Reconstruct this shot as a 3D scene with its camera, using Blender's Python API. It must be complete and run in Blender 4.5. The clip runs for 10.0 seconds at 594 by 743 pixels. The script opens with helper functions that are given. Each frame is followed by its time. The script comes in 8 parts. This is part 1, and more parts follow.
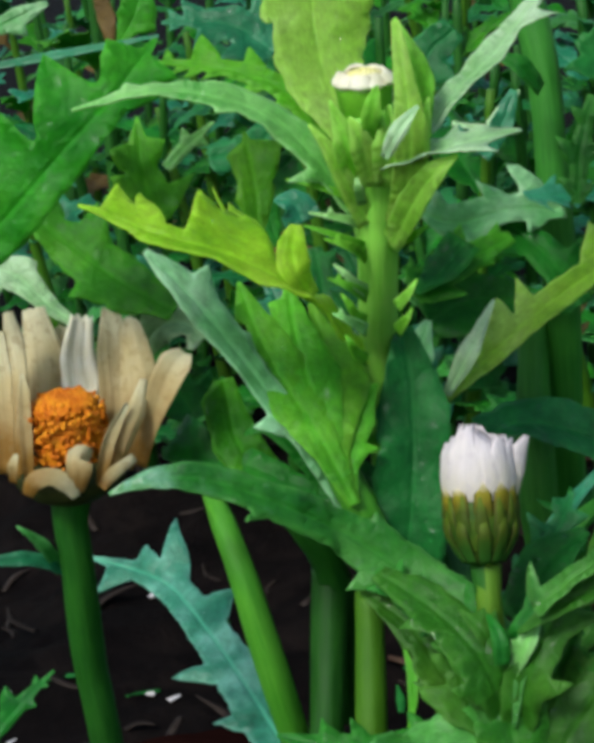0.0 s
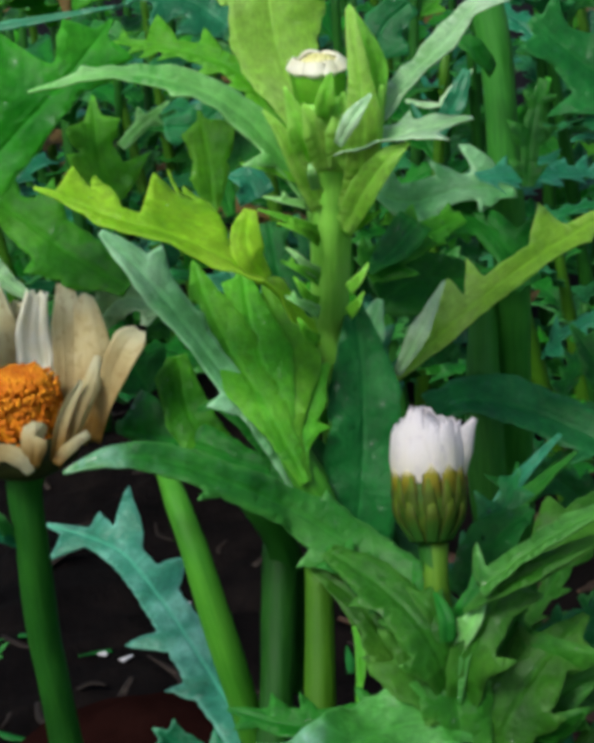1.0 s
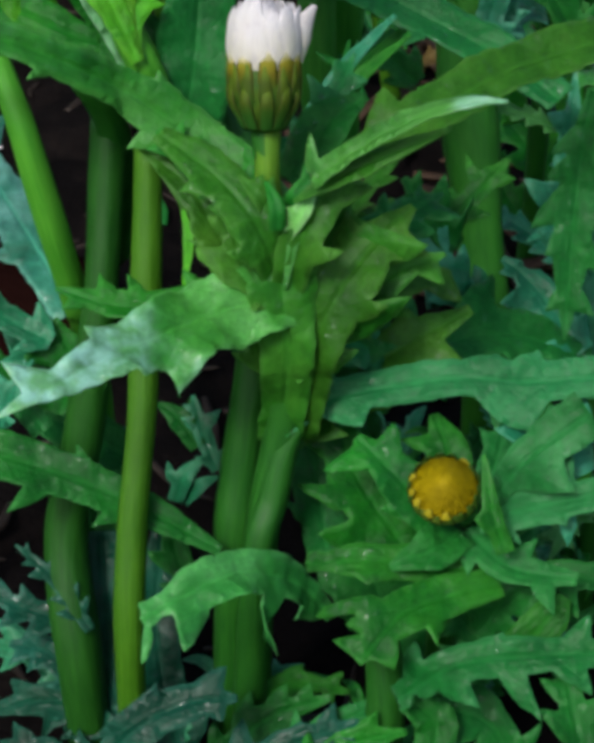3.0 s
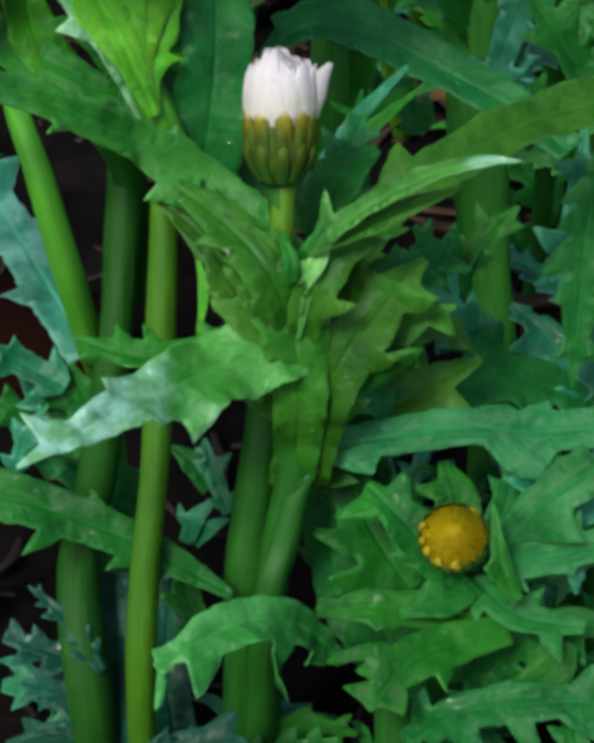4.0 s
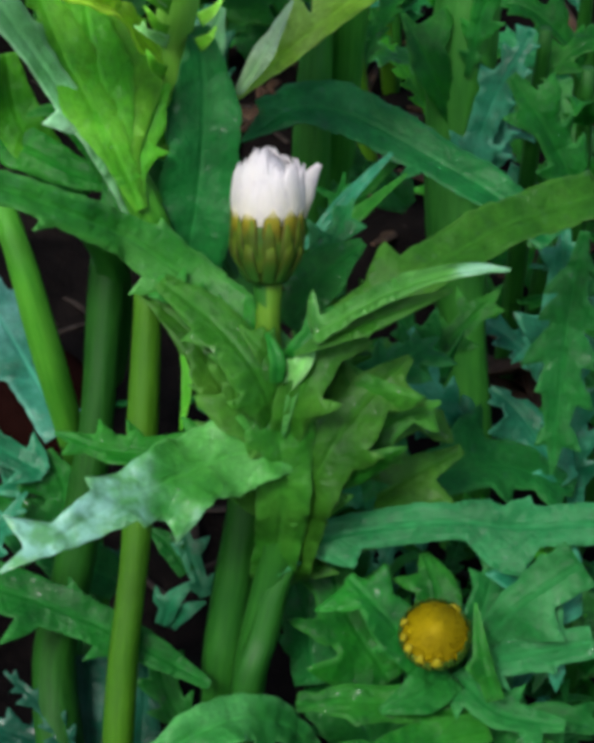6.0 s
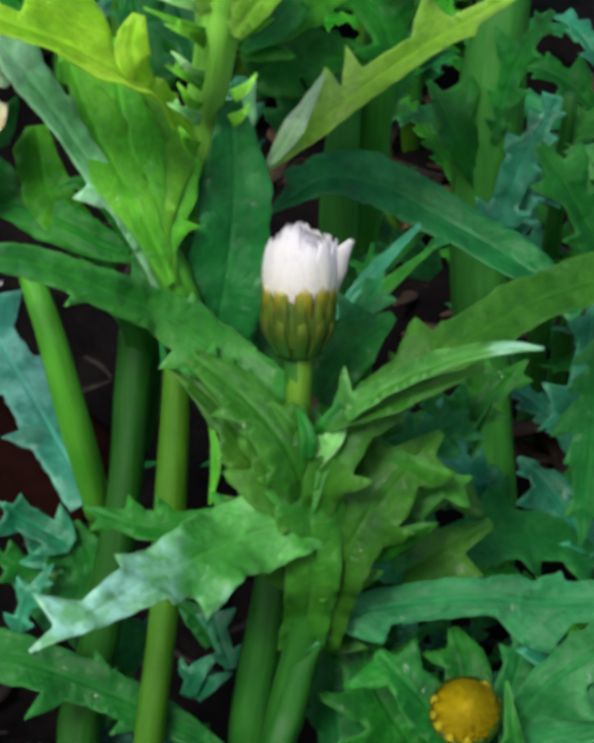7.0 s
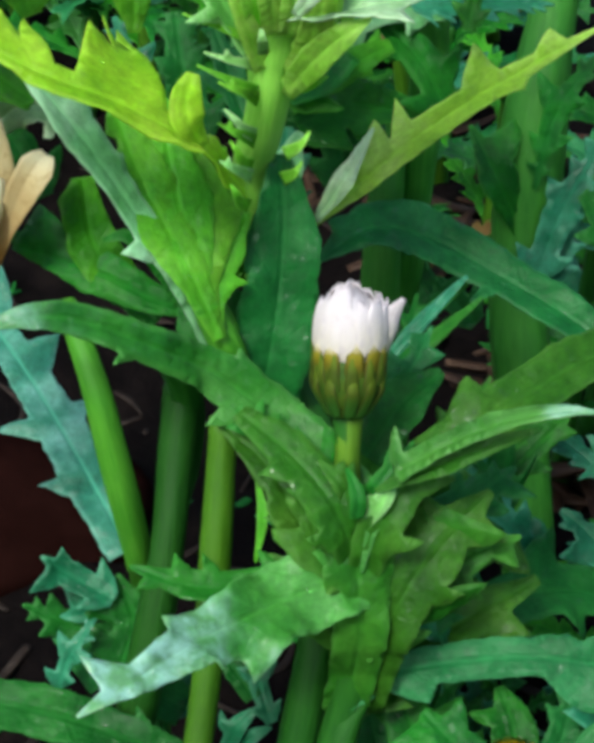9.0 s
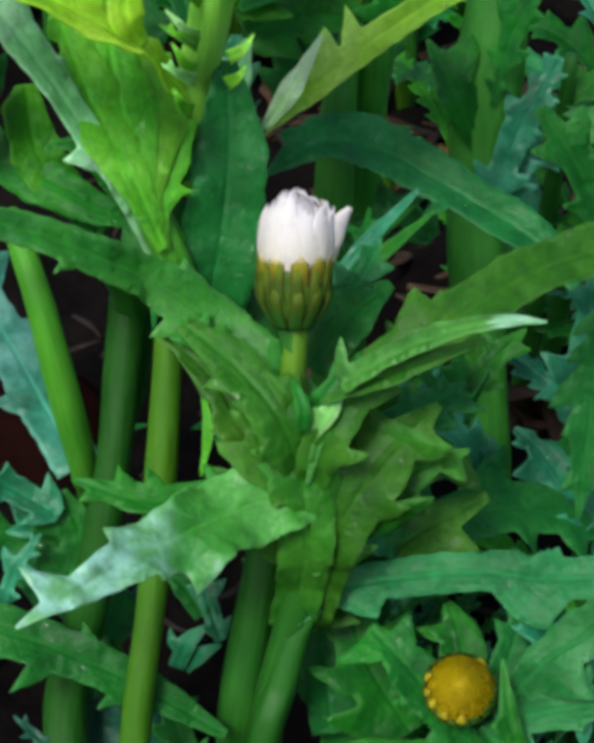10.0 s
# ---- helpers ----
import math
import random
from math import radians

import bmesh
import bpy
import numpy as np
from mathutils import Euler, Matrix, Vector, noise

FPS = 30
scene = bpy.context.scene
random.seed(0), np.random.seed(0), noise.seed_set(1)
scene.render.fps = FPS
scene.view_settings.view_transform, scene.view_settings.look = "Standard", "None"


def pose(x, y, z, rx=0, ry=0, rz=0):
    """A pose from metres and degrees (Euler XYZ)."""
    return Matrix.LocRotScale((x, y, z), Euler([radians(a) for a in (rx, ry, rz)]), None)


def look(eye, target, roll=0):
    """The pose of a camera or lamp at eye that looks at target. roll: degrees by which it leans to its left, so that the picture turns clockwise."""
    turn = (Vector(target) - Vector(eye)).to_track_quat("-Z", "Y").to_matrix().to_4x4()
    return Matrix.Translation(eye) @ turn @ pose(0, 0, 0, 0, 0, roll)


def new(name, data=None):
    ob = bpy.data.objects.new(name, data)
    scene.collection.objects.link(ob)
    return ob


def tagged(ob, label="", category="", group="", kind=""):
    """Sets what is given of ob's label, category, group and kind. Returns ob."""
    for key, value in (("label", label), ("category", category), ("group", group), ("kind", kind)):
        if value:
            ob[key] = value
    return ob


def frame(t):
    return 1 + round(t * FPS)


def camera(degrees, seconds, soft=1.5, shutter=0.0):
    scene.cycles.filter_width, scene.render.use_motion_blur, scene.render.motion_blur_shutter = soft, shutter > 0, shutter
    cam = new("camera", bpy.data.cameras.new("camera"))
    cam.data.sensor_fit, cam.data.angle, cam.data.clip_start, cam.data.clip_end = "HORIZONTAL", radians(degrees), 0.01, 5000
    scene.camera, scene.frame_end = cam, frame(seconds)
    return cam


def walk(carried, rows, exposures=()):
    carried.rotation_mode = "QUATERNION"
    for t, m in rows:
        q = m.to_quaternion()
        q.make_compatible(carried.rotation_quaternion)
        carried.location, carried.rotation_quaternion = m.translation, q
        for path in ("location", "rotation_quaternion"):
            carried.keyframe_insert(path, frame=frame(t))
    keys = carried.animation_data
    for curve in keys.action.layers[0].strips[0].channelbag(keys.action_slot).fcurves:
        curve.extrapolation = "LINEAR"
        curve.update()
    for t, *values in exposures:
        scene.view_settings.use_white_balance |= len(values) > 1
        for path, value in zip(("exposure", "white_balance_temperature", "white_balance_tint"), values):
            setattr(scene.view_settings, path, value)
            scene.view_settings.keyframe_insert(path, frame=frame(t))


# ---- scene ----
# ---- camera ----
cam = camera(20.0, 10.0, soft=5.8)
PATH = [
    (0, pose(0.01316, -0.01339, 0.29982, 71.489, 7.305, 6.684)),
    (0.5, pose(0.01489, -0.01483, 0.30536, 71.293, 6.897, 6.020)),
    (1, pose(0.01453, -0.01553, 0.30771, 69.501, 6.338, 5.336)),
    (1.5, pose(0.01203, -0.01240, 0.30794, 63.378, 5.312, 3.720)),
    (2, pose(0.01154, -0.01078, 0.31138, 56.353, 3.452, 1.798)),
    (2.5, pose(0.00953, -0.00900, 0.31501, 52.709, 1.577, 0.310)),
    (4, pose(0.00613, -0.00734, 0.32797, 53.242, 0.941, 0.606)),
    (4.5, pose(0.00203, -0.00461, 0.33195, 53.066, 0.492, 0.318)),
    (5, pose(0.00000, -0.00000, 0.33500, 53.000, -0.000, 0.000)),
    (5.2, pose(0.00066, 0.00043, 0.33567, 52.965, -0.156, -0.136)),
    (6.3, pose(-0.00130, 0.00609, 0.34364, 53.912, -0.620, -0.247)),
    (6.5, pose(-0.00229, 0.00672, 0.34432, 54.328, -0.579, -0.135)),
    (7, pose(-0.00435, 0.00982, 0.34594, 54.847, -0.537, 0.093)),
    (7.5, pose(-0.00579, 0.01081, 0.34707, 54.873, -0.553, 0.183)),
    (8, pose(-0.00757, 0.01198, 0.35080, 55.441, -0.474, 0.343)),
    (8.5, pose(-0.01121, 0.01501, 0.35275, 55.575, -0.521, 0.558)),
    (9, pose(-0.01199, 0.01784, 0.35096, 55.271, -0.641, 0.582)),
    (9.5, pose(-0.00958, 0.01895, 0.34725, 54.569, -0.866, 0.442)),
    (10, pose(-0.00575, 0.01871, 0.34404, 53.188, -1.235, 0.075)),
]
walk(cam, PATH, exposures=[(0.0, 0.18, 6500, 5), (1.0, 0.10, 6500, 5), (1.9, 0.10, 6500, 5), (2.5, 0.20, 6500, 5), (4.0, 0.27, 6500, 5), (5.0, 0.28, 6500, 5), (7.0, 0.38, 6500, 5), (8.5, 0.45, 6500, 5), (9.5, 0.56, 6500, 5), (10.0, 0.42, 6500, 5)])

# ---- daylight: a bright, hazy sky ----
world = bpy.data.worlds.new("sky")
scene.world = world
world.use_nodes = True
wn = world.node_tree.nodes
sky = wn.new("ShaderNodeTexSky")
sky.sky_type, sky.sun_disc = "NISHITA", False
sky.sun_elevation, sky.sun_rotation = radians(51), radians(-151)
sky.air_density, sky.dust_density = 1.2, 3.0
wn["Background"].inputs["Strength"].default_value = 0.15
world.node_tree.links.new(sky.outputs[0], wn["Background"].inputs[0])
sun_data = bpy.data.lights.new("sun", "SUN")
sun_data.energy, sun_data.angle, sun_data.color = 2.4, radians(14), (1.0, 0.985, 0.95)
sun = new("sun", sun_data)
sun.matrix_world = look((-0.6, -0.8, 1.65), (0, 0.3, 0.1))

# ---- materials ----
def material(name):
    m = bpy.data.materials.new(name)
    m.use_nodes = True
    return m, m.node_tree.nodes, m.node_tree.links


def noise_at(n, l, coords, scale, detail=4.0, rough=0.6):
    t = n.new("ShaderNodeTexNoise")
    t.inputs["Scale"].default_value, t.inputs["Detail"].default_value, t.inputs["Roughness"].default_value = scale, detail, rough
    l.new(coords, t.inputs["Vector"])
    return t.outputs["Fac"]


def ramp_of(n, l, value, stops):
    r = n.new("ShaderNodeValToRGB")
    while len(r.color_ramp.elements) < len(stops):
        r.color_ramp.elements.new(0.5)
    for e, (at, c) in zip(r.color_ramp.elements, stops):
        e.position, e.color = at, (*c, 1)
    l.new(value, r.inputs[0])
    return r.outputs[0]


def mixed(n, l, a, b, fac, blend="MIX"):
    m = n.new("ShaderNodeMix")
    m.data_type, m.blend_type = "RGBA", blend
    for slot, v in ((m.inputs[6], a), (m.inputs[7], b), (m.inputs[0], fac)):
        if isinstance(v, bpy.types.NodeSocket):
            l.new(v, slot)
        else:
            slot.default_value = (*v, 1) if isinstance(v, tuple) else v
    return m.outputs[2]


def maths(n, l, op, a, b=0.0):
    m = n.new("ShaderNodeMath")
    m.operation = op
    for slot, v in ((m.inputs[0], a), (m.inputs[1], b)):
        if isinstance(v, bpy.types.NodeSocket):
            l.new(v, slot)
        else:
            slot.default_value = v
    return m.outputs[0]


def leaf_material(name, dark, mid, light, rough, thin, spec=0.5, coat=0.0, silver=None, rib_by=0.26):
    """Living leaf: mottled green with paler veins from the leaf's own uv, thin enough to let light through; silver:
    where (cm along) a wet silvery highlight, put into the colour, begins and is full."""
    m, n, l = material(name)
    bsdf, end = n["Principled BSDF"], n["Material Output"]
    geo, uvn, info = n.new("ShaderNodeNewGeometry"), n.new("ShaderNodeUVMap"), n.new("ShaderNodeObjectInfo")
    pos = geo.outputs["Position"]
    big, fine = noise_at(n, l, pos, 55, 3), noise_at(n, l, pos, 420, 5, 0.7)
    colour = ramp_of(n, l, big, [(0.3, dark), (0.52, mid), (0.75, light)])
    grain = ramp_of(n, l, fine, [(0.3, (0.72, 0.72, 0.72)), (0.7, (1.25, 1.25, 1.25))])
    colour = mixed(n, l, colour, grain, 0.8, "MULTIPLY")
    along = n.new("ShaderNodeMapping")
    along.inputs["Scale"].default_value = (1.0, 6.0, 1.0)
    along.inputs["Rotation"].default_value = (0, 0, 0.35)
    l.new(uvn.outputs[0], along.inputs["Vector"])
    streak = noise_at(n, l, along.outputs[0], 4.0, 5, 0.65)
    colour = mixed(n, l, colour, ramp_of(n, l, streak, [(0.3, (0.62, 0.66, 0.62)), (0.5, (1.0, 1.0, 1.0)), (0.72, (1.4, 1.3, 1.4))]), 0.55, "MULTIPLY")
    sep = n.new("ShaderNodeSeparateXYZ")
    l.new(uvn.outputs[0], sep.inputs[0])
    u, v = sep.outputs[0], sep.outputs[1]          # u: along in cm, v: across in cm
    off = maths(n, l, "ABSOLUTE", v)
    rib = maths(n, l, "SUBTRACT", 1.0, maths(n, l, "MULTIPLY", off, 11.0))
    slant = maths(n, l, "FRACT", maths(n, l, "ADD", maths(n, l, "MULTIPLY", maths(n, l, "SUBTRACT", u, maths(n, l, "MULTIPLY", off, 1.1)), 1.5), maths(n, l, "MULTIPLY", big, 0.5)))
    side = maths(n, l, "SUBTRACT", 1.0, maths(n, l, "MULTIPLY", maths(n, l, "ABSOLUTE", maths(n, l, "SUBTRACT", slant, 0.5)), 14.0))
    vein = maths(n, l, "MAXIMUM", maths(n, l, "MAXIMUM", rib, maths(n, l, "MULTIPLY", side, 0.14)), 0.0)
    colour = mixed(n, l, colour, tuple(min(1.0, c * 1.7 + 0.01) for c in mid), maths(n, l, "MULTIPLY", vein, rib_by))
    rim = n.new("ShaderNodeAttribute")
    rim.attribute_name = "rim"
    margin = maths(n, l, "MULTIPLY", maths(n, l, "POWER", rim.outputs["Fac"], 1.6), 0.35)
    colour = mixed(n, l, colour, tuple(min(1.0, c * 1.35 + 0.03) for c in light), margin)
    tip = None
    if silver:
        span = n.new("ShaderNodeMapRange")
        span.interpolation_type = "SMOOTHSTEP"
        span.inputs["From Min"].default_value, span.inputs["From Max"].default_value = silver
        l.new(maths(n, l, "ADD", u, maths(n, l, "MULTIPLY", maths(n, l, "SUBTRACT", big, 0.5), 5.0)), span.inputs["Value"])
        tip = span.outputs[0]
        # Highlight on the wet tip, mixed into the base colour
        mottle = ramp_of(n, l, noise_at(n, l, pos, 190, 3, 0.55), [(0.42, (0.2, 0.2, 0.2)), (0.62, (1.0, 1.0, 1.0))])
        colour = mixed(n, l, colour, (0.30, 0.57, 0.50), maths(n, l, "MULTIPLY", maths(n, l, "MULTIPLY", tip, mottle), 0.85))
    hue = n.new("ShaderNodeHueSaturation")
    l.new(colour, hue.inputs["Color"])
    l.new(maths(n, l, "ADD", maths(n, l, "MULTIPLY", info.outputs["Random"], 0.016), 0.495), hue.inputs["Hue"])
    l.new(maths(n, l, "ADD", maths(n, l, "MULTIPLY", info.outputs["Random"], 0.18), 0.91), hue.inputs["Value"])
    colour = hue.outputs[0]
    l.new(colour, bsdf.inputs["Base Color"])
    patch = noise_at(n, l, pos, 150, 3)
    l.new(maths(n, l, "ADD", maths(n, l, "MULTIPLY", patch, 0.35), rough - 0.17), bsdf.inputs["Roughness"])
    bsdf.inputs["Specular IOR Level"].default_value = spec
    bsdf.inputs["Coat Roughness"].default_value = 0.12
    film = maths(n, l, "MULTIPLY", maths(n, l, "GREATER_THAN", noise_at(n, l, pos, 480, 3, 0.5), 0.65), 1.0)     # wet patches
    wet = maths(n, l, "MULTIPLY", maths(n, l, "ADD", film, 0.12), min(1.0, 0.55 + coat))
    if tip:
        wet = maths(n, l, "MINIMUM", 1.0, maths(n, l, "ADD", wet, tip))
    l.new(wet, bsdf.inputs["Coat Weight"])
    bsdf.inputs["Coat IOR"].default_value = 1.6
    bump = n.new("ShaderNodeBump")
    bump.inputs["Strength"].default_value, bump.inputs["Distance"].default_value = 0.75, 0.0017
    l.new(maths(n, l, "SUBTRACT", maths(n, l, "ADD", maths(n, l, "MULTIPLY", fine, 0.25), patch), maths(n, l, "MULTIPLY", vein, 0.3)), bump.inputs["Height"])
    l.new(bump.outputs[0], bsdf.inputs["Normal"])
    ripple = n.new("ShaderNodeBump")
    ripple.inputs["Strength"].default_value, ripple.inputs["Distance"].default_value = 1.0, 0.0007
    l.new(noise_at(n, l, pos, 480, 2, 0.5), ripple.inputs["Height"])
    l.new(bump.outputs[0], ripple.inputs["Normal"])
    l.new(ripple.outputs[0], bsdf.inputs["Coat Normal"])
    back = n.new("ShaderNodeBsdfTranslucent")
    l.new(mixed(n, l, colour, (1.6, 1.5, 0.5), 1.0, "MULTIPLY"), back.inputs["Color"])
    mix = n.new("ShaderNodeMixShader")
    mix.inputs[0].default_value = thin
    l.new(bsdf.outputs[0], mix.inputs[1])
    l.new(back.outputs[0], mix.inputs[2])
    l.new(mix.outputs[0], end.inputs["Surface"])
    return m


# leaf_green is darker than leaf_fresh to stand for shade lower down
LEAF = leaf_material("leaf_green", (0.004, 0.070, 0.008), (0.012, 0.140, 0.010), (0.035, 0.22, 0.018), 0.45, 0.3, 0.12, coat=0.10)
LEAF_FRESH = leaf_material("leaf_fresh", (0.012, 0.14, 0.006), (0.038, 0.24, 0.010), (0.085, 0.35, 0.020), 0.45, 0.38, 0.12, coat=0.06)
LEAF_MID = leaf_material("leaf_spring", (0.035, 0.21, 0.008), (0.085, 0.33, 0.014), (0.17, 0.46, 0.035), 0.45, 0.38, 0.12, coat=0.06)
LEAF_YOUNG = leaf_material("leaf_young", (0.09, 0.33, 0.014), (0.17, 0.45, 0.035), (0.30, 0.57, 0.10), 0.45, 0.48, 0.12, coat=0.05)
LEAF_SPRING = leaf_material("leaf_light", (0.075, 0.31, 0.012), (0.125, 0.40, 0.022), (0.20, 0.49, 0.045), 0.45, 0.42, 0.12, coat=0.06)
LEAF_SOFT = leaf_material("leaf_soft", (0.08, 0.29, 0.045), (0.17, 0.41, 0.10), (0.34, 0.57, 0.26), 0.4, 0.3, 0.2, coat=0.2)
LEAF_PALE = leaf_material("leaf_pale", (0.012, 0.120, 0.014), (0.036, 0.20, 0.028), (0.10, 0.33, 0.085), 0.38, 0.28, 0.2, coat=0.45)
LEAF_BRACT = leaf_material("leaf_bract", (0.20, 0.45, 0.04), (0.29, 0.54, 0.08), (0.40, 0.62, 0.17), 0.45, 0.5, 0.12, coat=0.05)
LEAF_LIME = leaf_material("leaf_lime", (0.16, 0.38, 0.02), (0.25, 0.48, 0.04), (0.42, 0.61, 0.16), 0.4, 0.42, 0.15, coat=0.25)
LEAF_YELLOW = leaf_material("leaf_yellowing", (0.17, 0.44, 0.014), (0.29, 0.56, 0.026), (0.44, 0.67, 0.07), 0.45, 0.45, 0.12, coat=0.05)
LEAF_TIPPED = leaf_material("leaf_sheen_tipped", (0.022, 0.150, 0.016), (0.060, 0.24, 0.030), (0.13, 0.37, 0.09), 0.38, 0.28, 0.2, coat=0.35, silver=(2.6, 4.8))
LEAF_TIPPED_LONG = leaf_material("leaf_sheen_end", (0.011, 0.105, 0.010), (0.030, 0.175, 0.016), (0.085, 0.28, 0.05), 0.38, 0.28, 0.2, coat=0.3, silver=(6.5, 10.5))
# The sky's bluish reflection is put into these two base colours
LEAF_WET_SHEEN = leaf_material("leaf_wet_sheen", (0.004, 0.075, 0.028), (0.014, 0.160, 0.066), (0.055, 0.28, 0.15), 0.36, 0.2, 0.25, coat=0.22)
LEAF_TEAL_SHEEN = leaf_material("leaf_teal_sheen", (0.006, 0.085, 0.040), (0.034, 0.20, 0.115), (0.17, 0.43, 0.33), 0.36, 0.2, 0.25, coat=0.4, rib_by=0.9)
LEAF_MINT = leaf_material("leaf_mint", (0.055, 0.25, 0.050), (0.15, 0.42, 0.17), (0.36, 0.60, 0.40), 0.36, 0.25, 0.2, coat=0.3)
# Pale colours that stand in for the sky's gleam on wet leaves
LEAF_SHEEN = leaf_material("leaf_sheen", (0.025, 0.19, 0.028), (0.085, 0.31, 0.085), (0.24, 0.47, 0.24), 0.33, 0.15, 0.3, coat=0.3)
LEAF_GLARE = leaf_material("leaf_glare", (0.12, 0.32, 0.08), (0.26, 0.46, 0.22), (0.50, 0.64, 0.46), 0.35, 0.2, 0.3, coat=0.3)
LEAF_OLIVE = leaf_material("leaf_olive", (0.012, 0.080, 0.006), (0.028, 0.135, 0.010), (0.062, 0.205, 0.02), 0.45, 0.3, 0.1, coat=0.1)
LEAF_SEA = leaf_material("leaf_sea", (0.006, 0.090, 0.018), (0.018, 0.160, 0.038), (0.050, 0.25, 0.08), 0.42, 0.25, 0.12, coat=0.05)
LEAF_DEEP = leaf_material("leaf_deep", (0.004, 0.080, 0.016), (0.010, 0.135, 0.026), (0.032, 0.20, 0.060), 0.42, 0.2, 0.15, coat=0.12)
# For the lowest leaves: the shade they stand in is part of this colour
LEAF_SHADE = leaf_material("leaf_low_shade", (0.0015, 0.026, 0.013), (0.004, 0.050, 0.026), (0.014, 0.10, 0.062), 0.34, 0.15, 0.1, coat=0.45)
# Dark copy of leaf_green: shade between and behind the plants is coloured in
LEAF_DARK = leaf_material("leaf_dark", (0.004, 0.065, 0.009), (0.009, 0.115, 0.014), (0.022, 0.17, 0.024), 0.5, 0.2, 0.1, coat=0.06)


def stem_material(name, low, high):
    m, n, l = material(name)
    bsdf = n["Principled BSDF"]
    uvn = n.new("ShaderNodeUVMap")
    sep = n.new("ShaderNodeSeparateXYZ")
    l.new(uvn.outputs[0], sep.inputs[0])
    pos = n.new("ShaderNodeNewGeometry").outputs["Position"]
    stretch = n.new("ShaderNodeMapping")
    stretch.inputs["Scale"].default_value = (0.6, 9.0, 1.0)
    l.new(uvn.outputs[0], stretch.inputs["Vector"])
    streak, big, fine = noise_at(n, l, stretch.outputs[0], 1.6, 4), noise_at(n, l, pos, 70, 3), noise_at(n, l, pos, 500, 4)
    colour = ramp_of(n, l, maths(n, l, "ADD", maths(n, l, "MULTIPLY", streak, 0.6), maths(n, l, "MULTIPLY", big, 0.4)), [(0.35, low), (0.65, high)])
    l.new(colour, bsdf.inputs["Base Color"])
    bsdf.inputs["Roughness"].default_value = 0.5
    bsdf.inputs["Specular IOR Level"].default_value = 0.2
    bsdf.inputs["Subsurface Weight"].default_value = 0.15
    bsdf.inputs["Subsurface Radius"].default_value = (0.002, 0.003, 0.001)
    bump = n.new("ShaderNodeBump")
    bump.inputs["Strength"].default_value, bump.inputs["Distance"].default_value = 0.4, 0.0006
    l.new(maths(n, l, "ADD", streak, maths(n, l, "MULTIPLY", fine, 0.3)), bump.inputs["Height"])
    l.new(bump.outputs[0], bsdf.inputs["Normal"])
    return m


# Stems among the leaves: their shade is put into this dark green
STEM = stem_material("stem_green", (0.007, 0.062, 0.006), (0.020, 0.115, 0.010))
STEM_MID = stem_material("stem_olive", (0.026, 0.100, 0.004), (0.052, 0.155, 0.007))
STEM_LIGHT = stem_material("stem_light", (0.036, 0.190, 0.012), (0.075, 0.275, 0.022))
# Lower stretch of a stem, coloured darker still for the shade overhead
STEM_SHADE = stem_material("stem_in_shade", (0.006, 0.048, 0.004), (0.016, 0.088, 0.008))
STEM_PALE = stem_material("stem_pale", (0.045, 0.14, 0.010), (0.10, 0.21, 0.015))
STEM_FAR = stem_material("stem_shaded", (0.018, 0.135, 0.012), (0.044, 0.215, 0.022))
STEM_TOP = stem_material("stem_young", (0.16, 0.48, 0.04), (0.27, 0.60, 0.09))


def plain_material(name, stops, scale, rough, bump_by=0.001, thin=0.0, fine_scale=6.0, spec=0.5):
    m, n, l = material(name)
    bsdf = n["Principled BSDF"]
    pos = n.new("ShaderNodeNewGeometry").outputs["Position"]
    big, fine = noise_at(n, l, pos, scale, 5), noise_at(n, l, pos, scale * fine_scale, 6, 0.7)
    value = maths(n, l, "ADD", maths(n, l, "MULTIPLY", big, 0.65), maths(n, l, "MULTIPLY", fine, 0.35))
    colour = ramp_of(n, l, value, stops)
    l.new(colour, bsdf.inputs["Base Color"])
    bsdf.inputs["Specular IOR Level"].default_value = spec
    l.new(maths(n, l, "ADD", maths(n, l, "MULTIPLY", fine, 0.3), rough - 0.15), bsdf.inputs["Roughness"])
    bump = n.new("ShaderNodeBump")
    bump.inputs["Strength"].default_value, bump.inputs["Distance"].default_value = 0.7, bump_by
    l.new(value, bump.inputs["Height"])
    l.new(bump.outputs[0], bsdf.inputs["Normal"])
    if thin:
        back, mix = n.new("ShaderNodeBsdfTranslucent"), n.new("ShaderNodeMixShader")
        l.new(colour, back.inputs["Color"])
        mix.inputs[0].default_value = thin
        l.new(bsdf.outputs[0], mix.inputs[1])
        l.new(back.outputs[0], mix.inputs[2])
        l.new(mix.outputs[0], n["Material Output"].inputs["Surface"])
    return m


# Blacker than wet soil is: shade under the plants goes into the colour
SOIL = plain_material("shaded_wet_soil", [(0.3, (0.0014, 0.0012, 0.0013)), (0.5, (0.0045, 0.0034, 0.0034)), (0.72, (0.011, 0.008, 0.007))], 40, 0.7, 0.006, spec=0.025)
STONE = plain_material("brown_clod", [(0.3, (0.005, 0.0017, 0.0015)), (0.7, (0.016, 0.0055, 0.0045))], 25, 0.8, 0.002, spec=0.0)
STALK = plain_material("brown_stalk", [(0.3, (0.014, 0.007, 0.005)), (0.55, (0.050, 0.028, 0.017)), (0.75, (0.17, 0.11, 0.07))], 90, 0.6, 0.001, spec=0.15)
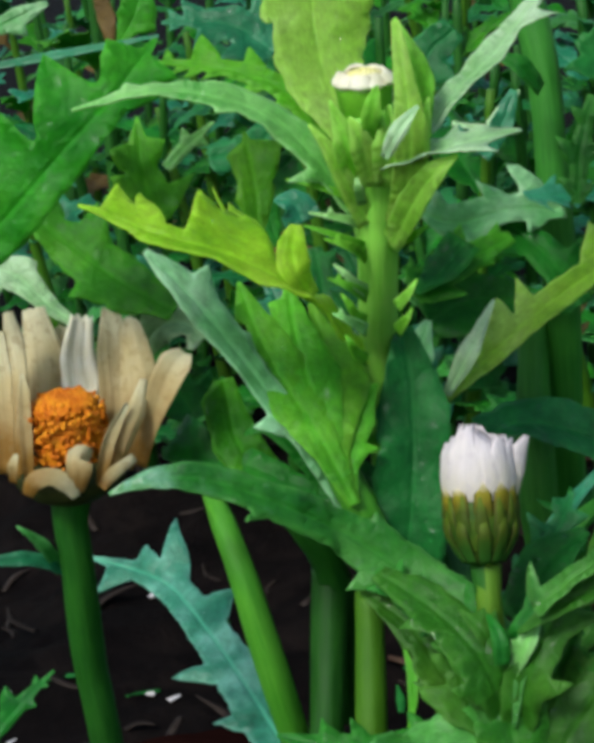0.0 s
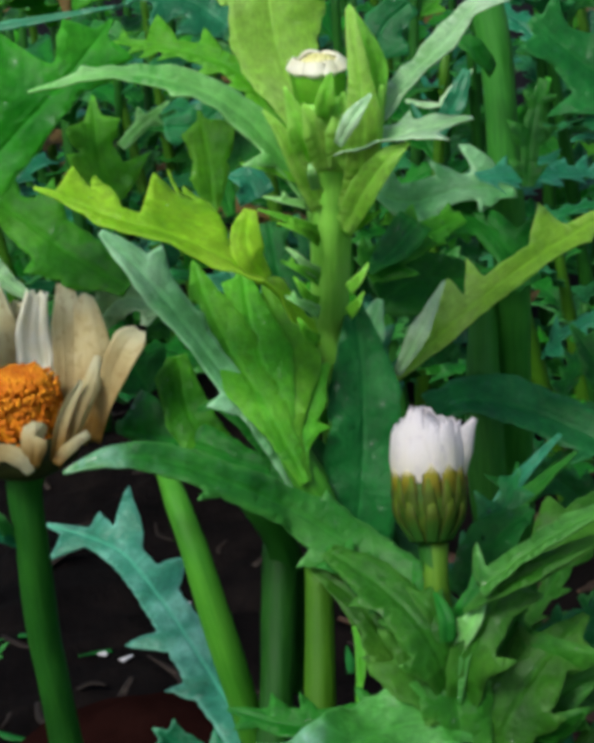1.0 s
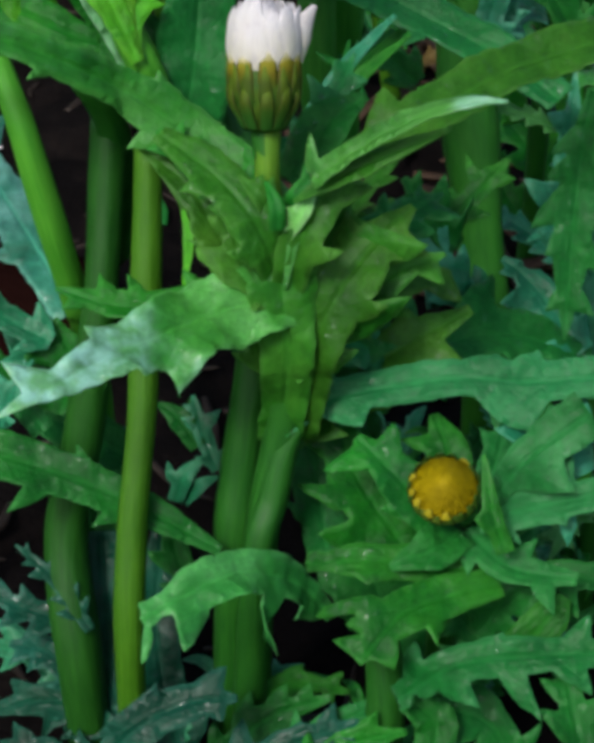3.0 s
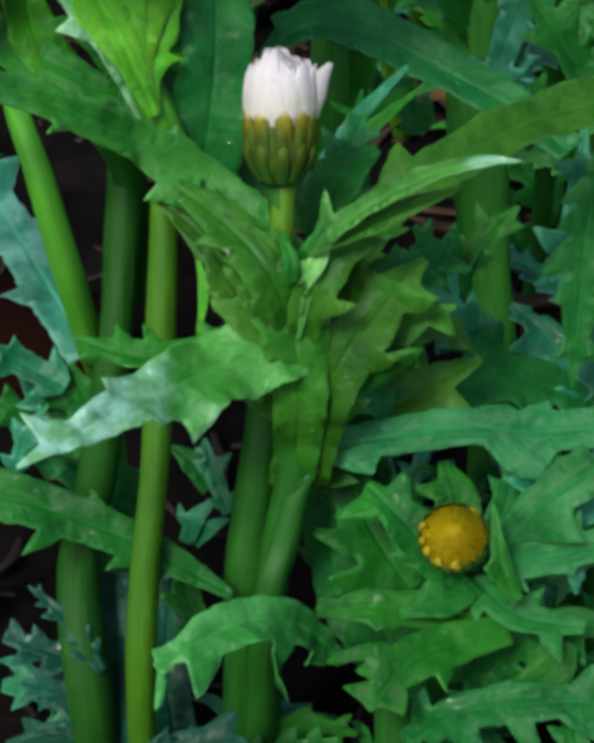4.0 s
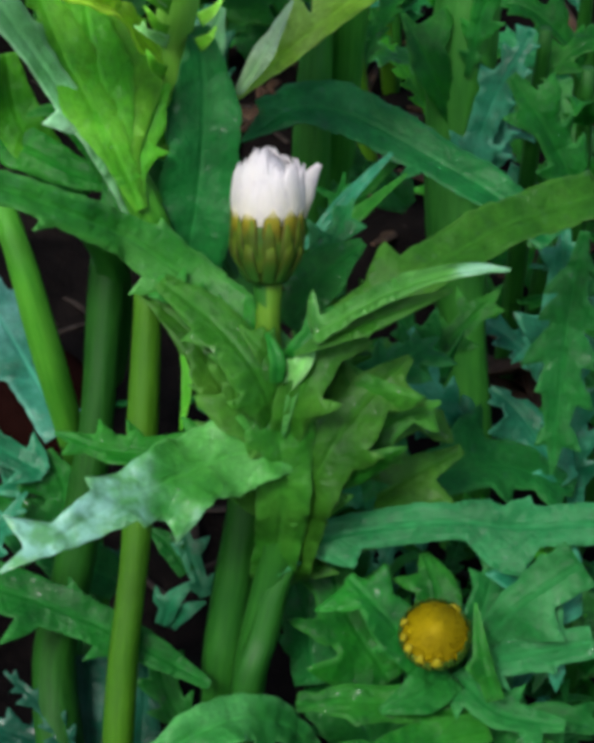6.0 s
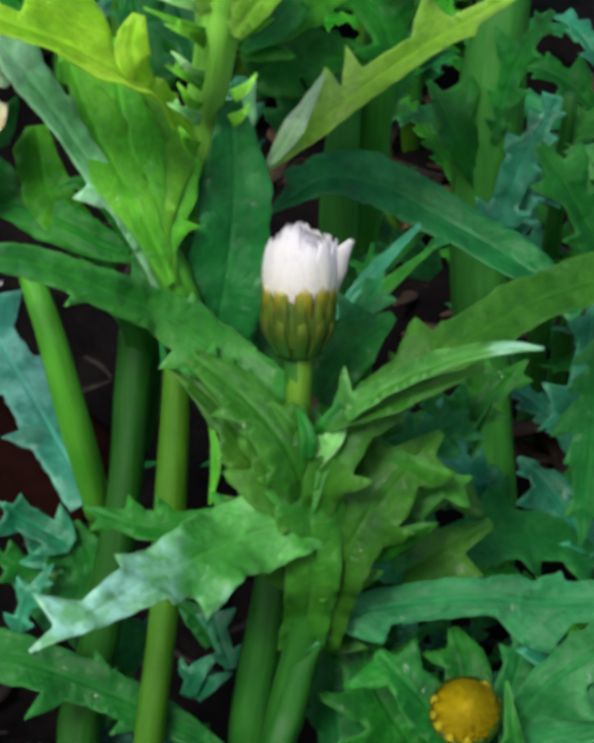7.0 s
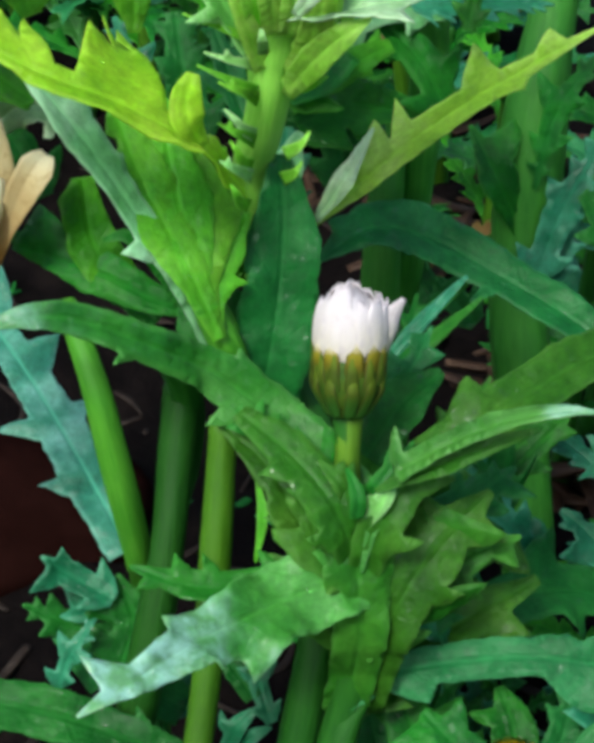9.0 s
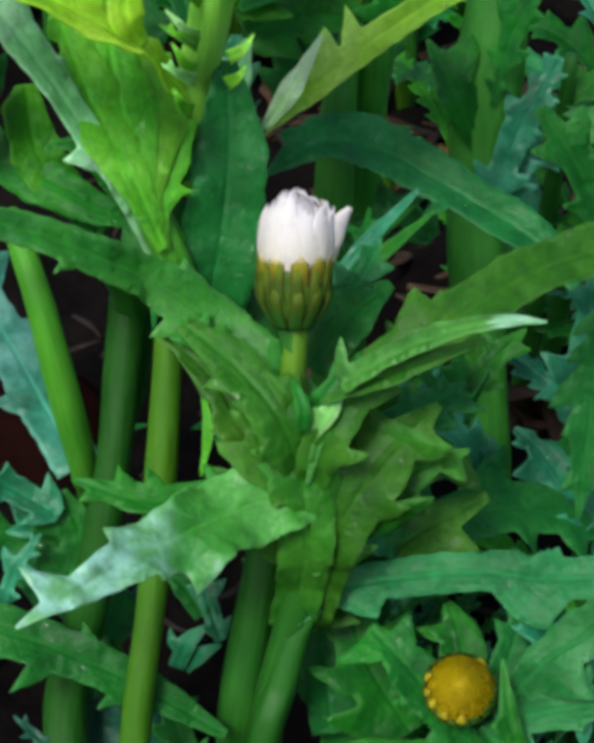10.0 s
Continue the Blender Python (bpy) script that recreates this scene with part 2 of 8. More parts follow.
STRAW = plain_material("dry_straw", [(0.3, (0.006, 0.004, 0.003)), (0.55, (0.018, 0.012, 0.009)), (0.75, (0.07, 0.055, 0.045))], 90, 0.6, 0.001, spec=0.15)
STRAW_PALE = plain_material("pale_straw", [(0.3, (0.05, 0.03, 0.008)), (0.55, (0.13, 0.085, 0.025)), (0.75, (0.27, 0.20, 0.08))], 60, 0.6, 0.001, 0.2, spec=0.2)
PETAL_WHITE = plain_material("white_petal", [(0.3, (0.62, 0.58, 0.60)), (0.7, (0.82, 0.79, 0.80))], 160, 0.5, 0.0004, 0.25)


def petal_material(name, base, mid, tip, streak, thin, rough=0.5):
    """A ray floret: colour runs from base to tip, with fine streaks along it."""
    m, n, l = material(name)
    bsdf = n["Principled BSDF"]
    uvn = n.new("ShaderNodeUVMap")
    sep = n.new("ShaderNodeSeparateXYZ")
    l.new(uvn.outputs[0], sep.inputs[0])
    pos = n.new("ShaderNodeNewGeometry").outputs["Position"]
    stretch = n.new("ShaderNodeMapping")
    stretch.inputs["Scale"].default_value = (1.2, 12.0, 1.0)
    l.new(uvn.outputs[0], stretch.inputs["Vector"])
    lines, big = noise_at(n, l, stretch.outputs[0], 1.5, 4), noise_at(n, l, pos, 130, 4)
    at = maths(n, l, "ADD", sep.outputs[0], maths(n, l, "MULTIPLY", maths(n, l, "SUBTRACT", big, 0.5), 0.7))
    colour = ramp_of(n, l, at, [(0.12, base), (0.60, mid), (0.92, tip)])
    colour = mixed(n, l, colour, streak, maths(n, l, "MULTIPLY", maths(n, l, "GREATER_THAN", lines, 0.56), 0.3))
    colour = mixed(n, l, colour, streak, maths(n, l, "MULTIPLY", maths(n, l, "GREATER_THAN", noise_at(n, l, pos, 420, 5), 0.58), 0.4))
    l.new(colour, bsdf.inputs["Base Color"])
    bsdf.inputs["Roughness"].default_value = rough
    bump = n.new("ShaderNodeBump")
    bump.inputs["Strength"].default_value, bump.inputs["Distance"].default_value = 0.6, 0.0006
    l.new(maths(n, l, "ADD", lines, big), bump.inputs["Height"])
    l.new(bump.outputs[0], bsdf.inputs["Normal"])
    back, mix = n.new("ShaderNodeBsdfTranslucent"), n.new("ShaderNodeMixShader")
    l.new(colour, back.inputs["Color"])
    mix.inputs[0].default_value = thin
    l.new(bsdf.outputs[0], mix.inputs[1])
    l.new(back.outputs[0], mix.inputs[2])
    l.new(mix.outputs[0], n["Material Output"].inputs["Surface"])
    return m


PETAL_FADED = petal_material("faded_petal", (0.34, 0.18, 0.03), (0.60, 0.51, 0.26), (0.70, 0.67, 0.45), (0.38, 0.27, 0.10), 0.42)
PETAL_RAY = petal_material("white_ray", (0.62, 0.58, 0.44), (0.70, 0.66, 0.67), (0.70, 0.65, 0.69), (0.57, 0.52, 0.56), 0.25)


def scale_material(name, tip, papery=None):
    """A bud scale: green at its base, olive yellow towards the tip, a papery end on the innermost, with a brown margin."""
    m, n, l = material(name)
    bsdf = n["Principled BSDF"]
    sep = n.new("ShaderNodeSeparateXYZ")
    l.new(n.new("ShaderNodeUVMap").outputs[0], sep.inputs[0])
    pos = n.new("ShaderNodeNewGeometry").outputs["Position"]
    big = noise_at(n, l, pos, 260, 4)
    at = maths(n, l, "ADD", sep.outputs[0], maths(n, l, "MULTIPLY", maths(n, l, "SUBTRACT", big, 0.5), 0.5))
    colour = ramp_of(n, l, at, [(0.1, (0.020, 0.085, 0.010)), (0.42, tuple(0.5 * c for c in tip)), (0.62, tip), (0.86, papery or tip)])
    off = maths(n, l, "ABSOLUTE", maths(n, l, "SUBTRACT", sep.outputs[1], 0.5))
    margin = maths(n, l, "MULTIPLY", maths(n, l, "GREATER_THAN", maths(n, l, "ADD", off, maths(n, l, "MULTIPLY", big, 0.10)), 0.46), 0.5)
    l.new(mixed(n, l, colour, (0.030, 0.026, 0.005), margin), bsdf.inputs["Base Color"])
    bsdf.inputs["Roughness"].default_value, bsdf.inputs["Specular IOR Level"].default_value = 0.5, 0.2
    bump = n.new("ShaderNodeBump")
    bump.inputs["Strength"].default_value, bump.inputs["Distance"].default_value = 0.4, 0.0004
    l.new(big, bump.inputs["Height"])
    l.new(bump.outputs[0], bsdf.inputs["Normal"])
    return m


SCALE = scale_material("bud_scale", (0.20, 0.175, 0.012), (0.62, 0.56, 0.42))
SCALE_GREEN = scale_material("green_bud_scale", (0.075, 0.120, 0.008))
WATER = bpy.data.materials.new("water")
WATER.use_nodes = True
WATER.node_tree.nodes["Principled BSDF"].inputs["Base Color"].default_value = (0.9, 1.0, 0.98, 1)
WATER.node_tree.nodes["Principled BSDF"].inputs["Roughness"].default_value = 0.04
WATER.node_tree.nodes["Principled BSDF"].inputs["IOR"].default_value = 1.33
WATER.node_tree.nodes["Principled BSDF"].inputs["Transmission Weight"].default_value = 1.0
DISC_ORANGE = plain_material("orange_florets", [(0.3, (0.24, 0.04, 0.002)), (0.48, (0.55, 0.15, 0.004)), (0.68, (0.80, 0.38, 0.02))], 420, 0.55, 0.0006, spec=0.2)
CALYX_DRY = plain_material("dry_cup", [(0.3, (0.012, 0.018, 0.004)), (0.6, (0.034, 0.040, 0.010)), (0.8, (0.09, 0.06, 0.02))], 160, 0.6, 0.0006, spec=0.15)
PETAL_CREAM = plain_material("cream_petal", [(0.3, (0.70, 0.66, 0.44)), (0.55, (0.82, 0.80, 0.66)), (0.75, (0.86, 0.86, 0.80))], 260, 0.5, 0.0004, 0.25)
DISC_PALE = plain_material("pale_florets", [(0.3, (0.55, 0.50, 0.12)), (0.6, (0.75, 0.72, 0.36)), (0.8, (0.80, 0.79, 0.62))], 220, 0.5, 0.0004)
DISC_YELLOW = plain_material("yellow_florets", [(0.25, (0.15, 0.105, 0.001)), (0.55, (0.26, 0.190, 0.001)), (0.8, (0.36, 0.27, 0.003))], 120, 0.6, 0.0003, spec=0.08)
RAY_YELLOW = plain_material("yellow_ray", [(0.3, (0.25, 0.20, 0.004)), (0.7, (0.42, 0.35, 0.02))], 200, 0.5, 0.0003, 0.2, spec=0.25)
CALYX = plain_material("bud_scales", [(0.3, (0.010, 0.045, 0.005)), (0.5, (0.034, 0.080, 0.007)), (0.7, (0.100, 0.120, 0.012))], 200, 0.5, 0.0005, spec=0.15)

# ---- shapes ----
from mathutils import geometry  # noqa: E402

MM = 0.001
DROPS, chance = [], random.Random(12)
LEAF_LABELS = {"leaf_yellowing": "yellowing toothed leaf", "leaf_bract": "pale yellow-green bract", "leaf_lime": "lime-green leaf with pale edges", "leaf_young": "young yellow-green leaf", "leaf_pale": "pale shiny leaf", "leaf_wet_sheen": "wet green leaf, bluish sky sheen put into its colour",
               "leaf_low_shade": "wet bluish-green leaf with shade put into its colour", "leaf_mint": "pale mint-green leaf", "leaf_teal_sheen": "broad wet toothed leaf, teal sky sheen put into its colour", "leaf_sheen": "wet leaf with a silvery sheen put into its colour", "leaf_glare": "wet leaf with whitish glare put into its colour", "leaf_sheen_tipped": "green leaf, silvery wet sheen coloured into the tip", "leaf_sheen_end": "long green leaf, pale silvery sheen coloured into the tip", "pale_straw": "dry straw-coloured leaf"}


def part(name, verts, faces, mat, parent, label="", uvs=None, smooth=True, rims=None):
    me = bpy.data.meshes.new(name)
    me.from_pydata([tuple(v) for v in verts], [], faces)
    if uvs is not None:
        layer = me.uv_layers.new(name="uv")
        idx = np.empty(len(me.loops), dtype=np.int32)
        me.loops.foreach_get("vertex_index", idx)
        layer.data.foreach_set("uv", np.asarray(uvs, dtype=np.float32)[idx].ravel())
    if rims is not None:
        me.attributes.new("rim", "FLOAT", "POINT").data.foreach_set("value", rims)
    if smooth:
        me.polygons.foreach_set("use_smooth", [True] * len(me.polygons))
    me.materials.append(mat)
    ob = new(name, me)
    if parent is not None:
        ob.parent = parent
        ob.matrix_parent_inverse = parent.matrix_basis.inverted()
    if label:
        tagged(ob, label)
    return ob


def curve(points, count):
    """A smooth line through the points: places and arc lengths."""
    p = np.array(points, float)
    q = np.vstack([2 * p[0] - p[1], p, 2 * p[-1] - p[-2]])
    u = np.linspace(0, len(p) - 1 - 1e-9, count)
    i = u.astype(int)
    f = (u - i)[:, None]
    a, b, c, d = q[i], q[i + 1], q[i + 2], q[i + 3]
    line = 0.5 * (2 * b + (c - a) * f + (2 * a - 5 * b + 4 * c - d) * f**2 + (3 * b - a - 3 * c + d) * f**3)
    arc = np.r_[0, np.cumsum(np.linalg.norm(np.diff(line, axis=0), axis=1))]
    return line, arc, u


def stem(plant, points, radii, mat, name="stem", label="", ribs=0.06):
    """A ribbed, slightly uneven stem through points (mm)."""
    count, ring = 8 * (len(points) - 1) + 1, 14
    line, arc, u = curve(points, count)
    r = np.interp(u, range(len(radii)), radii)
    tangent = np.gradient(line, axis=0)
    tangent /= np.linalg.norm(tangent, axis=1)[:, None]
    side = np.cross(tangent, (0.2, 1.0, 0.1))
    side /= np.linalg.norm(side, axis=1)[:, None]
    other = np.cross(tangent, side)
    turn = np.linspace(0, 2 * np.pi, ring, endpoint=False)
    wob = 1 + 0.05 * np.sin(arc / 9.0 + points[0][0])
    rr = (r * wob)[:, None] * (1 + ribs * np.cos(5 * turn + arc[:, None] * 0.02))
    v = line[:, None] + rr[..., None] * (np.cos(turn)[:, None] * side[:, None] + np.sin(turn)[:, None] * other[:, None])
    verts = list((v.reshape(-1, 3)) * MM) + [line[0] * MM, line[-1] * MM]
    faces = [(k * ring + j, k * ring + (j + 1) % ring, (k + 1) * ring + (j + 1) % ring, (k + 1) * ring + j) for k in range(count - 1) for j in range(ring)]
    a, b = count * ring, count * ring + 1
    faces += [(a, (j + 1) % ring, j) for j in range(ring)]
    faces += [(b, (count - 1) * ring + j, (count - 1) * ring + (j + 1) % ring) for j in range(ring)]
    uvs = [(arc[k] / 10, j / ring * 2) for k in range(count) for j in range(ring)] + [(0, 0), (arc[-1] / 10, 0)]
    return part(name, verts, faces, mat, plant, label, uvs)


def leaf(plant, spine, left, right, teeth, up, mat, fold=0.25, wave=1.0, name="leaf", label="", thick=0.5, drops=0.008, full=0.5):
    """A toothed blade along a spine (mm). left, right: half widths at the spine's points; teeth: (side, place along, reach, forward sweep, base
    width); up: the way the upper face looks; fold: how steeply the halves rise from the midrib; full: how rounded the lobes are."""
    line, arc, u = curve(spine, 90)
    total = arc[-1]
    tangent = np.gradient(line, axis=0)
    tangent /= np.linalg.norm(tangent, axis=1)[:, None]
    above = np.asarray(up, float)[None] - tangent * (tangent @ np.asarray(up, float))[:, None]
    above /= np.linalg.norm(above, axis=1)[:, None] + 1e-9
    beside = np.cross(above, tangent)
    seed = spine[0][0] * 1.7 + spine[-1][2] * 0.9

    def place(a, b):
        """A point a mm along and b mm to the side of the midrib."""
        c = np.clip(a, 0, total)
        base = np.stack([np.interp(c, arc, line[:, k]) for k in range(3)], -1)
        t, n, s = (np.stack([np.interp(c, arc, w[:, k]) for k in range(3)], -1) for w in (tangent, above, beside))
        wide = np.abs(b)
        lift = fold * wide - 0.012 * wide**2 + wave * 0.15 * wide * np.sin(a * 0.33 + seed + np.sign(b)) + 0.14 * wave * np.sin(a * 0.9 + b * 0.5 + seed)
        lift = lift + 0.20 * wave * np.minimum(1.0, wide / 2.5) * (np.sin(1.05 * (a - 0.8 * wide) + seed) + 0.6 * np.sin(0.61 * a + 0.9 * b + 2.3 * seed))
        lift = lift - 0.35 * np.exp(-((b / 0.9) ** 2))
        return base + t * (a - c)[..., None] + s * b[..., None] + n * lift[..., None], n

    def bend(p0, p1, p2, p3, steps):
        return [tuple((1 - f) ** 3 * a + 3 * f * (1 - f) ** 2 * b + 3 * f * f * (1 - f) * c + f**3 * d for a, b, c, d in zip(p0, p1, p2, p3)) for f in steps]

    outline = []
    for side, widths in ((1, left), (-1, right)):
        w = lambda a: float(np.interp(np.interp(np.clip(a, 0, total), arc, u), range(len(widths)), widths))  # noqa: E731
        edge, at = [], 0.0
        mine = [t for t in teeth if t[0] == side and t[1] < total]
        shared = None
        for k, (_, a0, reach, sweep, base) in enumerate(mine):
            lo, hi = max(a0 - base / 2, at), a0 + base / 2
            w0, w1 = shared, None
            if k + 1 < len(mine):
                nxt = mine[k + 1]
                joined = 1 - (nxt[1] - a0) / ((base + nxt[4]) / 2)
                if joined > 0:                     # neighbours on one lobe: a shallow notch between them
                    hi = max((a0 + nxt[1]) / 2, lo + 0.5)
                    w1 = max(w(hi), 0.95 * min(1.0, 1.6 * joined) * min(reach, nxt[2]))
            hi = min(max(hi, lo + 0.8), total * 0.995)
            edge += [(a, w(a)) for a in np.arange(at, lo, 1.5)]
            w0, shared, w1 = w(lo) if w0 is None else w0, w1, w(hi) if w1 is None else w1
            tip = (a0 + sweep, max(reach, 0.6))
            along = (sweep / (reach + sweep + 0.1), reach / (reach + sweep + 0.1))
            size = math.hypot(tip[0] - a0, tip[1] - w0)
            rise0, rise1 = max(0.0, tip[1] - w0), max(0.0, tip[1] - w1)
            edge += bend((lo, w0), (lo + 0.4 * (a0 - lo) * (1 - full), w0 + 0.55 * full * rise0), (tip[0] - along[0] * size * 0.5 - (0.12 + 0.3 * full) * base, tip[1] - along[1] * size * (0.45 - 0.3 * full)), tip, (0, 0.2, 0.4, 0.6, 0.8, 1.0))
            edge += bend(tip, (tip[0] - along[0] * size * 0.25 + 0.10 * base, tip[1] - along[1] * size * 0.4), (hi - 0.3 * (hi - a0) * (1 - full), w1 + 0.3 * full * rise1), (hi, w1), (0.2, 0.4, 0.6, 0.8))
            at = hi
        edge += [(a, w(a)) for a in np.arange(at, total - 0.4, 1.5)] + [(total, max(w(total), 0.1))]
        edge = [(a, side * max(0.12, b * (1 + 0.03 * math.sin(a * 1.3 + seed) + 0.02 * math.sin(a * 4.7 + 2 * seed)))) for a, b in edge]
        outline += edge if side > 0 else edge[::-1]
    inner = [(a, 0.0) for a in np.arange(0.8, total - 0.6, 1.6)]
    reach = max(abs(b) for _, b in outline)
    for b in np.arange(2.2, reach, 2.2):
        inner += [(a + b * 0.3, s * b) for a in np.arange(1.0, total, 2.2) for s in (1, -1)]
    count = len(outline)
    loop = [(k, (k + 1) % count) for k in range(count)]
    flat, _, tris, came, *_ = geometry.delaunay_2d_cdt([Vector(p) for p in outline + inner], loop, [], 1, 1e-4)
    ab = np.array([tuple(p) for p in flat])
    p, n = place(ab[:, 0], ab[:, 1])
    thin = thick * (1 - 0.7 * np.clip(np.abs(ab[:, 1]) / (reach + 0.1), 0, 1))[:, None]
    top_v, under_v, uvs = list(p), list(p - n * thin), list(ab / 10)
    faces = [tuple(f) for f in tris]
    rims = [1.0 if any(k < count for k in c) else 0.0 for c in came]
    drops = drops * 4 if mat in (LEAF_WET_SHEEN, LEAF_TEAL_SHEEN, LEAF_TIPPED, LEAF_SEA, LEAF_PALE, LEAF_MINT) else drops
    if drops and len(DROPS) < 2600:
        used = {i for f in faces for i in f}
        for k in used:
            if not rims[k] and chance.random() < drops:
                DROPS.append((top_v[k], n[k], chance.uniform(0.22, 0.7)))
    total_v = len(top_v)
    under = [tuple(i + total_v for i in f[::-1]) for f in faces]
    edges = {}
    for f in faces:
        for i, j in zip(f, f[1:] + f[:1]):
            edges[(i, j)] = 1
    rim = [(j, i, i + total_v, j + total_v) for i, j in edges if (j, i) not in edges]
    verts = [v * MM for v in top_v + under_v]
    return part(name, verts, faces + under + rim, mat, plant, label or LEAF_LABELS.get(mat.name, ""), uvs + uvs, rims=rims + rims)


def strip(points, widths, ups, thick, cup=0.0, cols=7, ripple=0.10, notch=0.0):
    """A petal or straw: verts (m) and faces of a cupped strip along points (mm)."""
    line, arc, u = curve(points, 6 * (len(points) - 1) + 1)
    w = np.interp(u, range(len(widths)), widths)
    t = np.gradient(line, axis=0)
    t /= np.linalg.norm(t, axis=1)[:, None]
    up = np.asarray(ups, float)
    n = up[None] - t * (t @ up)[:, None]
    n /= np.linalg.norm(n, axis=1)[:, None] + 1e-9
    s = np.cross(n, t)
    x = np.linspace(-1, 1, cols)
    top = line[:, None] + s[:, None] * (w[:, None] * x)[..., None] + n[:, None] * (cup * w[:, None] * x**2 + ripple * w[:, None] * np.cos(x * 9 + ripple * 40))[..., None]
    jag = notch * (np.abs(np.sin(x * 4.5)) - 0.5)
    top[-1] += t[-1] * jag[:, None]
    low = top - n[:, None] * thick
    rows = len(line)
    verts = [v * MM for v in np.concatenate([top.reshape(-1, 3), low.reshape(-1, 3)])]
    k = rows * cols
    faces = []
    for r in range(rows - 1):
        for c in range(cols - 1):
            q = r * cols + c
            f = (q, q + 1, q + cols + 1, q + cols)
            faces += [f, tuple(i + k for i in f[::-1])]
        for c in (0, cols - 1):
            q = r * cols + c
            f = (q, q + cols, q + cols + k, q + k)
            faces.append(f if c == 0 else f[::-1])
    for r in (0, rows - 1):
        for c in range(cols - 1):
            q = r * cols + c
            f = (q + 1, q, q + k, q + k + 1)
            faces.append(f if r == 0 else f[::-1])
    return verts, faces, [(r / (rows - 1), c / (cols - 1)) for _ in (0, 1) for r in range(rows) for c in range(cols)]


def dome(centre, axis, radius, height, bumps, size, rng, mess=0.1, tall=1.0, power=2, wall=0):
    """A cushion of small florets on a low dome (mm)."""
    z = Vector(axis).normalized()
    rot = np.array(z.to_track_quat("Z", "Y").to_matrix())
    verts, faces = [], []

    def blob(p, d, r, tall):
        q = np.array(Vector(d).to_track_quat("Z", "Y").to_matrix())
        first = len(verts)
        ring = 7
        for k, (h, rr) in enumerate(((-0.6, 0.9), (0.25, 1.0), (0.8, 0.62))):
            for j in range(ring):
                a = 2 * math.pi * (j + 0.5 * k) / ring
                verts.append((np.array(p) + q @ np.array((rr * r * math.cos(a), rr * r * math.sin(a), h * tall))) * MM)
        verts.append((np.array(p) + q @ np.array((0, 0, tall * 0.75))) * MM)
        for k in range(2):
            for j in range(ring):
                a, b = first + k * ring + j, first + k * ring + (j + 1) % ring
                faces.append((a, b, b + ring, a + ring))
        for j in range(ring):
            faces.append((first + 2 * ring + j, first + 2 * ring + (j + 1) % ring, first + 3 * ring))

    blob(np.array(centre) + np.array(z) * height * (-0.4 if power < 3 else 0.35), z, radius * 0.97, height * (1.1 if power < 3 else 0.7))
    for k in range(bumps):
        f = min(1.0, max(0.0, math.sqrt((k + 0.5) / bumps) + rng.uniform(-mess, mess) * 0.12))
        a = k * 2.39996 + rng.uniform(-mess, mess)
        local = np.array((radius * f * math.cos(a), radius * f * math.sin(a), height * (1 - f**power)))
        d = rot @ np.array((0.9 * f * math.cos(a), 0.9 * f * math.sin(a), 1.0))
        blob(np.array(centre) + rot @ local, d, size * rng.uniform(1 - 1.2 * mess, 1 + mess), tall * size * rng.uniform(0.9, 1.3 + 2.5 * mess))
    for k in range(wall):      # florets down the upright side
        a = k * 2.39996 + rng.uniform(-mess, mess)
        local = np.array((radius * math.cos(a), radius * math.sin(a), height * rng.uniform(-0.25, 0.92)))
        d = rot @ np.array((math.cos(a), math.sin(a), 0.9))
        blob(np.array(centre) + rot @ local, d, size * rng.uniform(1 - 1.2 * mess, 1 + mess), tall * size * rng.uniform(0.9, 1.3 + 2.5 * mess))
    return verts, faces


def revolve(centre, axis, profile, ring=20, ribs=0.0, rib_count=11):
    """A body of revolution from (radius, height) pairs (mm)."""
    rot = np.array(Vector(axis).normalized().to_track_quat("Z", "Y").to_matrix())
    verts, faces = [], []
    for r, h in profile:
        for j in range(ring):
            a = 2 * math.pi * j / ring
            rr = r * (1 + ribs * math.cos(rib_count * a))
            verts.append((np.array(centre) + rot @ np.array((rr * math.cos(a), rr * math.sin(a), h))) * MM)
    for k in range(len(profile) - 1):
        for j in range(ring):
            a, b = k * ring + j, k * ring + (j + 1) % ring
            faces.append((a, b, b + ring, a + ring))
    verts.append((np.array(centre) + rot @ np.array((0, 0, profile[0][1]))) * MM)
    verts.append((np.array(centre) + rot @ np.array((0, 0, profile[-1][1]))) * MM)
    last = (len(profile) - 1) * ring
    faces += [(len(verts) - 2, (j + 1) % ring, j) for j in range(ring)]
    faces += [(len(verts) - 1, last + j, last + (j + 1) % ring) for j in range(ring)]
    return verts, faces


def plant(name, x, y, label):
    ob = new(name)
    ob.location = (x * MM, y * MM, 0.0)
    return tagged(ob, label, "plant", "flowering plants in the bed")

# ---- ground ----
def ground_height(x, y):
    """Lumpy soil (m), flat far away."""
    if abs(x) > 2.5 or y > 4 or y < -1:
        return 0.0
    p = Vector((x, y, 0.0))
    return 0.016 * noise.noise(p * 9) + 0.008 * noise.noise(p * 31) + 0.004 * noise.noise(p * 85)


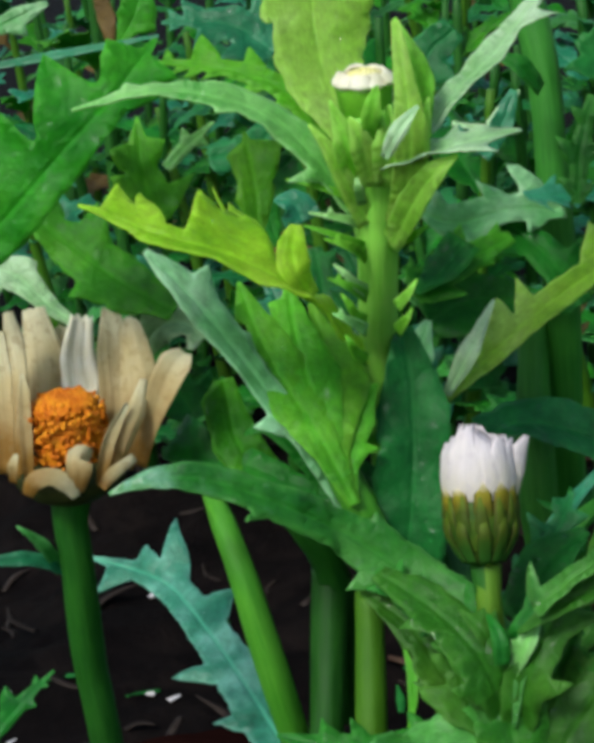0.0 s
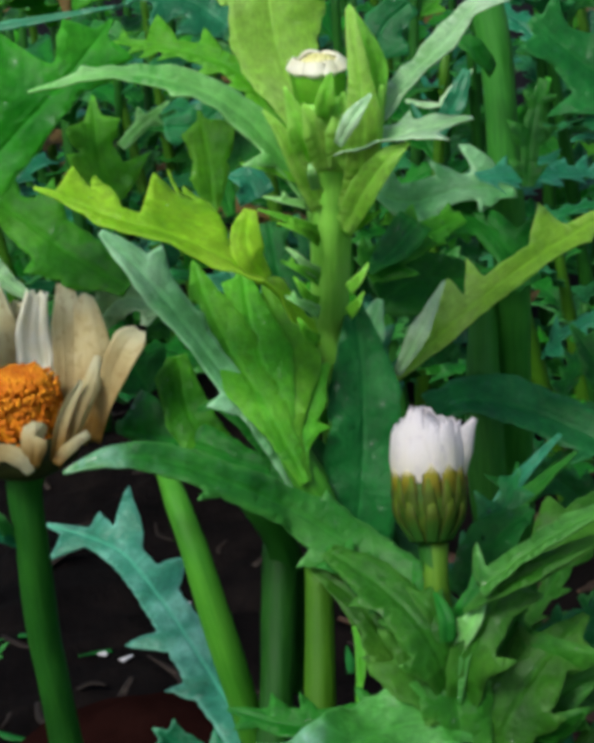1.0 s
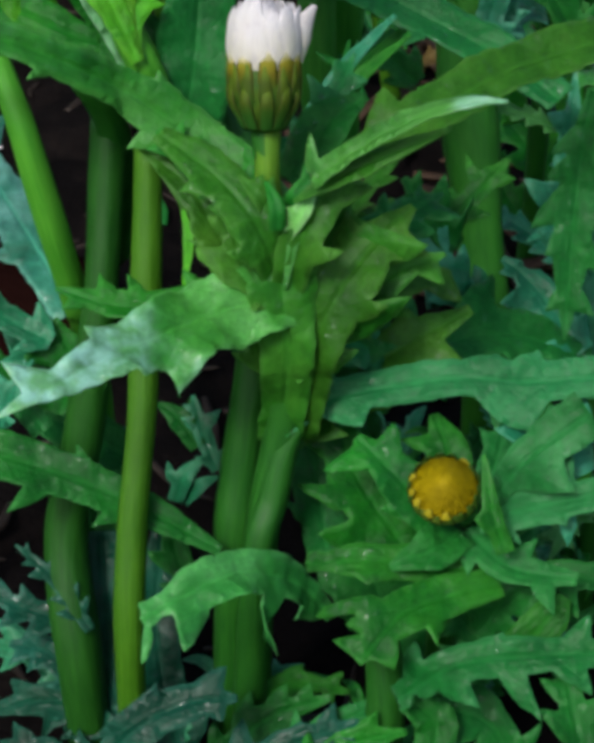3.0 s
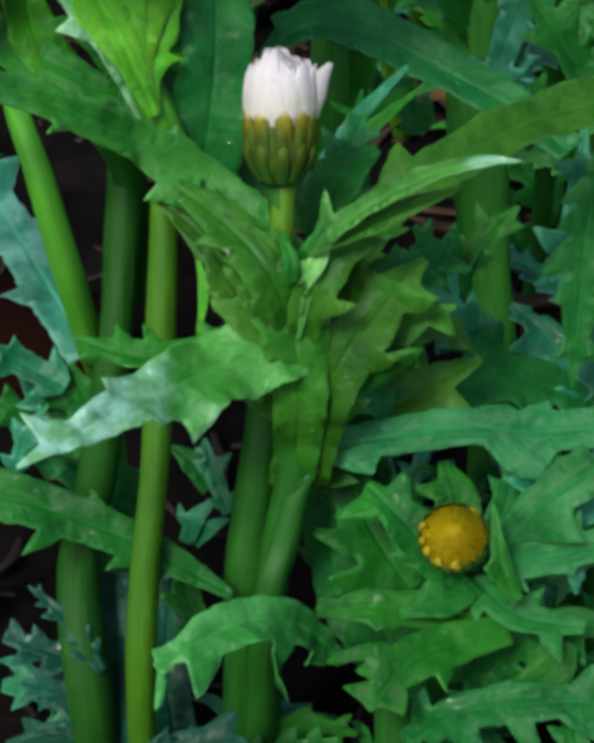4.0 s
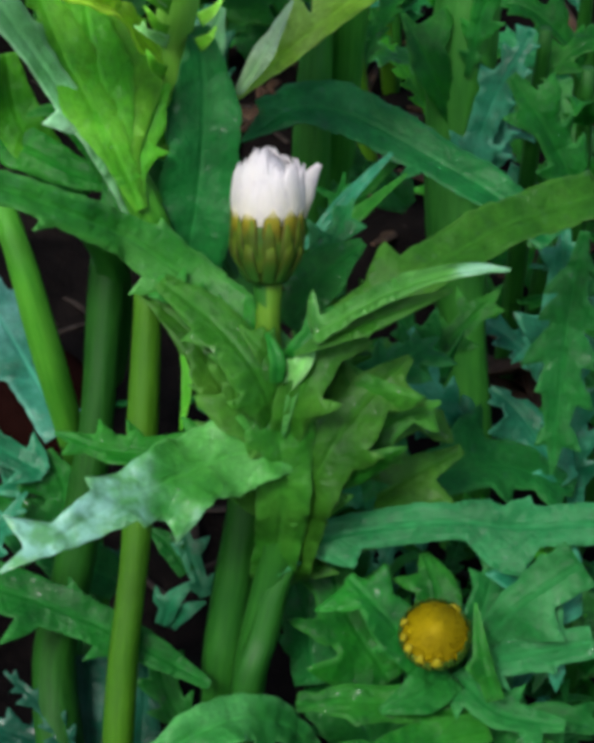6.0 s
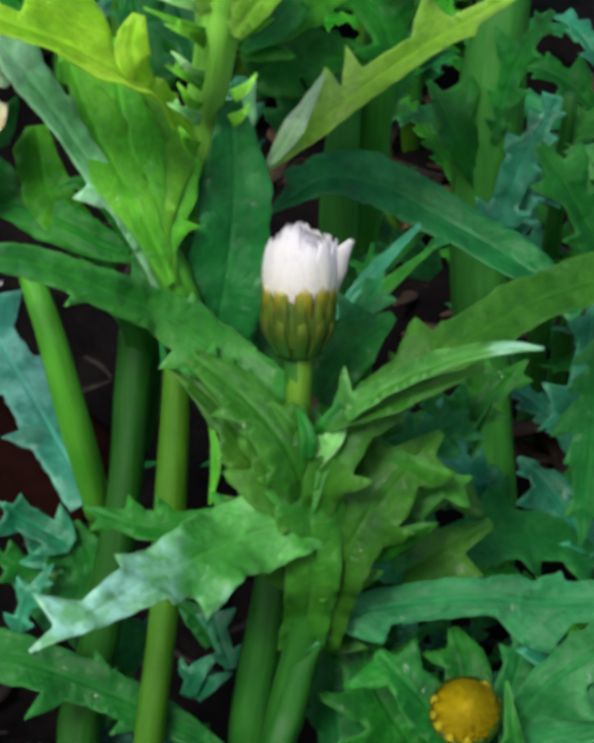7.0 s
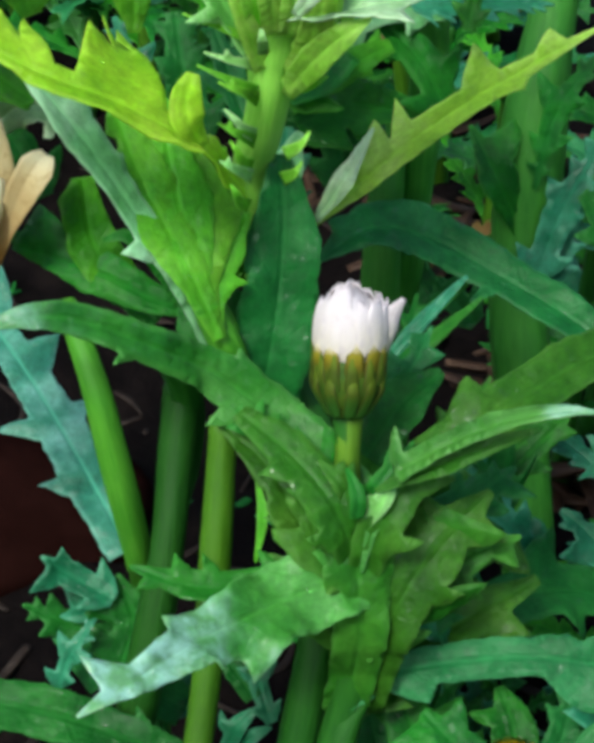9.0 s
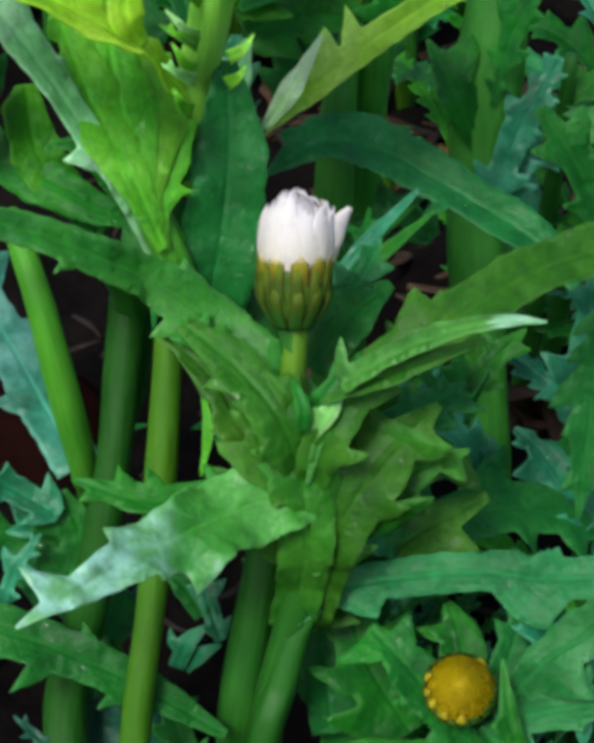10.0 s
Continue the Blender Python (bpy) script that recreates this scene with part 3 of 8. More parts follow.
def build_ground():
    near = np.arange(-0.32, 0.3201, 0.008)
    out = [0.36, 0.42, 0.5, 0.62, 0.8, 1.1, 1.6, 2.4, 4, 8, 20, 60]
    xs = np.r_[[-v for v in out[::-1]], near, out]
    ys = np.r_[[-60, -20, -8, -3, -1, -0.4, -0.1, 0.05], np.arange(0.12, 0.801, 0.008), np.geomspace(0.84, 60, 40)]
    verts = [(x, y, ground_height(x, y)) for y in ys for x in xs]
    w = len(xs)
    faces = [(j * w + i, j * w + i + 1, (j + 1) * w + i + 1, (j + 1) * w + i) for j in range(len(ys) - 1) for i in range(w - 1)]
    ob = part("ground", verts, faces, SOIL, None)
    tagged(ob, "wet garden soil with lumps and crumbs, darkened for shade", "ground", kind="structure")


build_ground()


# ---- flower heads ----
def white_bud(owner, base, axis, radius, height):
    """A bud half open: a scaly green cup and a ring of closed white rays with notched tips."""
    axis = Vector(axis).normalized()
    rot = np.array(axis.to_track_quat("Z", "Y").to_matrix())
    base = np.array(base, float)
    r = radius
    verts, faces = revolve(base, axis, [(0.3 * r, -0.5), (0.62 * r, 0.8), (0.9 * r, 0.16 * height), (1.0 * r, 0.3 * height), (1.0 * r, 0.45 * height), (0.86 * r, 0.52 * height)], 22, 0.03)
    cup = part("flower_bud", verts, faces, CALYX, owner, "half-open white bud in an olive scaly cup")
    rng = random.Random(4)
    up_v = np.array(axis)
    side_v = np.cross((0.0, 1.0, 0.0), up_v)
    side_v /= np.linalg.norm(side_v)
    near_v = np.cross(side_v, up_v)
    near_v = near_v if near_v[1] < 0 else -near_v
    # closed rays: (turn from the right in degrees, 90 faces the near side; tall; how far the tip leans out; half width)
    rays = [(200, 0.84, 0.86, 0.36), (170, 0.88, 0.88, 0.36), (142, 0.93, 0.78, 0.36), (116, 1.02, 0.62, 0.36), (92, 0.95, 0.66, 0.32), (68, 0.90, 0.80, 0.32), (42, 0.92, 0.92, 0.30), (16, 0.88, 1.02, 0.28), (-16, 0.90, 0.86, 0.34)]
    rays += [(turn, 0.90 + 0.08 * rng.random(), 0.70, 0.38) for turn in (-50, -85, -125)]
    rays += [(turn, 0.95 + 0.06 * rng.random(), 0.18, 0.34) for turn in (20, 75, 130, 190, 250, 310)]
    for turn, tall, lean, w in rays:
        a = radians(turn)
        out_v = side_v * math.cos(a) + near_v * math.sin(a)
        push = 0.72 if lean < 0.2 else 1.0
        pts = [base + out_v * r * 0.8 * push + up_v * height * 0.38, base + out_v * r * 1.03 * push + up_v * height * 0.58, base + out_v * r * (0.70 + 0.32 * lean) * push + up_v * height * (0.40 + 0.45 * tall),
               base + out_v * r * lean + up_v * height * tall]
        v, f, uv = strip(pts, [0.3 * r, (w + 0.12) * r, (w + 0.05) * r, 0.2 * r], out_v, 0.35, -0.33, 9, 0.0, notch=2.0)
        part("petal", v, f, PETAL_RAY, cup, uvs=uv)
    bent = side_v * 0.97 + near_v * 0.25          # one ray bends out to the side
    v, f, uv = strip([base + bent * r * 0.8 + up_v * height * 0.5, base + bent * r * 0.98 + up_v * height * 0.68, base + bent * r * 1.15 + up_v * height * 0.80, base + bent * r * 1.42 + up_v * height * 0.92],
                     [0.3 * r, 0.36 * r, 0.26 * r, 0.07 * r], bent * 0.3 + near_v, 0.35, -0.3, 7, notch=0.4)
    part("petal", v, f, PETAL_RAY, cup, uvs=uv)
    for ring, (count, lo, hi, wide, out) in enumerate(((11, 0.20, 0.61, 0.27, 1.02), (13, 0.08, 0.51, 0.19, 1.025), (11, 0.0, 0.40, 0.20, 1.02))):
        for k in range(count):
            a = 2 * math.pi * (k + 0.5 * ring) / count + rng.uniform(-0.06, 0.06)
            out_v = rot @ np.array((math.cos(a), math.sin(a), 0))
            top = hi + rng.uniform(-0.03, 0.03)
            pts = [base + out_v * r * (0.62 + 0.13 * (2 - ring)) + up_v * height * lo, base + out_v * r * out + up_v * height * (lo + top) / 2, base + out_v * r * (out + 0.01) + up_v * height * (top - 0.05), base + out_v * r * out + up_v * height * top]
            v, f, uv = strip(pts, [0.9 * wide * r, wide * r, (0.8 if ring == 0 else 0.5) * wide * r, (0.35 if ring == 0 else 0.12) * wide * r], out_v, 0.14, -0.24, 7, 0.0, notch=0.3)
            part("scale", v, f, SCALE if ring == 0 else SCALE_GREEN, cup, uvs=uv)


def faded_flower(owner, base, axis, radius):
    """A spent flower head: a tall orange cushion, limp cream rays standing round it, some curled over the front."""
    axis = np.array(Vector(axis).normalized())
    base = np.array(base, float)
    rng = random.Random(7)
    v, f = revolve(base - axis * 9.5, axis, [(3.6, -1.5), (7.4, 0.2), (11.2, 3.0), (12.6, 6.4), (11.8, 8.6), (8.4, 9.4)], 24, 0.03)
    head = part("flower_head", v, f, CALYX_DRY, owner, "spent flower head in a dry olive cup")
    v, f = dome(base - axis * 3.4 + np.array((0.4, 0, 0)), axis, radius * 0.89, 15.4, 520, 0.55, rng, 0.2, 0.9, power=9, wall=620)
    part("disc", v, f, DISC_ORANGE, head, "orange cushion of disc florets")

    def petal(points, widths, up, mat, cup, ripple, notch):
        v, f, uv = strip([base + np.array(p) for p in points], widths, up, 0.3, cup, 9, ripple, notch)
        part("petal", v, f, mat, head, "crumpled white petal" if mat is PETAL_CREAM else "", uvs=uv)

    # limp rays standing behind and beside the cushion, then the ones folded over the front rim
    petal([(-10.0, 6.0, -2.6), (-7.1, 10.9, 7.4), (-7.0, 15.8, 15.5), (-8.9, 21.1, 25.9)], [2.2, 4.0, 5.0, 2.4], (0.26, -0.93, 0.25), PETAL_FADED, -0.3, 0.05, 0.4)
    petal([(-0.3, 11.7, 3.2), (0.7, 14.9, 9.1), (0.2, 17.9, 15.2), (1.7, 20.8, 23.1)], [2.2, 4.4, 3.8, 2.4], (0.26, -0.93, 0.25), PETAL_CREAM, 0.5, 0.32, 1.2)
    petal([(-5.6, 12.3, 1.2), (-4.6, 18.5, 9.9), (-5.9, 22.5, 15.9), (-4.0, 25.2, 19.8)], [2.0, 3.2, 2.6, 1.2], (0.26, -0.93, 0.25), PETAL_FADED, 0.2, 0.06, 0.4)
    petal([(6.1, 6.0, -3.9), (8.8, 11.8, 5.7), (8.2, 18.2, 15.5), (7.7, 23.1, 23.9)], [2.2, 4.0, 3.8, 1.8], (0.26, -0.93, 0.25), PETAL_FADED, 0.3, 0.07, 0.4)
    petal([(10.2, 1.0, -4.9), (13.7, 4.5, 3.7), (14.6, 9.7, 12.4), (13.3, 14.7, 21.6), (12.9, 16.3, 23.4)], [2.4, 4.0, 4.2, 2.6, 0.8], (0.0, -0.95, 0.3), PETAL_FADED, -0.45, 0.08, 0.4)
    petal([(8.1, -8.8, -4.5), (9.8, -7.6, 1.4), (11.7, -4.7, 5.8), (14.4, -0.9, 9.7)], [1.0, 1.3, 1.3, 0.5], (0.5, -0.85, 0.2), PETAL_FADED, 0.5, 0.06, 0.4)
    petal([(9.9, -6.4, -4.4), (13.4, -4.4, 2.9), (16.1, 1.0, 8.0), (16.9, 6.8, 12.2)], [1.2, 2.0, 2.2, 0.8], (0.4, -0.9, 0.2), PETAL_FADED, -0.5, 0.06, 0.4)
    petal([(14.4, 2.5, -5.8), (17.3, 3.5, 2.2), (21.1, 4.6, 10.0), (24.2, 6.7, 14.8), (25.9, 9.6, 16.3)], [1.2, 1.8, 3.2, 3.6, 1.4], (-0.1, -1.0, 0.4), PETAL_FADED, 0.45, 0.05, 0.4)
    petal([(-9.3, -7.7, -2.4), (-7.9, -6.6, 6.6), (-8.0, -1.9, 14.3), (-10.1, 5.2, 23.6), (-10.7, 8.0, 29.1)], [1.6, 2.0, 2.2, 2.8, 1.2], (-0.3, -0.9, 0.2), PETAL_FADED, -0.5, 0.06, 0.4)
    petal([(-6.2, -10.1, -1.6), (-5.9, -8.2, 7.1), (-6.2, -3.5, 14.8), (-6.9, -0.5, 17.9)], [1.0, 1.4, 1.2, 0.4], (0.3, -0.9, 0.2), PETAL_FADED, 0.4, 0.06, 0.4)
    petal([(-13.3, -5.0, -2.1), (-12.9, -2.7, 7.7), (-13.6, 1.3, 16.8), (-13.2, 6.4, 25.6)], [2.0, 3.4, 4.0, 1.8], (0.26, -0.93, 0.25), PETAL_FADED, 0.3, 0.06, 0.4)
    petal([(-17.3, -1.7, -3.1), (-20.2, 3.0, 6.0), (-22.0, 7.9, 15.2), (-24.0, 12.2, 22.5)], [2.0, 3.6, 4.2, 1.8], (0.26, -0.93, 0.25), PETAL_FADED, 0.3, 0.06, 0.4)
    petal([(-5.9, -14.1, -3.9), (-3.8, -14.7, -0.7), (-0.5, -14.0, 0.0), (2.4, -13.2, -2.2), (3.7, -12.1, -5.8)], [1.2, 2.0, 1.8, 2.0, 1.0], (0.2, -0.9, 0.3), PETAL_FADED, -0.2, 0.04, 0.3)
    petal([(4.0, -11.7, -4.9), (5.3, -13.1, -0.2), (5.9, -12.0, 2.8), (7.2, -9.1, 1.4)], [1.2, 2.6, 2.8, 1.6], (0.1, -0.95, 0.2), PETAL_FADED, -0.2, 0.1, 0.6)
    petal([(-9.4, -10.8, -2.1), (-8.6, -11.5, 1.8), (-7.8, -10.6, 4.0)], [0.8, 1.2, 0.5], (-0.2, -0.9, 0.3), PETAL_FADED, 0.4, 0.06, 0.4)
    petal([(8.9, -10.8, -4.6), (11.2, -8.7, -2.5), (15.1, -4.3, -0.9)], [1.0, 1.4, 1.0], (0.4, -0.8, 0.3), PETAL_FADED, -0.3, 0.06, 0.4)


def yellow_bud(owner, base, axis, radius):
    """A tight yellow button in a ring of green scales."""
    axis = np.array(Vector(axis).normalized())
    base = np.array(base, float)
    rng = random.Random(3)
    v, f = revolve(base - axis * 6, axis, [(2.5, -1), (5.0, 0.5), (radius * 0.95, 3.5), (radius * 1.02, 5.4), (radius * 0.96, 6.2)], 22, 0.03)
    cup = part("flower_bud", v, f, CALYX, owner, "tight yellow bud in a green scaly cup")
    v, f = dome(base, axis, radius * 0.94, radius * 0.66, 420, 0.70, rng, 0.08, 0.10)
    part("disc", v, f, DISC_YELLOW, cup, "tight yellow button of unopened florets")
    rot = np.array(Vector(axis).to_track_quat("Z", "Y").to_matrix())
    for k in range(18):
        a = 2 * math.pi * k / 18
        o = rot @ np.array((math.cos(a), math.sin(a), 0))
        pts = [base + o * radius * 0.9 - axis * 4, base + o * radius * 1.1 - axis * 1, base + o * radius * rng.uniform(0.95, 1.05) + axis * rng.uniform(1.2, 2.2)]
        v, f, uv = strip(pts, [1.3, 1.2, 0.4], o, 0.3, -0.3, 5)
        part("scale", v, f, CALYX, cup, uvs=uv)
    for k in (6, 7, 8, 9, 10, 2):      # short rays just breaking out of the rim
        a = 2 * math.pi * (k + rng.uniform(-0.2, 0.2)) / 13
        o = rot @ np.array((math.cos(a), math.sin(a), 0))
        pts = [base + o * radius * 0.94 - axis * 1, base + o * radius * 1.06 + axis * 0.8, base + o * radius * rng.uniform(0.84, 0.95) + axis * rng.uniform(2.0, 2.8)]
        v, f, uv = strip(pts, [1.1, 1.2, 0.4], o, 0.3, -0.3, 5, 0.0)
        part("petal", v, f, RAY_YELLOW, cup, uvs=uv)


def young_head(owner, base, axis, radius):
    """A head about to open: a pale yellow cushion edged with short white rays."""
    axis = np.array(Vector(axis).normalized())
    base = np.array(base, float)
    rng = random.Random(9)
    v, f = revolve(base - axis * 5, axis, [(2.5, -1), (4.5, 1), (radius * 0.95, 4.5), (radius, 7.0), (radius * 0.9, 8.0)], 20, 0.04)
    cup = part("flower_bud", v, f, LEAF_YOUNG, owner, "pale bud about to open")
    v, f = dome(base + axis * 2.6, axis, radius * 0.85, 2.2, 90, 0.6, rng)
    part("disc", v, f, DISC_PALE, cup, "pale yellow cushion")
    rot = np.array(Vector(axis).to_track_quat("Z", "Y").to_matrix())
    for k in range(9):
        a = 2 * math.pi * (k + rng.uniform(-0.25, 0.25)) / 9
        o = rot @ np.array((math.cos(a), math.sin(a), 0))
        pts = [base + o * radius * 0.9 + axis * 1.8, base + o * radius * 1.16 + axis * 3.2, base + o * radius * rng.uniform(0.75, 0.95) + axis * rng.uniform(4.4, 5.4)]
        v, f, uv = strip(pts, [1.8, 2.5, 1.9], o, 0.8, -0.4, 7, 0.0)
        part("petal", v, f, PETAL_CREAM, cup, uvs=uv)


# ---- plants ----
TALL = plant("flowering_plant", -14, 260, "tall green plant with a pale opening bud and toothed leaves")
WHITE = plant("flowering_plant", 0, 265, "green plant carrying a half-open white bud on pale straps of leaf")
LOW = plant("leafy_plant", 20, 235, "low leafy green plant with arching toothed leaves")
YELLOW = plant("flowering_plant", 30, 255, "low green plant with a tight yellow bud among wet leaves")
FADED = plant("flowering_plant", -90, 330, "plant with a spent cream and orange flower on a dark stem")
FAR = plant("leafy_plant", 54, 385, "thick-stemmed green plant with broad toothed leaves")
EDGE = plant("leafy_plant", 62, 300, "green plant with wet lobed leaves, bluish sky sheen coloured in")

# Tall plant with the young bud at its tip
stem(TALL, [(-17.1, 300.1, 244.8), (-16.8, 299.2, 242.0), (-16.8, 298.8, 236.6), (-17.4, 299.4, 230.6), (-17.8, 299.7, 225.0), (-18.5, 300.8, 217.3), (-20.4, 307.3, 204.9), (-22.4, 318.3, 193.5), (-23.2, 320.1, 182.4), (-23.3, 318.4, 165.8)], [5.2, 7.0, 6.5, 5.6, 4.9, 4.2, 3.9, 3.7, 3.8, 3.8], STEM_TOP)
stem(TALL, [(-32.7, 307.4, 177.2), (-30.3, 303.5, 171.7), (-27.0, 300.5, 165.2), (-24.5, 302.0, 155.7)], [1.4, 2.2, 2.6, 2.0], STEM_LIGHT)
stem(TALL, [(-38.5, 305.9, 183.0), (-34.1, 301.0, 177.1), (-29.8, 297.3, 170.6), (-26.1, 296.0, 162.4), (-24.1, 299.0, 151.0)], [0.4, 1.9, 2.9, 3.3, 2.7], STEM_LIGHT)
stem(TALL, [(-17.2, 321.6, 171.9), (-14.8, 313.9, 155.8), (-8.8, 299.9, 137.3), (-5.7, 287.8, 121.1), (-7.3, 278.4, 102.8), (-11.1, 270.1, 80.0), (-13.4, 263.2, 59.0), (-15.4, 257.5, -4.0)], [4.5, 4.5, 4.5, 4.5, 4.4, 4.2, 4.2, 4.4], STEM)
leaf(TALL, [(-20.8, 293.7, 147.8), (-17.2, 300.6, 166.5), (-15.8, 308.3, 183.0), (-16.6, 314.8, 197.2)], [7.6, 8.1, 7.2, 1.9], [7.6, 8.1, 7.2, 1.9], [(1, 27.6, 7.0, 2.4, 5.2)], (0.12, -0.75, 0.65), LEAF_DARK, 0.25, 1.0)
leaf(TALL, [(-20.6, 297.6, 226.8), (-31.3, 297.2, 242.1), (-41.0, 296.3, 249.6), (-55.6, 295.3, 253.6), (-71.6, 292.3, 252.4)], [2.9, 3.3, 3.2, 1.7, 0.2], [2.9, 3.3, 3.2, 1.7, 0.2], [(1, 10.8, 8.7, 3.0, 3.8), (1, 32.9, 4.2, 1.5, 4.8), (-1, 51.0, 2.4, 0.8, 3.8)], (0.10, -0.61, 0.79), LEAF_SOFT, 0.25, 1.0)
leaf(TALL, [(-23.7, 305.7, 229.8), (-33.2, 317.0, 245.5), (-44.5, 321.1, 251.7), (-61.7, 326.9, 254.8)], [1.6, 2.3, 2.3, 0.3], [1.6, 2.3, 2.3, 0.3], [(1, 8.8, 4.1, 2.0, 3.4), (-1, 11.1, 4.1, 2.1, 3.5), (1, 16.4, 5.9, 3.0, 5.0), (-1, 21.3, 5.0, 2.5, 4.2), (1, 21.9, 4.8, 2.4, 4.1), (1, 29.9, 4.6, 2.3, 3.9), (-1, 32.4, 6.3, 3.1, 5.3), (1, 39.3, 4.1, 2.1, 3.5), (-1, 42.8, 6.3, 2.2, 6.7), (1, 44.1, 3.8, 1.9, 3.2), (1, 47.5, 2.8, 1.4, 2.4), (-1, 51.3, 3.1, 1.1, 2.9)], (0.12, -0.75, 0.65), LEAF_MID, 0.25, 1.0)
leaf(TALL, [(-19.5, 308.2, 235.4), (-26.2, 317.2, 248.5), (-28.4, 324.8, 260.7), (-27.6, 330.3, 271.2)], [3.7, 8.0, 10.4, 8.5], [3.7, 7.5, 12.3, 11.4], [(1, 27.1, 8.3, 2.9, 6.2)], (0.12, -0.75, 0.65), LEAF_BRACT, 0.25, 1.0)
leaf(TALL, [(-8.2, 294.5, 239.8), (-7.2, 297.1, 250.6), (-10.4, 300.2, 261.3)], [2.6, 3.0, 0.3], [2.6, 3.0, 0.3], [], (0.12, -0.75, 0.65), LEAF_YOUNG, 0.25, 1.0)
leaf(TALL, [(-10.3, 293.0, 236.3), (-1.8, 301.2, 245.4), (7.1, 310.5, 251.8), (16.6, 322.4, 260.4)], [1.1, 2.5, 2.8, 1.4], [1.1, 2.5, 2.8, 1.4], [(-1, 38.8, 7.3, 2.6, 5.7)], (0.05, -0.33, 0.94), LEAF_GLARE, 0.25, 1.0)
leaf(TALL, [(-16.6, 293.6, 235.5), (-6.5, 290.2, 237.6), (0.9, 290.7, 238.9), (10.9, 295.5, 239.3)], [1.9, 3.9, 3.7, 0.4], [1.9, 3.9, 3.7, 0.4], [(1, 16.6, 6.6, 2.3, 3.8), (-1, 18.8, 7.2, 2.5, 4.8)], (0.04, -0.25, 0.97), LEAF_GLARE, 0.25, 1.0)
leaf(TALL, [(-22.9, 297.2, 198.6), (-28.4, 290.5, 209.4), (-34.2, 281.3, 218.7), (-44.2, 278.3, 225.9), (-55.8, 278.1, 230.7), (-69.8, 279.9, 237.1)], [4.0, 6.0, 3.6, 3.2, 3.0, 0.2], [3.5, 4.5, 3.2, 2.3, 2.4, 0.2], [(-1, 36.1, 17.9, 6.3, 10.5), (-1, 41.0, 16.8, 5.9, 10.5), (-1, 44.6, 13.4, 4.7, 8.6), (-1, 57.8, 9.4, 3.3, 10.5), (-1, 62.4, 7.7, 2.7, 5.7)], (0.07, -0.43, 0.90), LEAF_YELLOW, 0.1, 1.0)
leaf(TALL, [(-29.8, 285.0, 214.0), (-31.9, 282.3, 219.6), (-32.4, 283.3, 223.8), (-31.2, 284.9, 227.9)], [1.5, 3.2, 3.0, 1.2], [1.5, 3.2, 3.0, 1.2], [], (0.12, -0.75, 0.65), LEAF_YELLOW, 0.05, 0.4)
leaf(TALL, [(-29.1, 299.1, 158.6), (-33.5, 299.6, 171.3), (-39.5, 300.9, 182.6), (-49.0, 303.2, 198.4), (-56.9, 302.5, 211.6), (-64.2, 302.0, 221.4)], [1.6, 2.2, 2.7, 3.2, 4.3, 0.7], [1.6, 2.2, 2.7, 3.2, 4.3, 0.7], [(1, 28.7, 7.0, 2.5, 5.7), (-1, 45.1, 4.2, 1.5, 5.7), (-1, 59.1, 7.7, 2.7, 7.6)], (0.08, -0.51, 0.86), LEAF_MINT, 0.25, 1.0)
leaf(TALL, [(-14.7, 293.6, 140.8), (-22.7, 302.5, 153.7), (-29.7, 308.5, 162.5), (-33.8, 315.7, 173.1)], [5.9, 9.1, 8.3, 2.6], [5.9, 9.1, 8.3, 2.6], [], (0.00, -0.61, 0.79), LEAF_DARK, 0.25, 1.0)
leaf(TALL, [(-24.5, 304.5, 175.5), (-27.4, 306.7, 181.8), (-28.2, 310.3, 188.4)], [1.7, 2.5, 0.3], [1.7, 2.5, 0.3], [(1, 11.0, 4.2, 1.5, 2.9)], (0.00, -0.61, 0.79), LEAF_MID, 0.25, 1.0)

# Plant with the white bud
stem(WHITE, [(-3.2, 279.1, 159.8), (-2.7, 276.2, 152.9), (-2.5, 274.6, 145.0), (2.2, 271.3, 128.7), (-0.7, 267.5, 100.1), (-7.0, 259.5, 65.9), (-10.5, 254.9, -4.0)], [2.5, 2.3, 2.8, 4.6, 4.0, 3.6, 3.8], STEM)
stem(WHITE, [(-2.5, 279.1, 159.8), (-2.7, 276.2, 152.9), (-2.5, 274.6, 145.0), (-0.4, 273.1, 137.0)], [2.7, 2.5, 3.0, 3.6], STEM_PALE, "pedicel", "yellow-green flower stalk")
stem(WHITE, [(-59.5, 305.8, 167.4), (-56.2, 298.5, 163.3), (-52.5, 291.4, 155.5), (-50.0, 289.6, 141.8), (-47.8, 290.4, 126.1), (-46.4, 294.3, 109.8), (-46.2, 302.3, 90.1), (-46.0, 312.7, -4.0)], [2.0, 2.8, 3.0, 3.1, 3.2, 3.3, 3.4, 3.5], STEM_LIGHT)
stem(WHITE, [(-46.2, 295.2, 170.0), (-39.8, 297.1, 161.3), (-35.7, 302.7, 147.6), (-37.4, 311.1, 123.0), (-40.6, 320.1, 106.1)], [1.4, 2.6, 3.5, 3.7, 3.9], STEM)
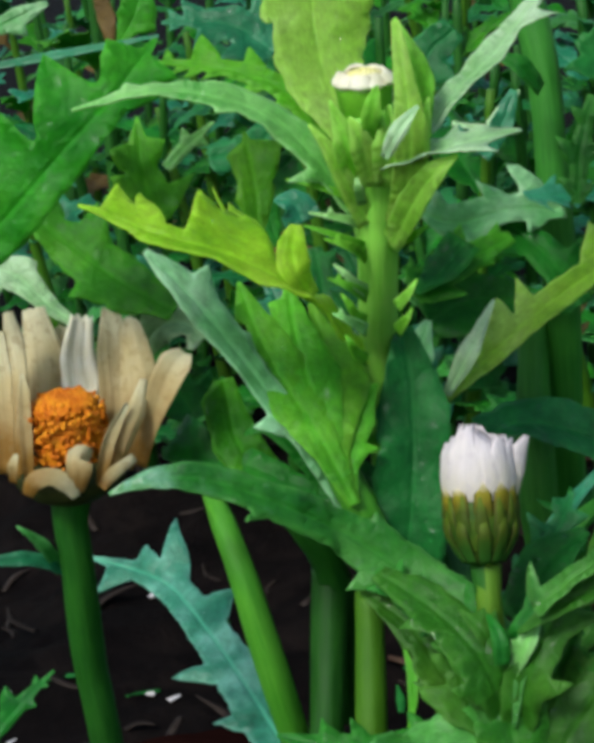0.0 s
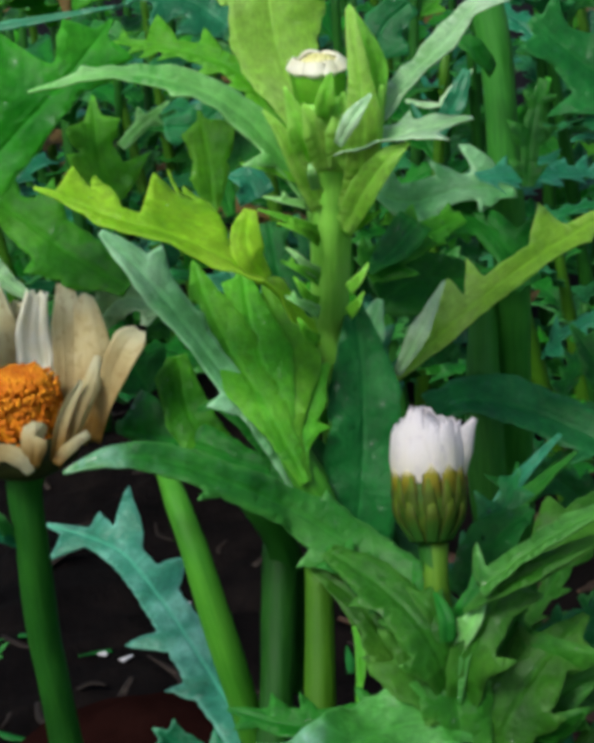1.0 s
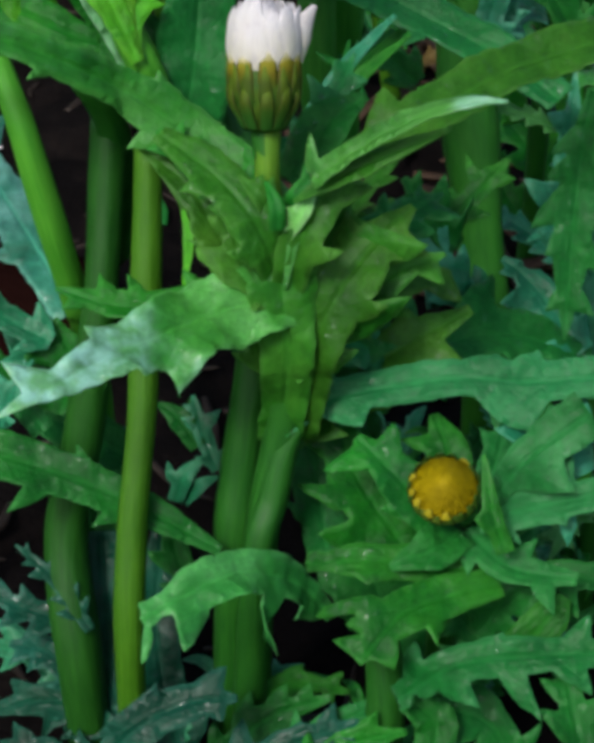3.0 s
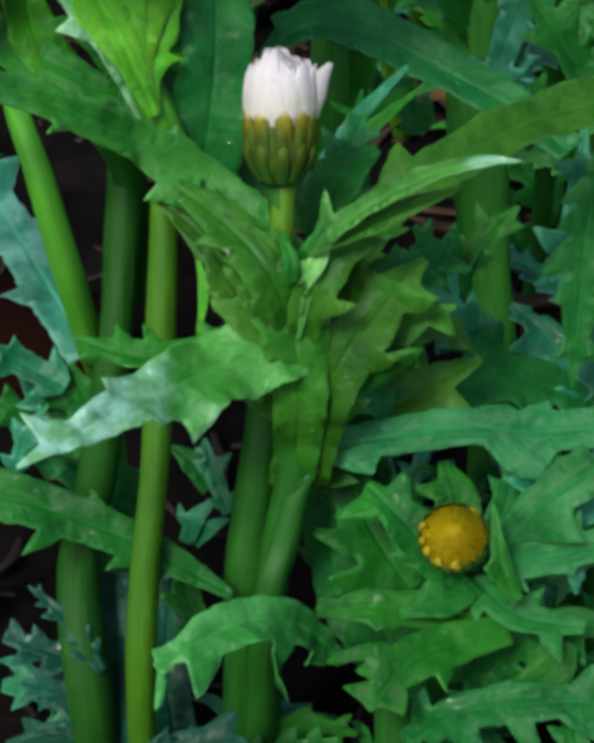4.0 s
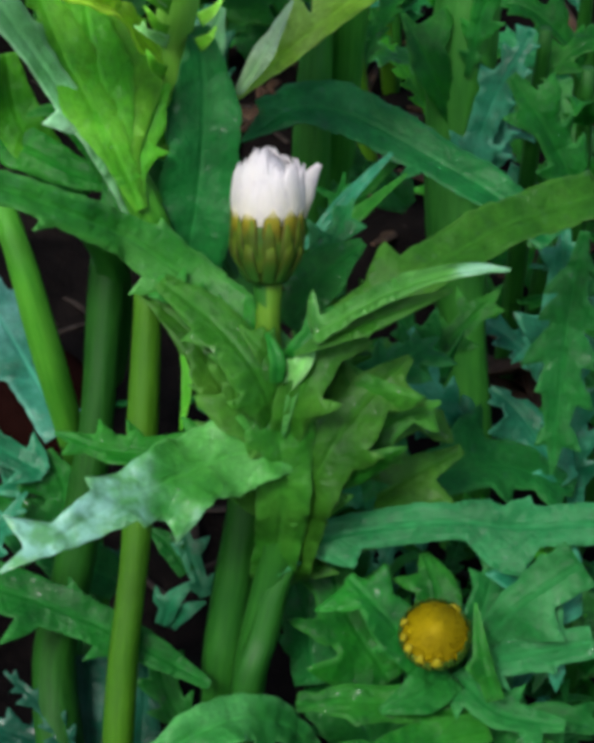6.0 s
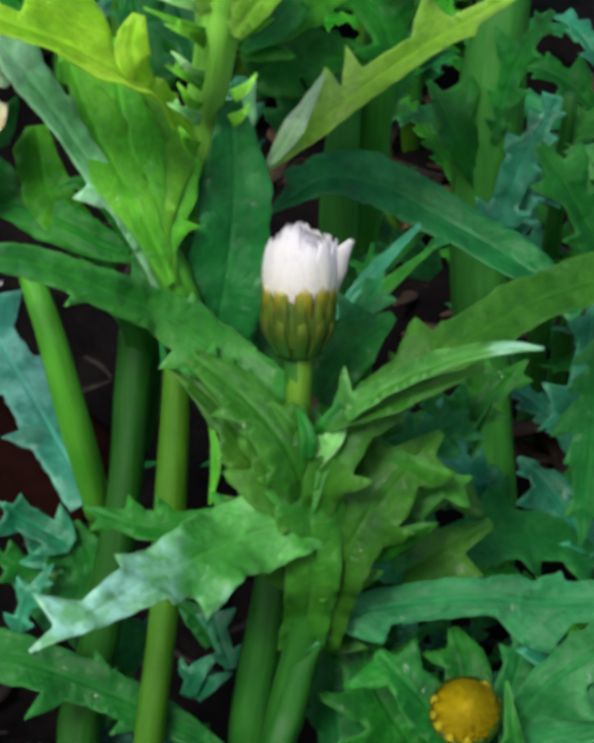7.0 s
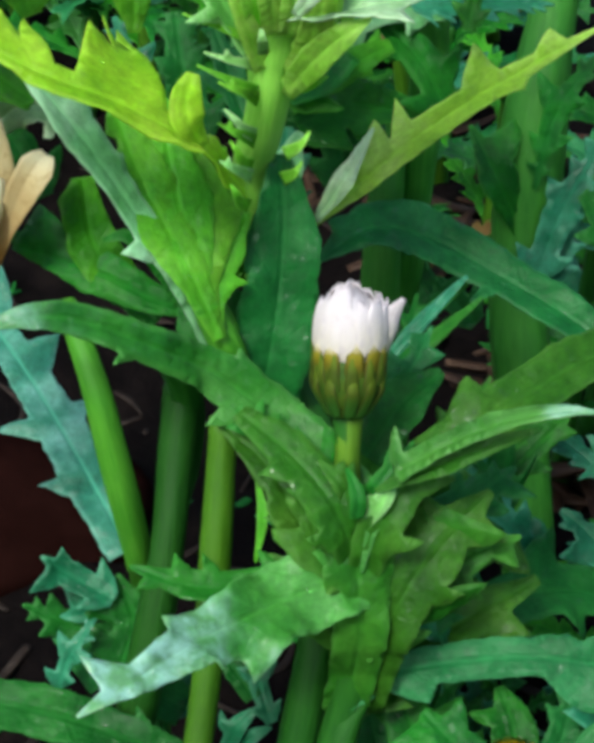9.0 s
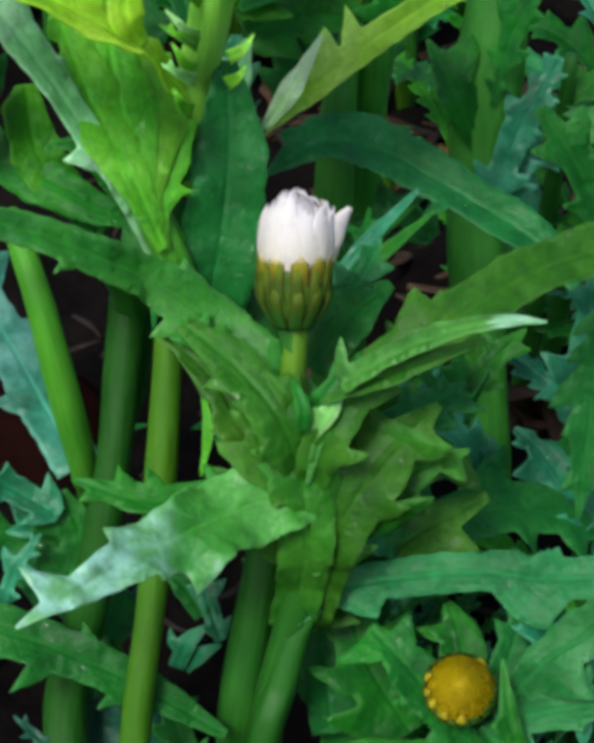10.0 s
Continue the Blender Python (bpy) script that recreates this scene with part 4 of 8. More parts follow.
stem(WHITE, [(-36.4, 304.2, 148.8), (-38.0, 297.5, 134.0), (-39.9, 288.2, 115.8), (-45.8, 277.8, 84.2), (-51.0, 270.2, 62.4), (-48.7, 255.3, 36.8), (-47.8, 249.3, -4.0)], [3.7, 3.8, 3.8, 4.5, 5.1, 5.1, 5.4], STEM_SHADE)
stem(WHITE, [(-27.4, 293.1, 148.8), (-28.9, 280.9, 123.8), (-30.6, 267.5, 100.1), (-33.5, 255.0, 77.7), (-35.2, 243.5, 50.6), (-36.1, 237.3, -4.0)], [3.0, 3.2, 3.2, 3.2, 3.3, 3.5], STEM_MID)
leaf(WHITE, [(-2.2, 277.4, 139.9), (16.2, 275.5, 155.9), (30.2, 282.1, 162.2), (45.1, 292.7, 165.0), (65.4, 302.3, 166.5)], [0.8, 4.6, 5.3, 5.3, 5.5], [0.8, 4.6, 5.3, 5.3, 5.5], [(1, 32.0, 8.9, 3.1, 8.6), (-1, 72.4, 5.4, 1.9, 5.7)], (-0.00, -0.51, 0.86), LEAF_OLIVE, 0.25, 1.0)
leaf(WHITE, [(13.1, 288.1, 133.3), (21.3, 298.8, 141.6), (27.9, 307.2, 149.9)], [0.6, 2.5, 0.3], [0.6, 2.5, 0.3], [(1, 4.0, 2.6, 1.3, 2.2), (-1, 4.5, 2.9, 1.5, 2.5), (1, 7.4, 4.3, 2.1, 3.6), (-1, 11.3, 4.4, 2.2, 3.7), (1, 15.4, 6.9, 2.4, 4.8), (-1, 20.7, 5.5, 1.9, 4.8), (1, 21.5, 4.1, 2.0, 3.5), (1, 25.4, 2.6, 1.3, 2.2), (-1, 25.9, 2.4, 1.2, 2.0)], (-0.00, -0.59, 0.81), LEAF_OLIVE, 0.25, 1.0)
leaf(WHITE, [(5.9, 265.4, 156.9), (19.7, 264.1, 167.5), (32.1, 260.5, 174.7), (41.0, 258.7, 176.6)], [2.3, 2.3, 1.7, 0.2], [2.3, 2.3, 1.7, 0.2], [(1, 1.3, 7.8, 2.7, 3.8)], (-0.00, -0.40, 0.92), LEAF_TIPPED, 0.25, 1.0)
leaf(WHITE, [(2.4, 266.2, 151.8), (15.6, 265.3, 159.9), (31.8, 265.9, 167.0)], [0.5, 2.8, 0.4], [0.5, 2.8, 0.4], [], (-0.01, -0.60, 0.80), LEAF_OLIVE, 0.25, 1.0)
leaf(WHITE, [(0.3, 273.2, 84.1), (5.1, 265.5, 121.0), (6.9, 272.4, 134.9), (13.6, 279.3, 145.2)], [0.6, 5.4, 6.0, 0.9], [0.6, 5.4, 6.0, 0.9], [(-1, 11.9, 5.7, 2.8, 4.8), (1, 15.0, 5.1, 2.5, 4.3), (1, 21.1, 6.6, 3.3, 5.6), (-1, 21.1, 6.4, 3.2, 5.5), (-1, 33.2, 10.0, 3.5, 7.6), (1, 38.4, 8.1, 2.8, 7.6), (-1, 40.0, 20.1, 7.0, 10.5), (1, 50.5, 11.2, 3.9, 7.6), (-1, 59.8, 19.9, 7.0, 10.5)], (-0.00, -0.59, 0.81), LEAF_OLIVE, 0.25, 1.0)
leaf(WHITE, [(0.3, 263.6, 133.3), (3.0, 266.6, 144.9), (8.7, 271.8, 153.0)], [0.3, 1.4, 0.2], [0.3, 1.4, 0.2], [], (-0.00, -0.59, 0.81), LEAF_PALE, 0.25, 1.0)
leaf(WHITE, [(-0.7, 264.1, 122.1), (-10.1, 270.4, 136.4), (-17.6, 278.4, 147.0), (-28.2, 285.5, 153.5)], [0.5, 5.3, 4.0, 0.8], [0.5, 5.3, 4.0, 0.8], [(-1, 10.4, 8.8, 4.4, 7.5), (1, 11.3, 11.8, 4.1, 5.7), (1, 29.7, 3.4, 1.2, 4.8), (-1, 30.4, 3.1, 1.1, 3.8), (-1, 41.7, 4.8, 2.4, 4.1)], (-0.00, -0.59, 0.81), LEAF_OLIVE, 0.25, 1.0)
leaf(WHITE, [(1.2, 265.6, 127.0), (-7.2, 265.9, 136.3), (-10.9, 275.4, 149.0)], [0.5, 4.0, 0.7], [0.5, 4.0, 0.7], [(-1, 5.4, 0.1, 0.0, 3.8), (1, 5.6, 5.1, 2.5, 4.3), (-1, 13.5, 9.6, 4.8, 8.2), (1, 14.9, 8.6, 4.3, 7.3), (1, 22.0, 5.0, 2.5, 4.2)], (-0.00, -0.59, 0.81), LEAF_OLIVE, 0.25, 1.0)
leaf(WHITE, [(13.7, 277.0, 136.3), (24.8, 285.7, 136.1), (33.2, 294.6, 136.0)], [2.8, 3.6, 0.4], [2.8, 3.6, 0.4], [(-1, 5.2, 6.9, 3.5, 5.9), (1, 10.3, 6.4, 2.2, 3.8), (-1, 13.0, 7.0, 3.5, 6.0), (-1, 19.9, 8.0, 2.8, 4.8), (1, 20.4, 4.1, 2.1, 3.5)], (-0.00, -0.59, 0.81), LEAF_DARK, 0.25, 1.0)
leaf(WHITE, [(-2.6, 265.0, 126.3), (-17.5, 261.9, 131.1), (-32.2, 260.5, 132.2), (-44.3, 262.8, 135.1)], [2.2, 3.5, 3.1, 0.4], [2.2, 3.5, 3.1, 0.4], [(-1, 5.9, 5.8, 2.9, 4.9), (1, 9.4, 6.1, 3.1, 5.2), (-1, 15.6, 7.0, 2.4, 3.8), (1, 23.4, 6.3, 3.2, 5.4), (-1, 27.1, 6.7, 2.3, 3.8), (-1, 33.7, 5.1, 2.5, 4.3), (1, 38.5, 4.2, 2.1, 3.6)], (-0.00, -0.50, 0.87), LEAF, 0.25, 1.0)
leaf(WHITE, [(-20.4, 272.7, 127.6), (-19.1, 277.6, 135.9), (-20.6, 282.5, 142.4)], [0.3, 1.2, 0.2], [0.3, 1.2, 0.2], [], (-0.00, -0.59, 0.81), LEAF_MID, 0.25, 1.0)
leaf(WHITE, [(-1.7, 266.6, 93.0), (0.5, 261.0, 121.0), (-1.6, 267.8, 138.3), (-7.7, 276.0, 149.7)], [4.6, 5.5, 7.5, 1.1], [4.6, 5.5, 7.5, 1.1], [(-1, 41.3, 7.8, 2.7, 4.8), (1, 59.0, 8.3, 2.9, 5.7)], (-0.00, -0.62, 0.78), LEAF_OLIVE, 0.12, 1.4)
leaf(WHITE, [(1.3, 266.6, 93.0), (6.0, 262.1, 121.3), (14.4, 268.4, 135.5), (25.8, 276.1, 144.0)], [4.6, 5.7, 6.8, 0.8], [4.6, 5.7, 6.8, 0.8], [(-1, 40.0, 10.3, 3.6, 5.7), (1, 50.3, 9.1, 3.2, 5.7), (-1, 55.9, 8.9, 3.1, 6.7)], (-0.00, -0.62, 0.78), LEAF_OLIVE, 0.12, 1.4)
leaf(WHITE, [(1.2, 265.0, 126.3), (3.1, 268.4, 137.9), (5.9, 273.4, 146.9)], [1.3, 4.1, 0.9], [1.3, 4.1, 0.9], [], (-0.00, -0.66, 0.75), LEAF_OLIVE, 0.1, 1.2)
leaf(WHITE, [(0.0, 266.3, 131.1), (-4.9, 266.9, 146.8), (-13.8, 274.5, 154.0), (-23.8, 281.9, 158.2)], [2.9, 5.3, 4.4, 2.0], [2.9, 5.3, 4.4, 2.0], [(1, 11.3, 8.1, 2.8, 5.7), (-1, 18.7, 8.2, 2.9, 4.8), (1, 29.0, 7.5, 2.6, 4.8)], (0.01, -0.55, 0.83), LEAF_OLIVE, 0.15, 1.2)
leaf(WHITE, [(0.0, 265.5, 127.0), (3.8, 265.3, 144.5), (9.9, 271.5, 152.6), (15.0, 278.0, 158.2)], [2.5, 4.7, 4.1, 0.8], [2.5, 4.7, 4.1, 0.8], [(-1, 15.7, 8.9, 3.1, 4.8), (1, 26.9, 5.4, 1.9, 4.8), (-1, 29.7, 7.8, 2.7, 5.7)], (0.01, -0.55, 0.83), LEAF_OLIVE, 0.15, 1.2)

# Low leaves under the white bud
leaf(LOW, [(-15.0, 255.1, 71.9), (-31.3, 260.6, 79.2), (-47.6, 264.9, 84.9), (-63.8, 268.0, 88.9), (-80.1, 269.2, 90.6), (-106.6, 268.0, 88.9)], [1.2, 4.0, 4.9, 5.6, 5.2, 0.8], [1.2, 4.0, 4.9, 5.6, 5.2, 0.8], [(1, 24.0, 8.2, 2.9, 4.8), (-1, 34.5, 6.9, 2.4, 3.8), (1, 41.6, 11.7, 4.1, 5.7)], (-0.00, -0.59, 0.81), LEAF_DARK, 0.25, 1.0)
stem(LOW, [(6.3, 267.8, 100.5), (0.1, 265.0, 94.4), (-3.5, 259.8, 82.8), (-7.7, 251.9, 66.5), (-12.3, 243.1, -4.0)], [1.2, 2.4, 3.1, 3.5, 3.6], STEM)
leaf(LOW, [(25.1, 294.1, 88.2), (35.2, 301.4, 92.0), (52.9, 311.1, 87.1), (70.9, 313.2, 78.2)], [3.8, 5.9, 6.2, 2.5], [3.8, 5.9, 6.2, 2.5], [(1, -0.2, 14.0, 4.9, 5.7), (1, 7.6, 13.4, 4.7, 6.7), (-1, 9.4, 12.0, 6.0, 10.2), (1, 23.7, 15.1, 7.5, 12.8), (-1, 31.7, 11.6, 5.8, 9.8), (-1, 47.5, 9.4, 4.7, 8.0)], (-0.00, -0.59, 0.81), LEAF_DARK, 0.25, 1.0)
leaf(LOW, [(21.8, 227.1, 56.1), (33.0, 226.3, 66.4), (46.3, 227.6, 67.6), (65.3, 228.2, 67.8)], [2.7, 3.9, 4.0, 2.6], [2.7, 3.9, 4.0, 2.6], [(-1, 3.8, 1.2, 0.4, 3.8), (1, 7.2, 8.0, 4.0, 6.8), (-1, 13.8, 9.5, 4.8, 8.1), (1, 23.9, 5.0, 1.8, 5.7), (-1, 27.0, 13.5, 4.7, 5.7), (-1, 38.7, 8.3, 4.2, 7.1), (1, 40.7, 7.8, 2.7, 5.7)], (0.02, -0.58, 0.81), LEAF_DEEP, 0.25, 1.0)
leaf(LOW, [(-0.1, 226.0, 37.8), (8.0, 230.1, 43.0), (18.1, 233.8, 47.4)], [3.5, 4.1, 1.4], [3.5, 4.1, 1.4], [(-1, 3.5, 7.6, 3.8, 6.5), (1, 3.8, 7.6, 3.8, 6.5), (-1, 17.2, 5.4, 2.7, 4.6)], (0.02, -0.58, 0.81), LEAF_DARK, 0.25, 1.0)
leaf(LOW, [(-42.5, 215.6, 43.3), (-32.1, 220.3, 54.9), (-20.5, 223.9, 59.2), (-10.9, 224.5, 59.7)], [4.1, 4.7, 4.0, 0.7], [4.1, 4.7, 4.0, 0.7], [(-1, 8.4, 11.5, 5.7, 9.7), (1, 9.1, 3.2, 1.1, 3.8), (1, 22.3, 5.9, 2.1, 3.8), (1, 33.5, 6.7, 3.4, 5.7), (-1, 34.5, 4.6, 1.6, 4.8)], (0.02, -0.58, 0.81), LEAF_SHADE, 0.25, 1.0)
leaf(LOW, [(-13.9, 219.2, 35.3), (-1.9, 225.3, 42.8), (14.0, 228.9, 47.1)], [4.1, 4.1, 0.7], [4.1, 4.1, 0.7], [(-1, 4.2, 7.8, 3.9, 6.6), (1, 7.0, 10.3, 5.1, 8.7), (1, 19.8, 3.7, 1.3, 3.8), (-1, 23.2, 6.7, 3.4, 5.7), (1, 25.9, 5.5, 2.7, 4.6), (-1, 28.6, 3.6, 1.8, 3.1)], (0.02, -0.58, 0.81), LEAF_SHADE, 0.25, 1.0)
stem(LOW, [(18.4, 242.7, 65.1), (19.7, 235.0, 49.0), (18.0, 228.8, 29.1), (17.2, 225.9, -4.0)], [3.5, 4.0, 4.3, 4.5], STEM)

# Plant with the yellow bud
stem(YELLOW, [(33.2, 253.1, 81.0), (33.2, 253.9, 64.4), (32.1, 251.1, 43.0), (31.4, 249.4, -4.0)], [3.0, 3.2, 3.4, 3.6], STEM)
leaf(YELLOW, [(39.4, 248.1, 86.1), (48.5, 245.4, 91.4), (63.2, 244.6, 96.2)], [3.1, 4.0, 3.3], [3.1, 4.0, 3.3], [(1, 4.3, 8.1, 4.0, 6.9), (-1, 4.8, 6.8, 3.4, 5.8), (-1, 16.0, 5.2, 1.8, 4.8), (1, 17.1, 9.7, 4.9, 8.3)], (-0.00, -0.59, 0.81), LEAF_SEA, 0.25, 1.0)
leaf(YELLOW, [(31.2, 252.5, 80.2), (23.1, 257.2, 89.4), (14.3, 263.9, 95.4)], [4.3, 5.3, 1.1], [4.3, 5.3, 1.1], [(-1, 3.1, 9.9, 4.9, 8.4), (1, 8.8, 7.4, 2.6, 4.8), (-1, 19.5, 7.8, 2.7, 5.7), (1, 22.3, 10.0, 3.5, 5.7)], (-0.00, -0.59, 0.81), LEAF, 0.25, 1.0)
leaf(YELLOW, [(33.2, 252.5, 80.2), (33.6, 264.1, 89.7), (30.9, 272.3, 94.6)], [4.2, 5.0, 1.1], [4.2, 5.0, 1.1], [(-1, 3.3, 8.3, 4.1, 7.1), (1, 3.5, 10.3, 5.1, 8.7), (1, 19.0, 9.0, 3.1, 4.8)], (-0.00, -0.59, 0.81), LEAF, 0.25, 1.0)
leaf(YELLOW, [(36.2, 252.5, 80.2), (43.7, 263.5, 88.9), (46.1, 272.9, 95.4)], [2.8, 3.5, 0.6], [2.8, 3.5, 0.6], [(-1, 3.5, 5.7, 2.9, 4.9), (1, 5.8, 7.7, 3.9, 6.5), (-1, 13.7, 8.1, 4.0, 6.9), (1, 20.0, 5.0, 2.5, 4.3), (-1, 22.5, 4.3, 2.2, 3.7), (1, 24.7, 3.5, 1.8, 3.0)], (-0.00, -0.59, 0.81), LEAF_DARK, 0.25, 1.0)
leaf(YELLOW, [(34.7, 248.1, 83.2), (29.3, 242.0, 84.0), (20.5, 238.5, 82.2)], [4.4, 4.8, 0.8], [4.4, 4.8, 0.8], [], (-0.00, -0.59, 0.81), LEAF_DARK, 0.25, 1.0)
leaf(YELLOW, [(36.7, 248.1, 83.2), (44.8, 239.7, 80.9), (57.8, 235.5, 81.2)], [3.2, 3.8, 1.3], [3.2, 3.8, 1.3], [(-1, 3.7, 6.7, 3.4, 5.7), (1, 4.9, 7.3, 3.6, 6.2), (1, 13.9, 7.3, 2.6, 3.8), (-1, 19.2, 8.4, 2.9, 4.8)], (-0.00, -0.59, 0.81), LEAF_DARK, 0.25, 1.0)

# Plant with the faded flower
stem(FADED, [(-89.6, 307.0, 169.4), (-90.8, 306.6, 163.1), (-91.2, 306.6, 151.9), (-93.4, 309.4, 127.5), (-93.2, 310.0, 106.9), (-93.0, 311.1, -4.0)], [4.5, 3.9, 3.5, 3.7, 3.8, 4.0], STEM)
leaf(FADED, [(-94.7, 306.1, 152.4), (-96.1, 301.1, 160.5), (-99.8, 298.6, 166.1)], [1.6, 1.4, 0.2], [1.6, 1.4, 0.2], [], (0.12, -0.75, 0.65), LEAF_PALE, 0.25, 1.0)
leaf(FADED, [(-93.7, 306.3, 152.3), (-99.3, 299.7, 158.0), (-109.9, 294.9, 160.0)], [1.7, 1.7, 0.8], [1.7, 1.7, 0.8], [], (0.12, -0.75, 0.65), LEAF_WET_SHEEN, 0.25, 1.0)
leaf(FADED, [(-114.6, 284.5, 120.1), (-104.9, 288.9, 128.4), (-96.1, 292.6, 135.3)], [1.9, 1.9, 0.2], [1.9, 1.9, 0.2], [(1, 4.5, 4.7, 2.3, 4.0), (-1, 4.8, 4.1, 2.0, 3.5), (1, 13.5, 5.0, 2.5, 4.2), (-1, 16.8, 3.1, 1.1, 2.9), (1, 20.7, 2.2, 1.1, 1.8), (-1, 21.6, 1.9, 1.0, 1.6)], (0.12, -0.75, 0.65), LEAF, 0.25, 1.0)
leaf(FADED, [(-42.9, 321.2, 152.9), (-53.3, 325.8, 159.6), (-64.7, 330.0, 165.8), (-75.0, 331.4, 167.9)], [2.1, 3.6, 3.6, 1.1], [2.1, 3.6, 3.6, 1.1], [(1, 7.6, 2.5, 0.9, 3.8), (1, 17.3, 4.4, 1.5, 4.8)], (0.00, -0.61, 0.79), LEAF, 0.25, 1.0)

# Plant on the far side with thick stems
stem(FAR, [(56.1, 451.9, 211.1), (53.3, 439.0, 179.8), (50.3, 429.4, 159.5), (48.4, 419.9, 133.1), (47.5, 409.1, 104.9), (51.2, 392.6, 68.2), (54.0, 380.4, 31.6), (54.8, 377.2, -4.0)], [5.2, 6.3, 8.3, 9.2, 8.0, 6.8, 7.2, 7.5], STEM_FAR)
leaf(FAR, [(48.4, 409.6, 121.2), (39.4, 411.2, 140.5), (31.4, 416.7, 153.7)], [1.1, 5.8, 0.5], [1.1, 5.8, 0.5], [(-1, 28.8, 14.0, 4.9, 8.6)], (0.00, -0.61, 0.79), LEAF, 0.25, 1.0)
leaf(FAR, [(49.2, 402.3, 110.7), (56.2, 408.5, 132.2), (66.3, 416.1, 149.6)], [2.7, 4.6, 0.9], [2.7, 4.6, 0.9], [(1, 8.5, 8.2, 4.1, 7.0), (-1, 9.8, 8.1, 4.1, 6.9), (-1, 23.3, 6.2, 2.2, 5.7), (1, 27.8, 7.5, 2.6, 5.7), (-1, 33.2, 5.9, 2.1, 4.8), (1, 35.7, 5.3, 2.7, 4.5), (-1, 40.2, 3.9, 1.9, 3.3), (1, 42.3, 4.6, 1.6, 4.8)], (0.00, -0.61, 0.79), LEAF_WET_SHEEN, 0.25, 1.0)
leaf(FAR, [(48.9, 410.5, 138.2), (53.3, 415.4, 158.0), (63.0, 420.6, 171.8)], [0.7, 3.5, 0.9], [0.7, 3.5, 0.9], [(-1, 5.1, 3.0, 1.5, 2.6), (1, 5.2, 4.0, 2.0, 3.4), (1, 12.1, 5.5, 2.7, 4.6), (-1, 13.4, 6.6, 3.3, 5.6), (1, 23.8, 9.5, 3.3, 5.7), (-1, 25.6, 5.7, 2.0, 4.8), (-1, 33.2, 3.9, 2.0, 3.3), (1, 34.1, 3.8, 1.9, 3.2)], (0.00, -0.61, 0.79), LEAF, 0.25, 1.0)
leaf(FAR, [(61.0, 325.8, 140.2), (49.3, 337.6, 144.9), (33.8, 349.0, 149.1), (17.3, 353.8, 156.2), (3.8, 348.7, 161.4), (-9.1, 338.1, 158.6)], [4.0, 5.2, 5.6, 7.1, 6.4, 0.3], [4.0, 5.2, 5.6, 7.1, 6.4, 0.3], [(1, 34.3, 5.7, 2.0, 4.8), (1, 36.3, 10.4, 3.6, 6.7), (-1, 77.6, 5.8, 2.0, 5.7)], (0.00, -0.52, 0.86), LEAF_DEEP, 0.25, 0.7)
stem(FAR, [(9.5, 377.6, 178.4), (7.4, 370.5, 155.5), (6.8, 363.7, 132.9), (7.2, 362.1, 105.6), (7.6, 360.4, -4.0)], [3.4, 4.4, 4.6, 4.3, 4.5], STEM_FAR)
stem(FAR, [(12.7, 389.0, 257.5), (16.2, 382.1, 235.1), (16.3, 376.1, 206.0), (16.2, 376.4, 173.2), (13.6, 381.3, 121.3), (11.7, 384.6, -4.0)], [3.7, 3.8, 4.1, 4.3, 4.6, 4.8], STEM_FAR)
leaf(FAR, [(4.8, 321.7, 140.8), (14.1, 327.7, 149.5), (24.6, 336.8, 156.4)], [0.9, 1.8, 0.5], [0.9, 1.8, 0.5], [], (0.00, -0.61, 0.79), LEAF_WET_SHEEN, 0.25, 1.0)
leaf(FAR, [(8.8, 318.2, 142.0), (16.5, 322.7, 148.5), (27.7, 331.1, 154.4)], [1.1, 1.7, 0.4], [1.1, 1.7, 0.4], [], (0.00, -0.61, 0.79), LEAF, 0.25, 1.0)
leaf(WHITE, [(1.0, 297.1, 145.8), (9.7, 302.2, 153.2), (15.1, 309.6, 160.8)], [1.0, 2.8, 0.3], [1.0, 2.8, 0.3], [(1, 3.6, 4.3, 2.1, 3.7), (-1, 4.0, 3.7, 1.8, 3.1), (1, 12.1, 6.7, 3.4, 5.7), (-1, 17.9, 5.0, 1.7, 4.8), (1, 20.0, 3.4, 1.2, 4.8)], (0.00, -0.61, 0.79), LEAF_DEEP, 0.25, 1.0)
leaf(FAR, [(32.1, 372.5, 120.6), (24.8, 376.5, 126.5), (16.4, 379.2, 130.4)], [2.6, 3.9, 0.9], [2.6, 3.9, 0.9], [(1, 3.5, 6.6, 3.3, 5.6), (-1, 3.8, 6.9, 3.4, 5.8), (1, 11.3, 7.3, 3.7, 6.2), (-1, 17.2, 4.3, 2.1, 3.6)], (0.00, -0.61, 0.79), LEAF_DARK, 0.25, 1.0)
leaf(FAR, [(12.0, 355.5, 127.3), (19.7, 356.5, 135.0), (27.7, 357.7, 143.0)], [1.2, 1.9, 0.9], [1.2, 1.9, 0.9], [], (0.00, -0.61, 0.79), LEAF, 0.25, 1.0)
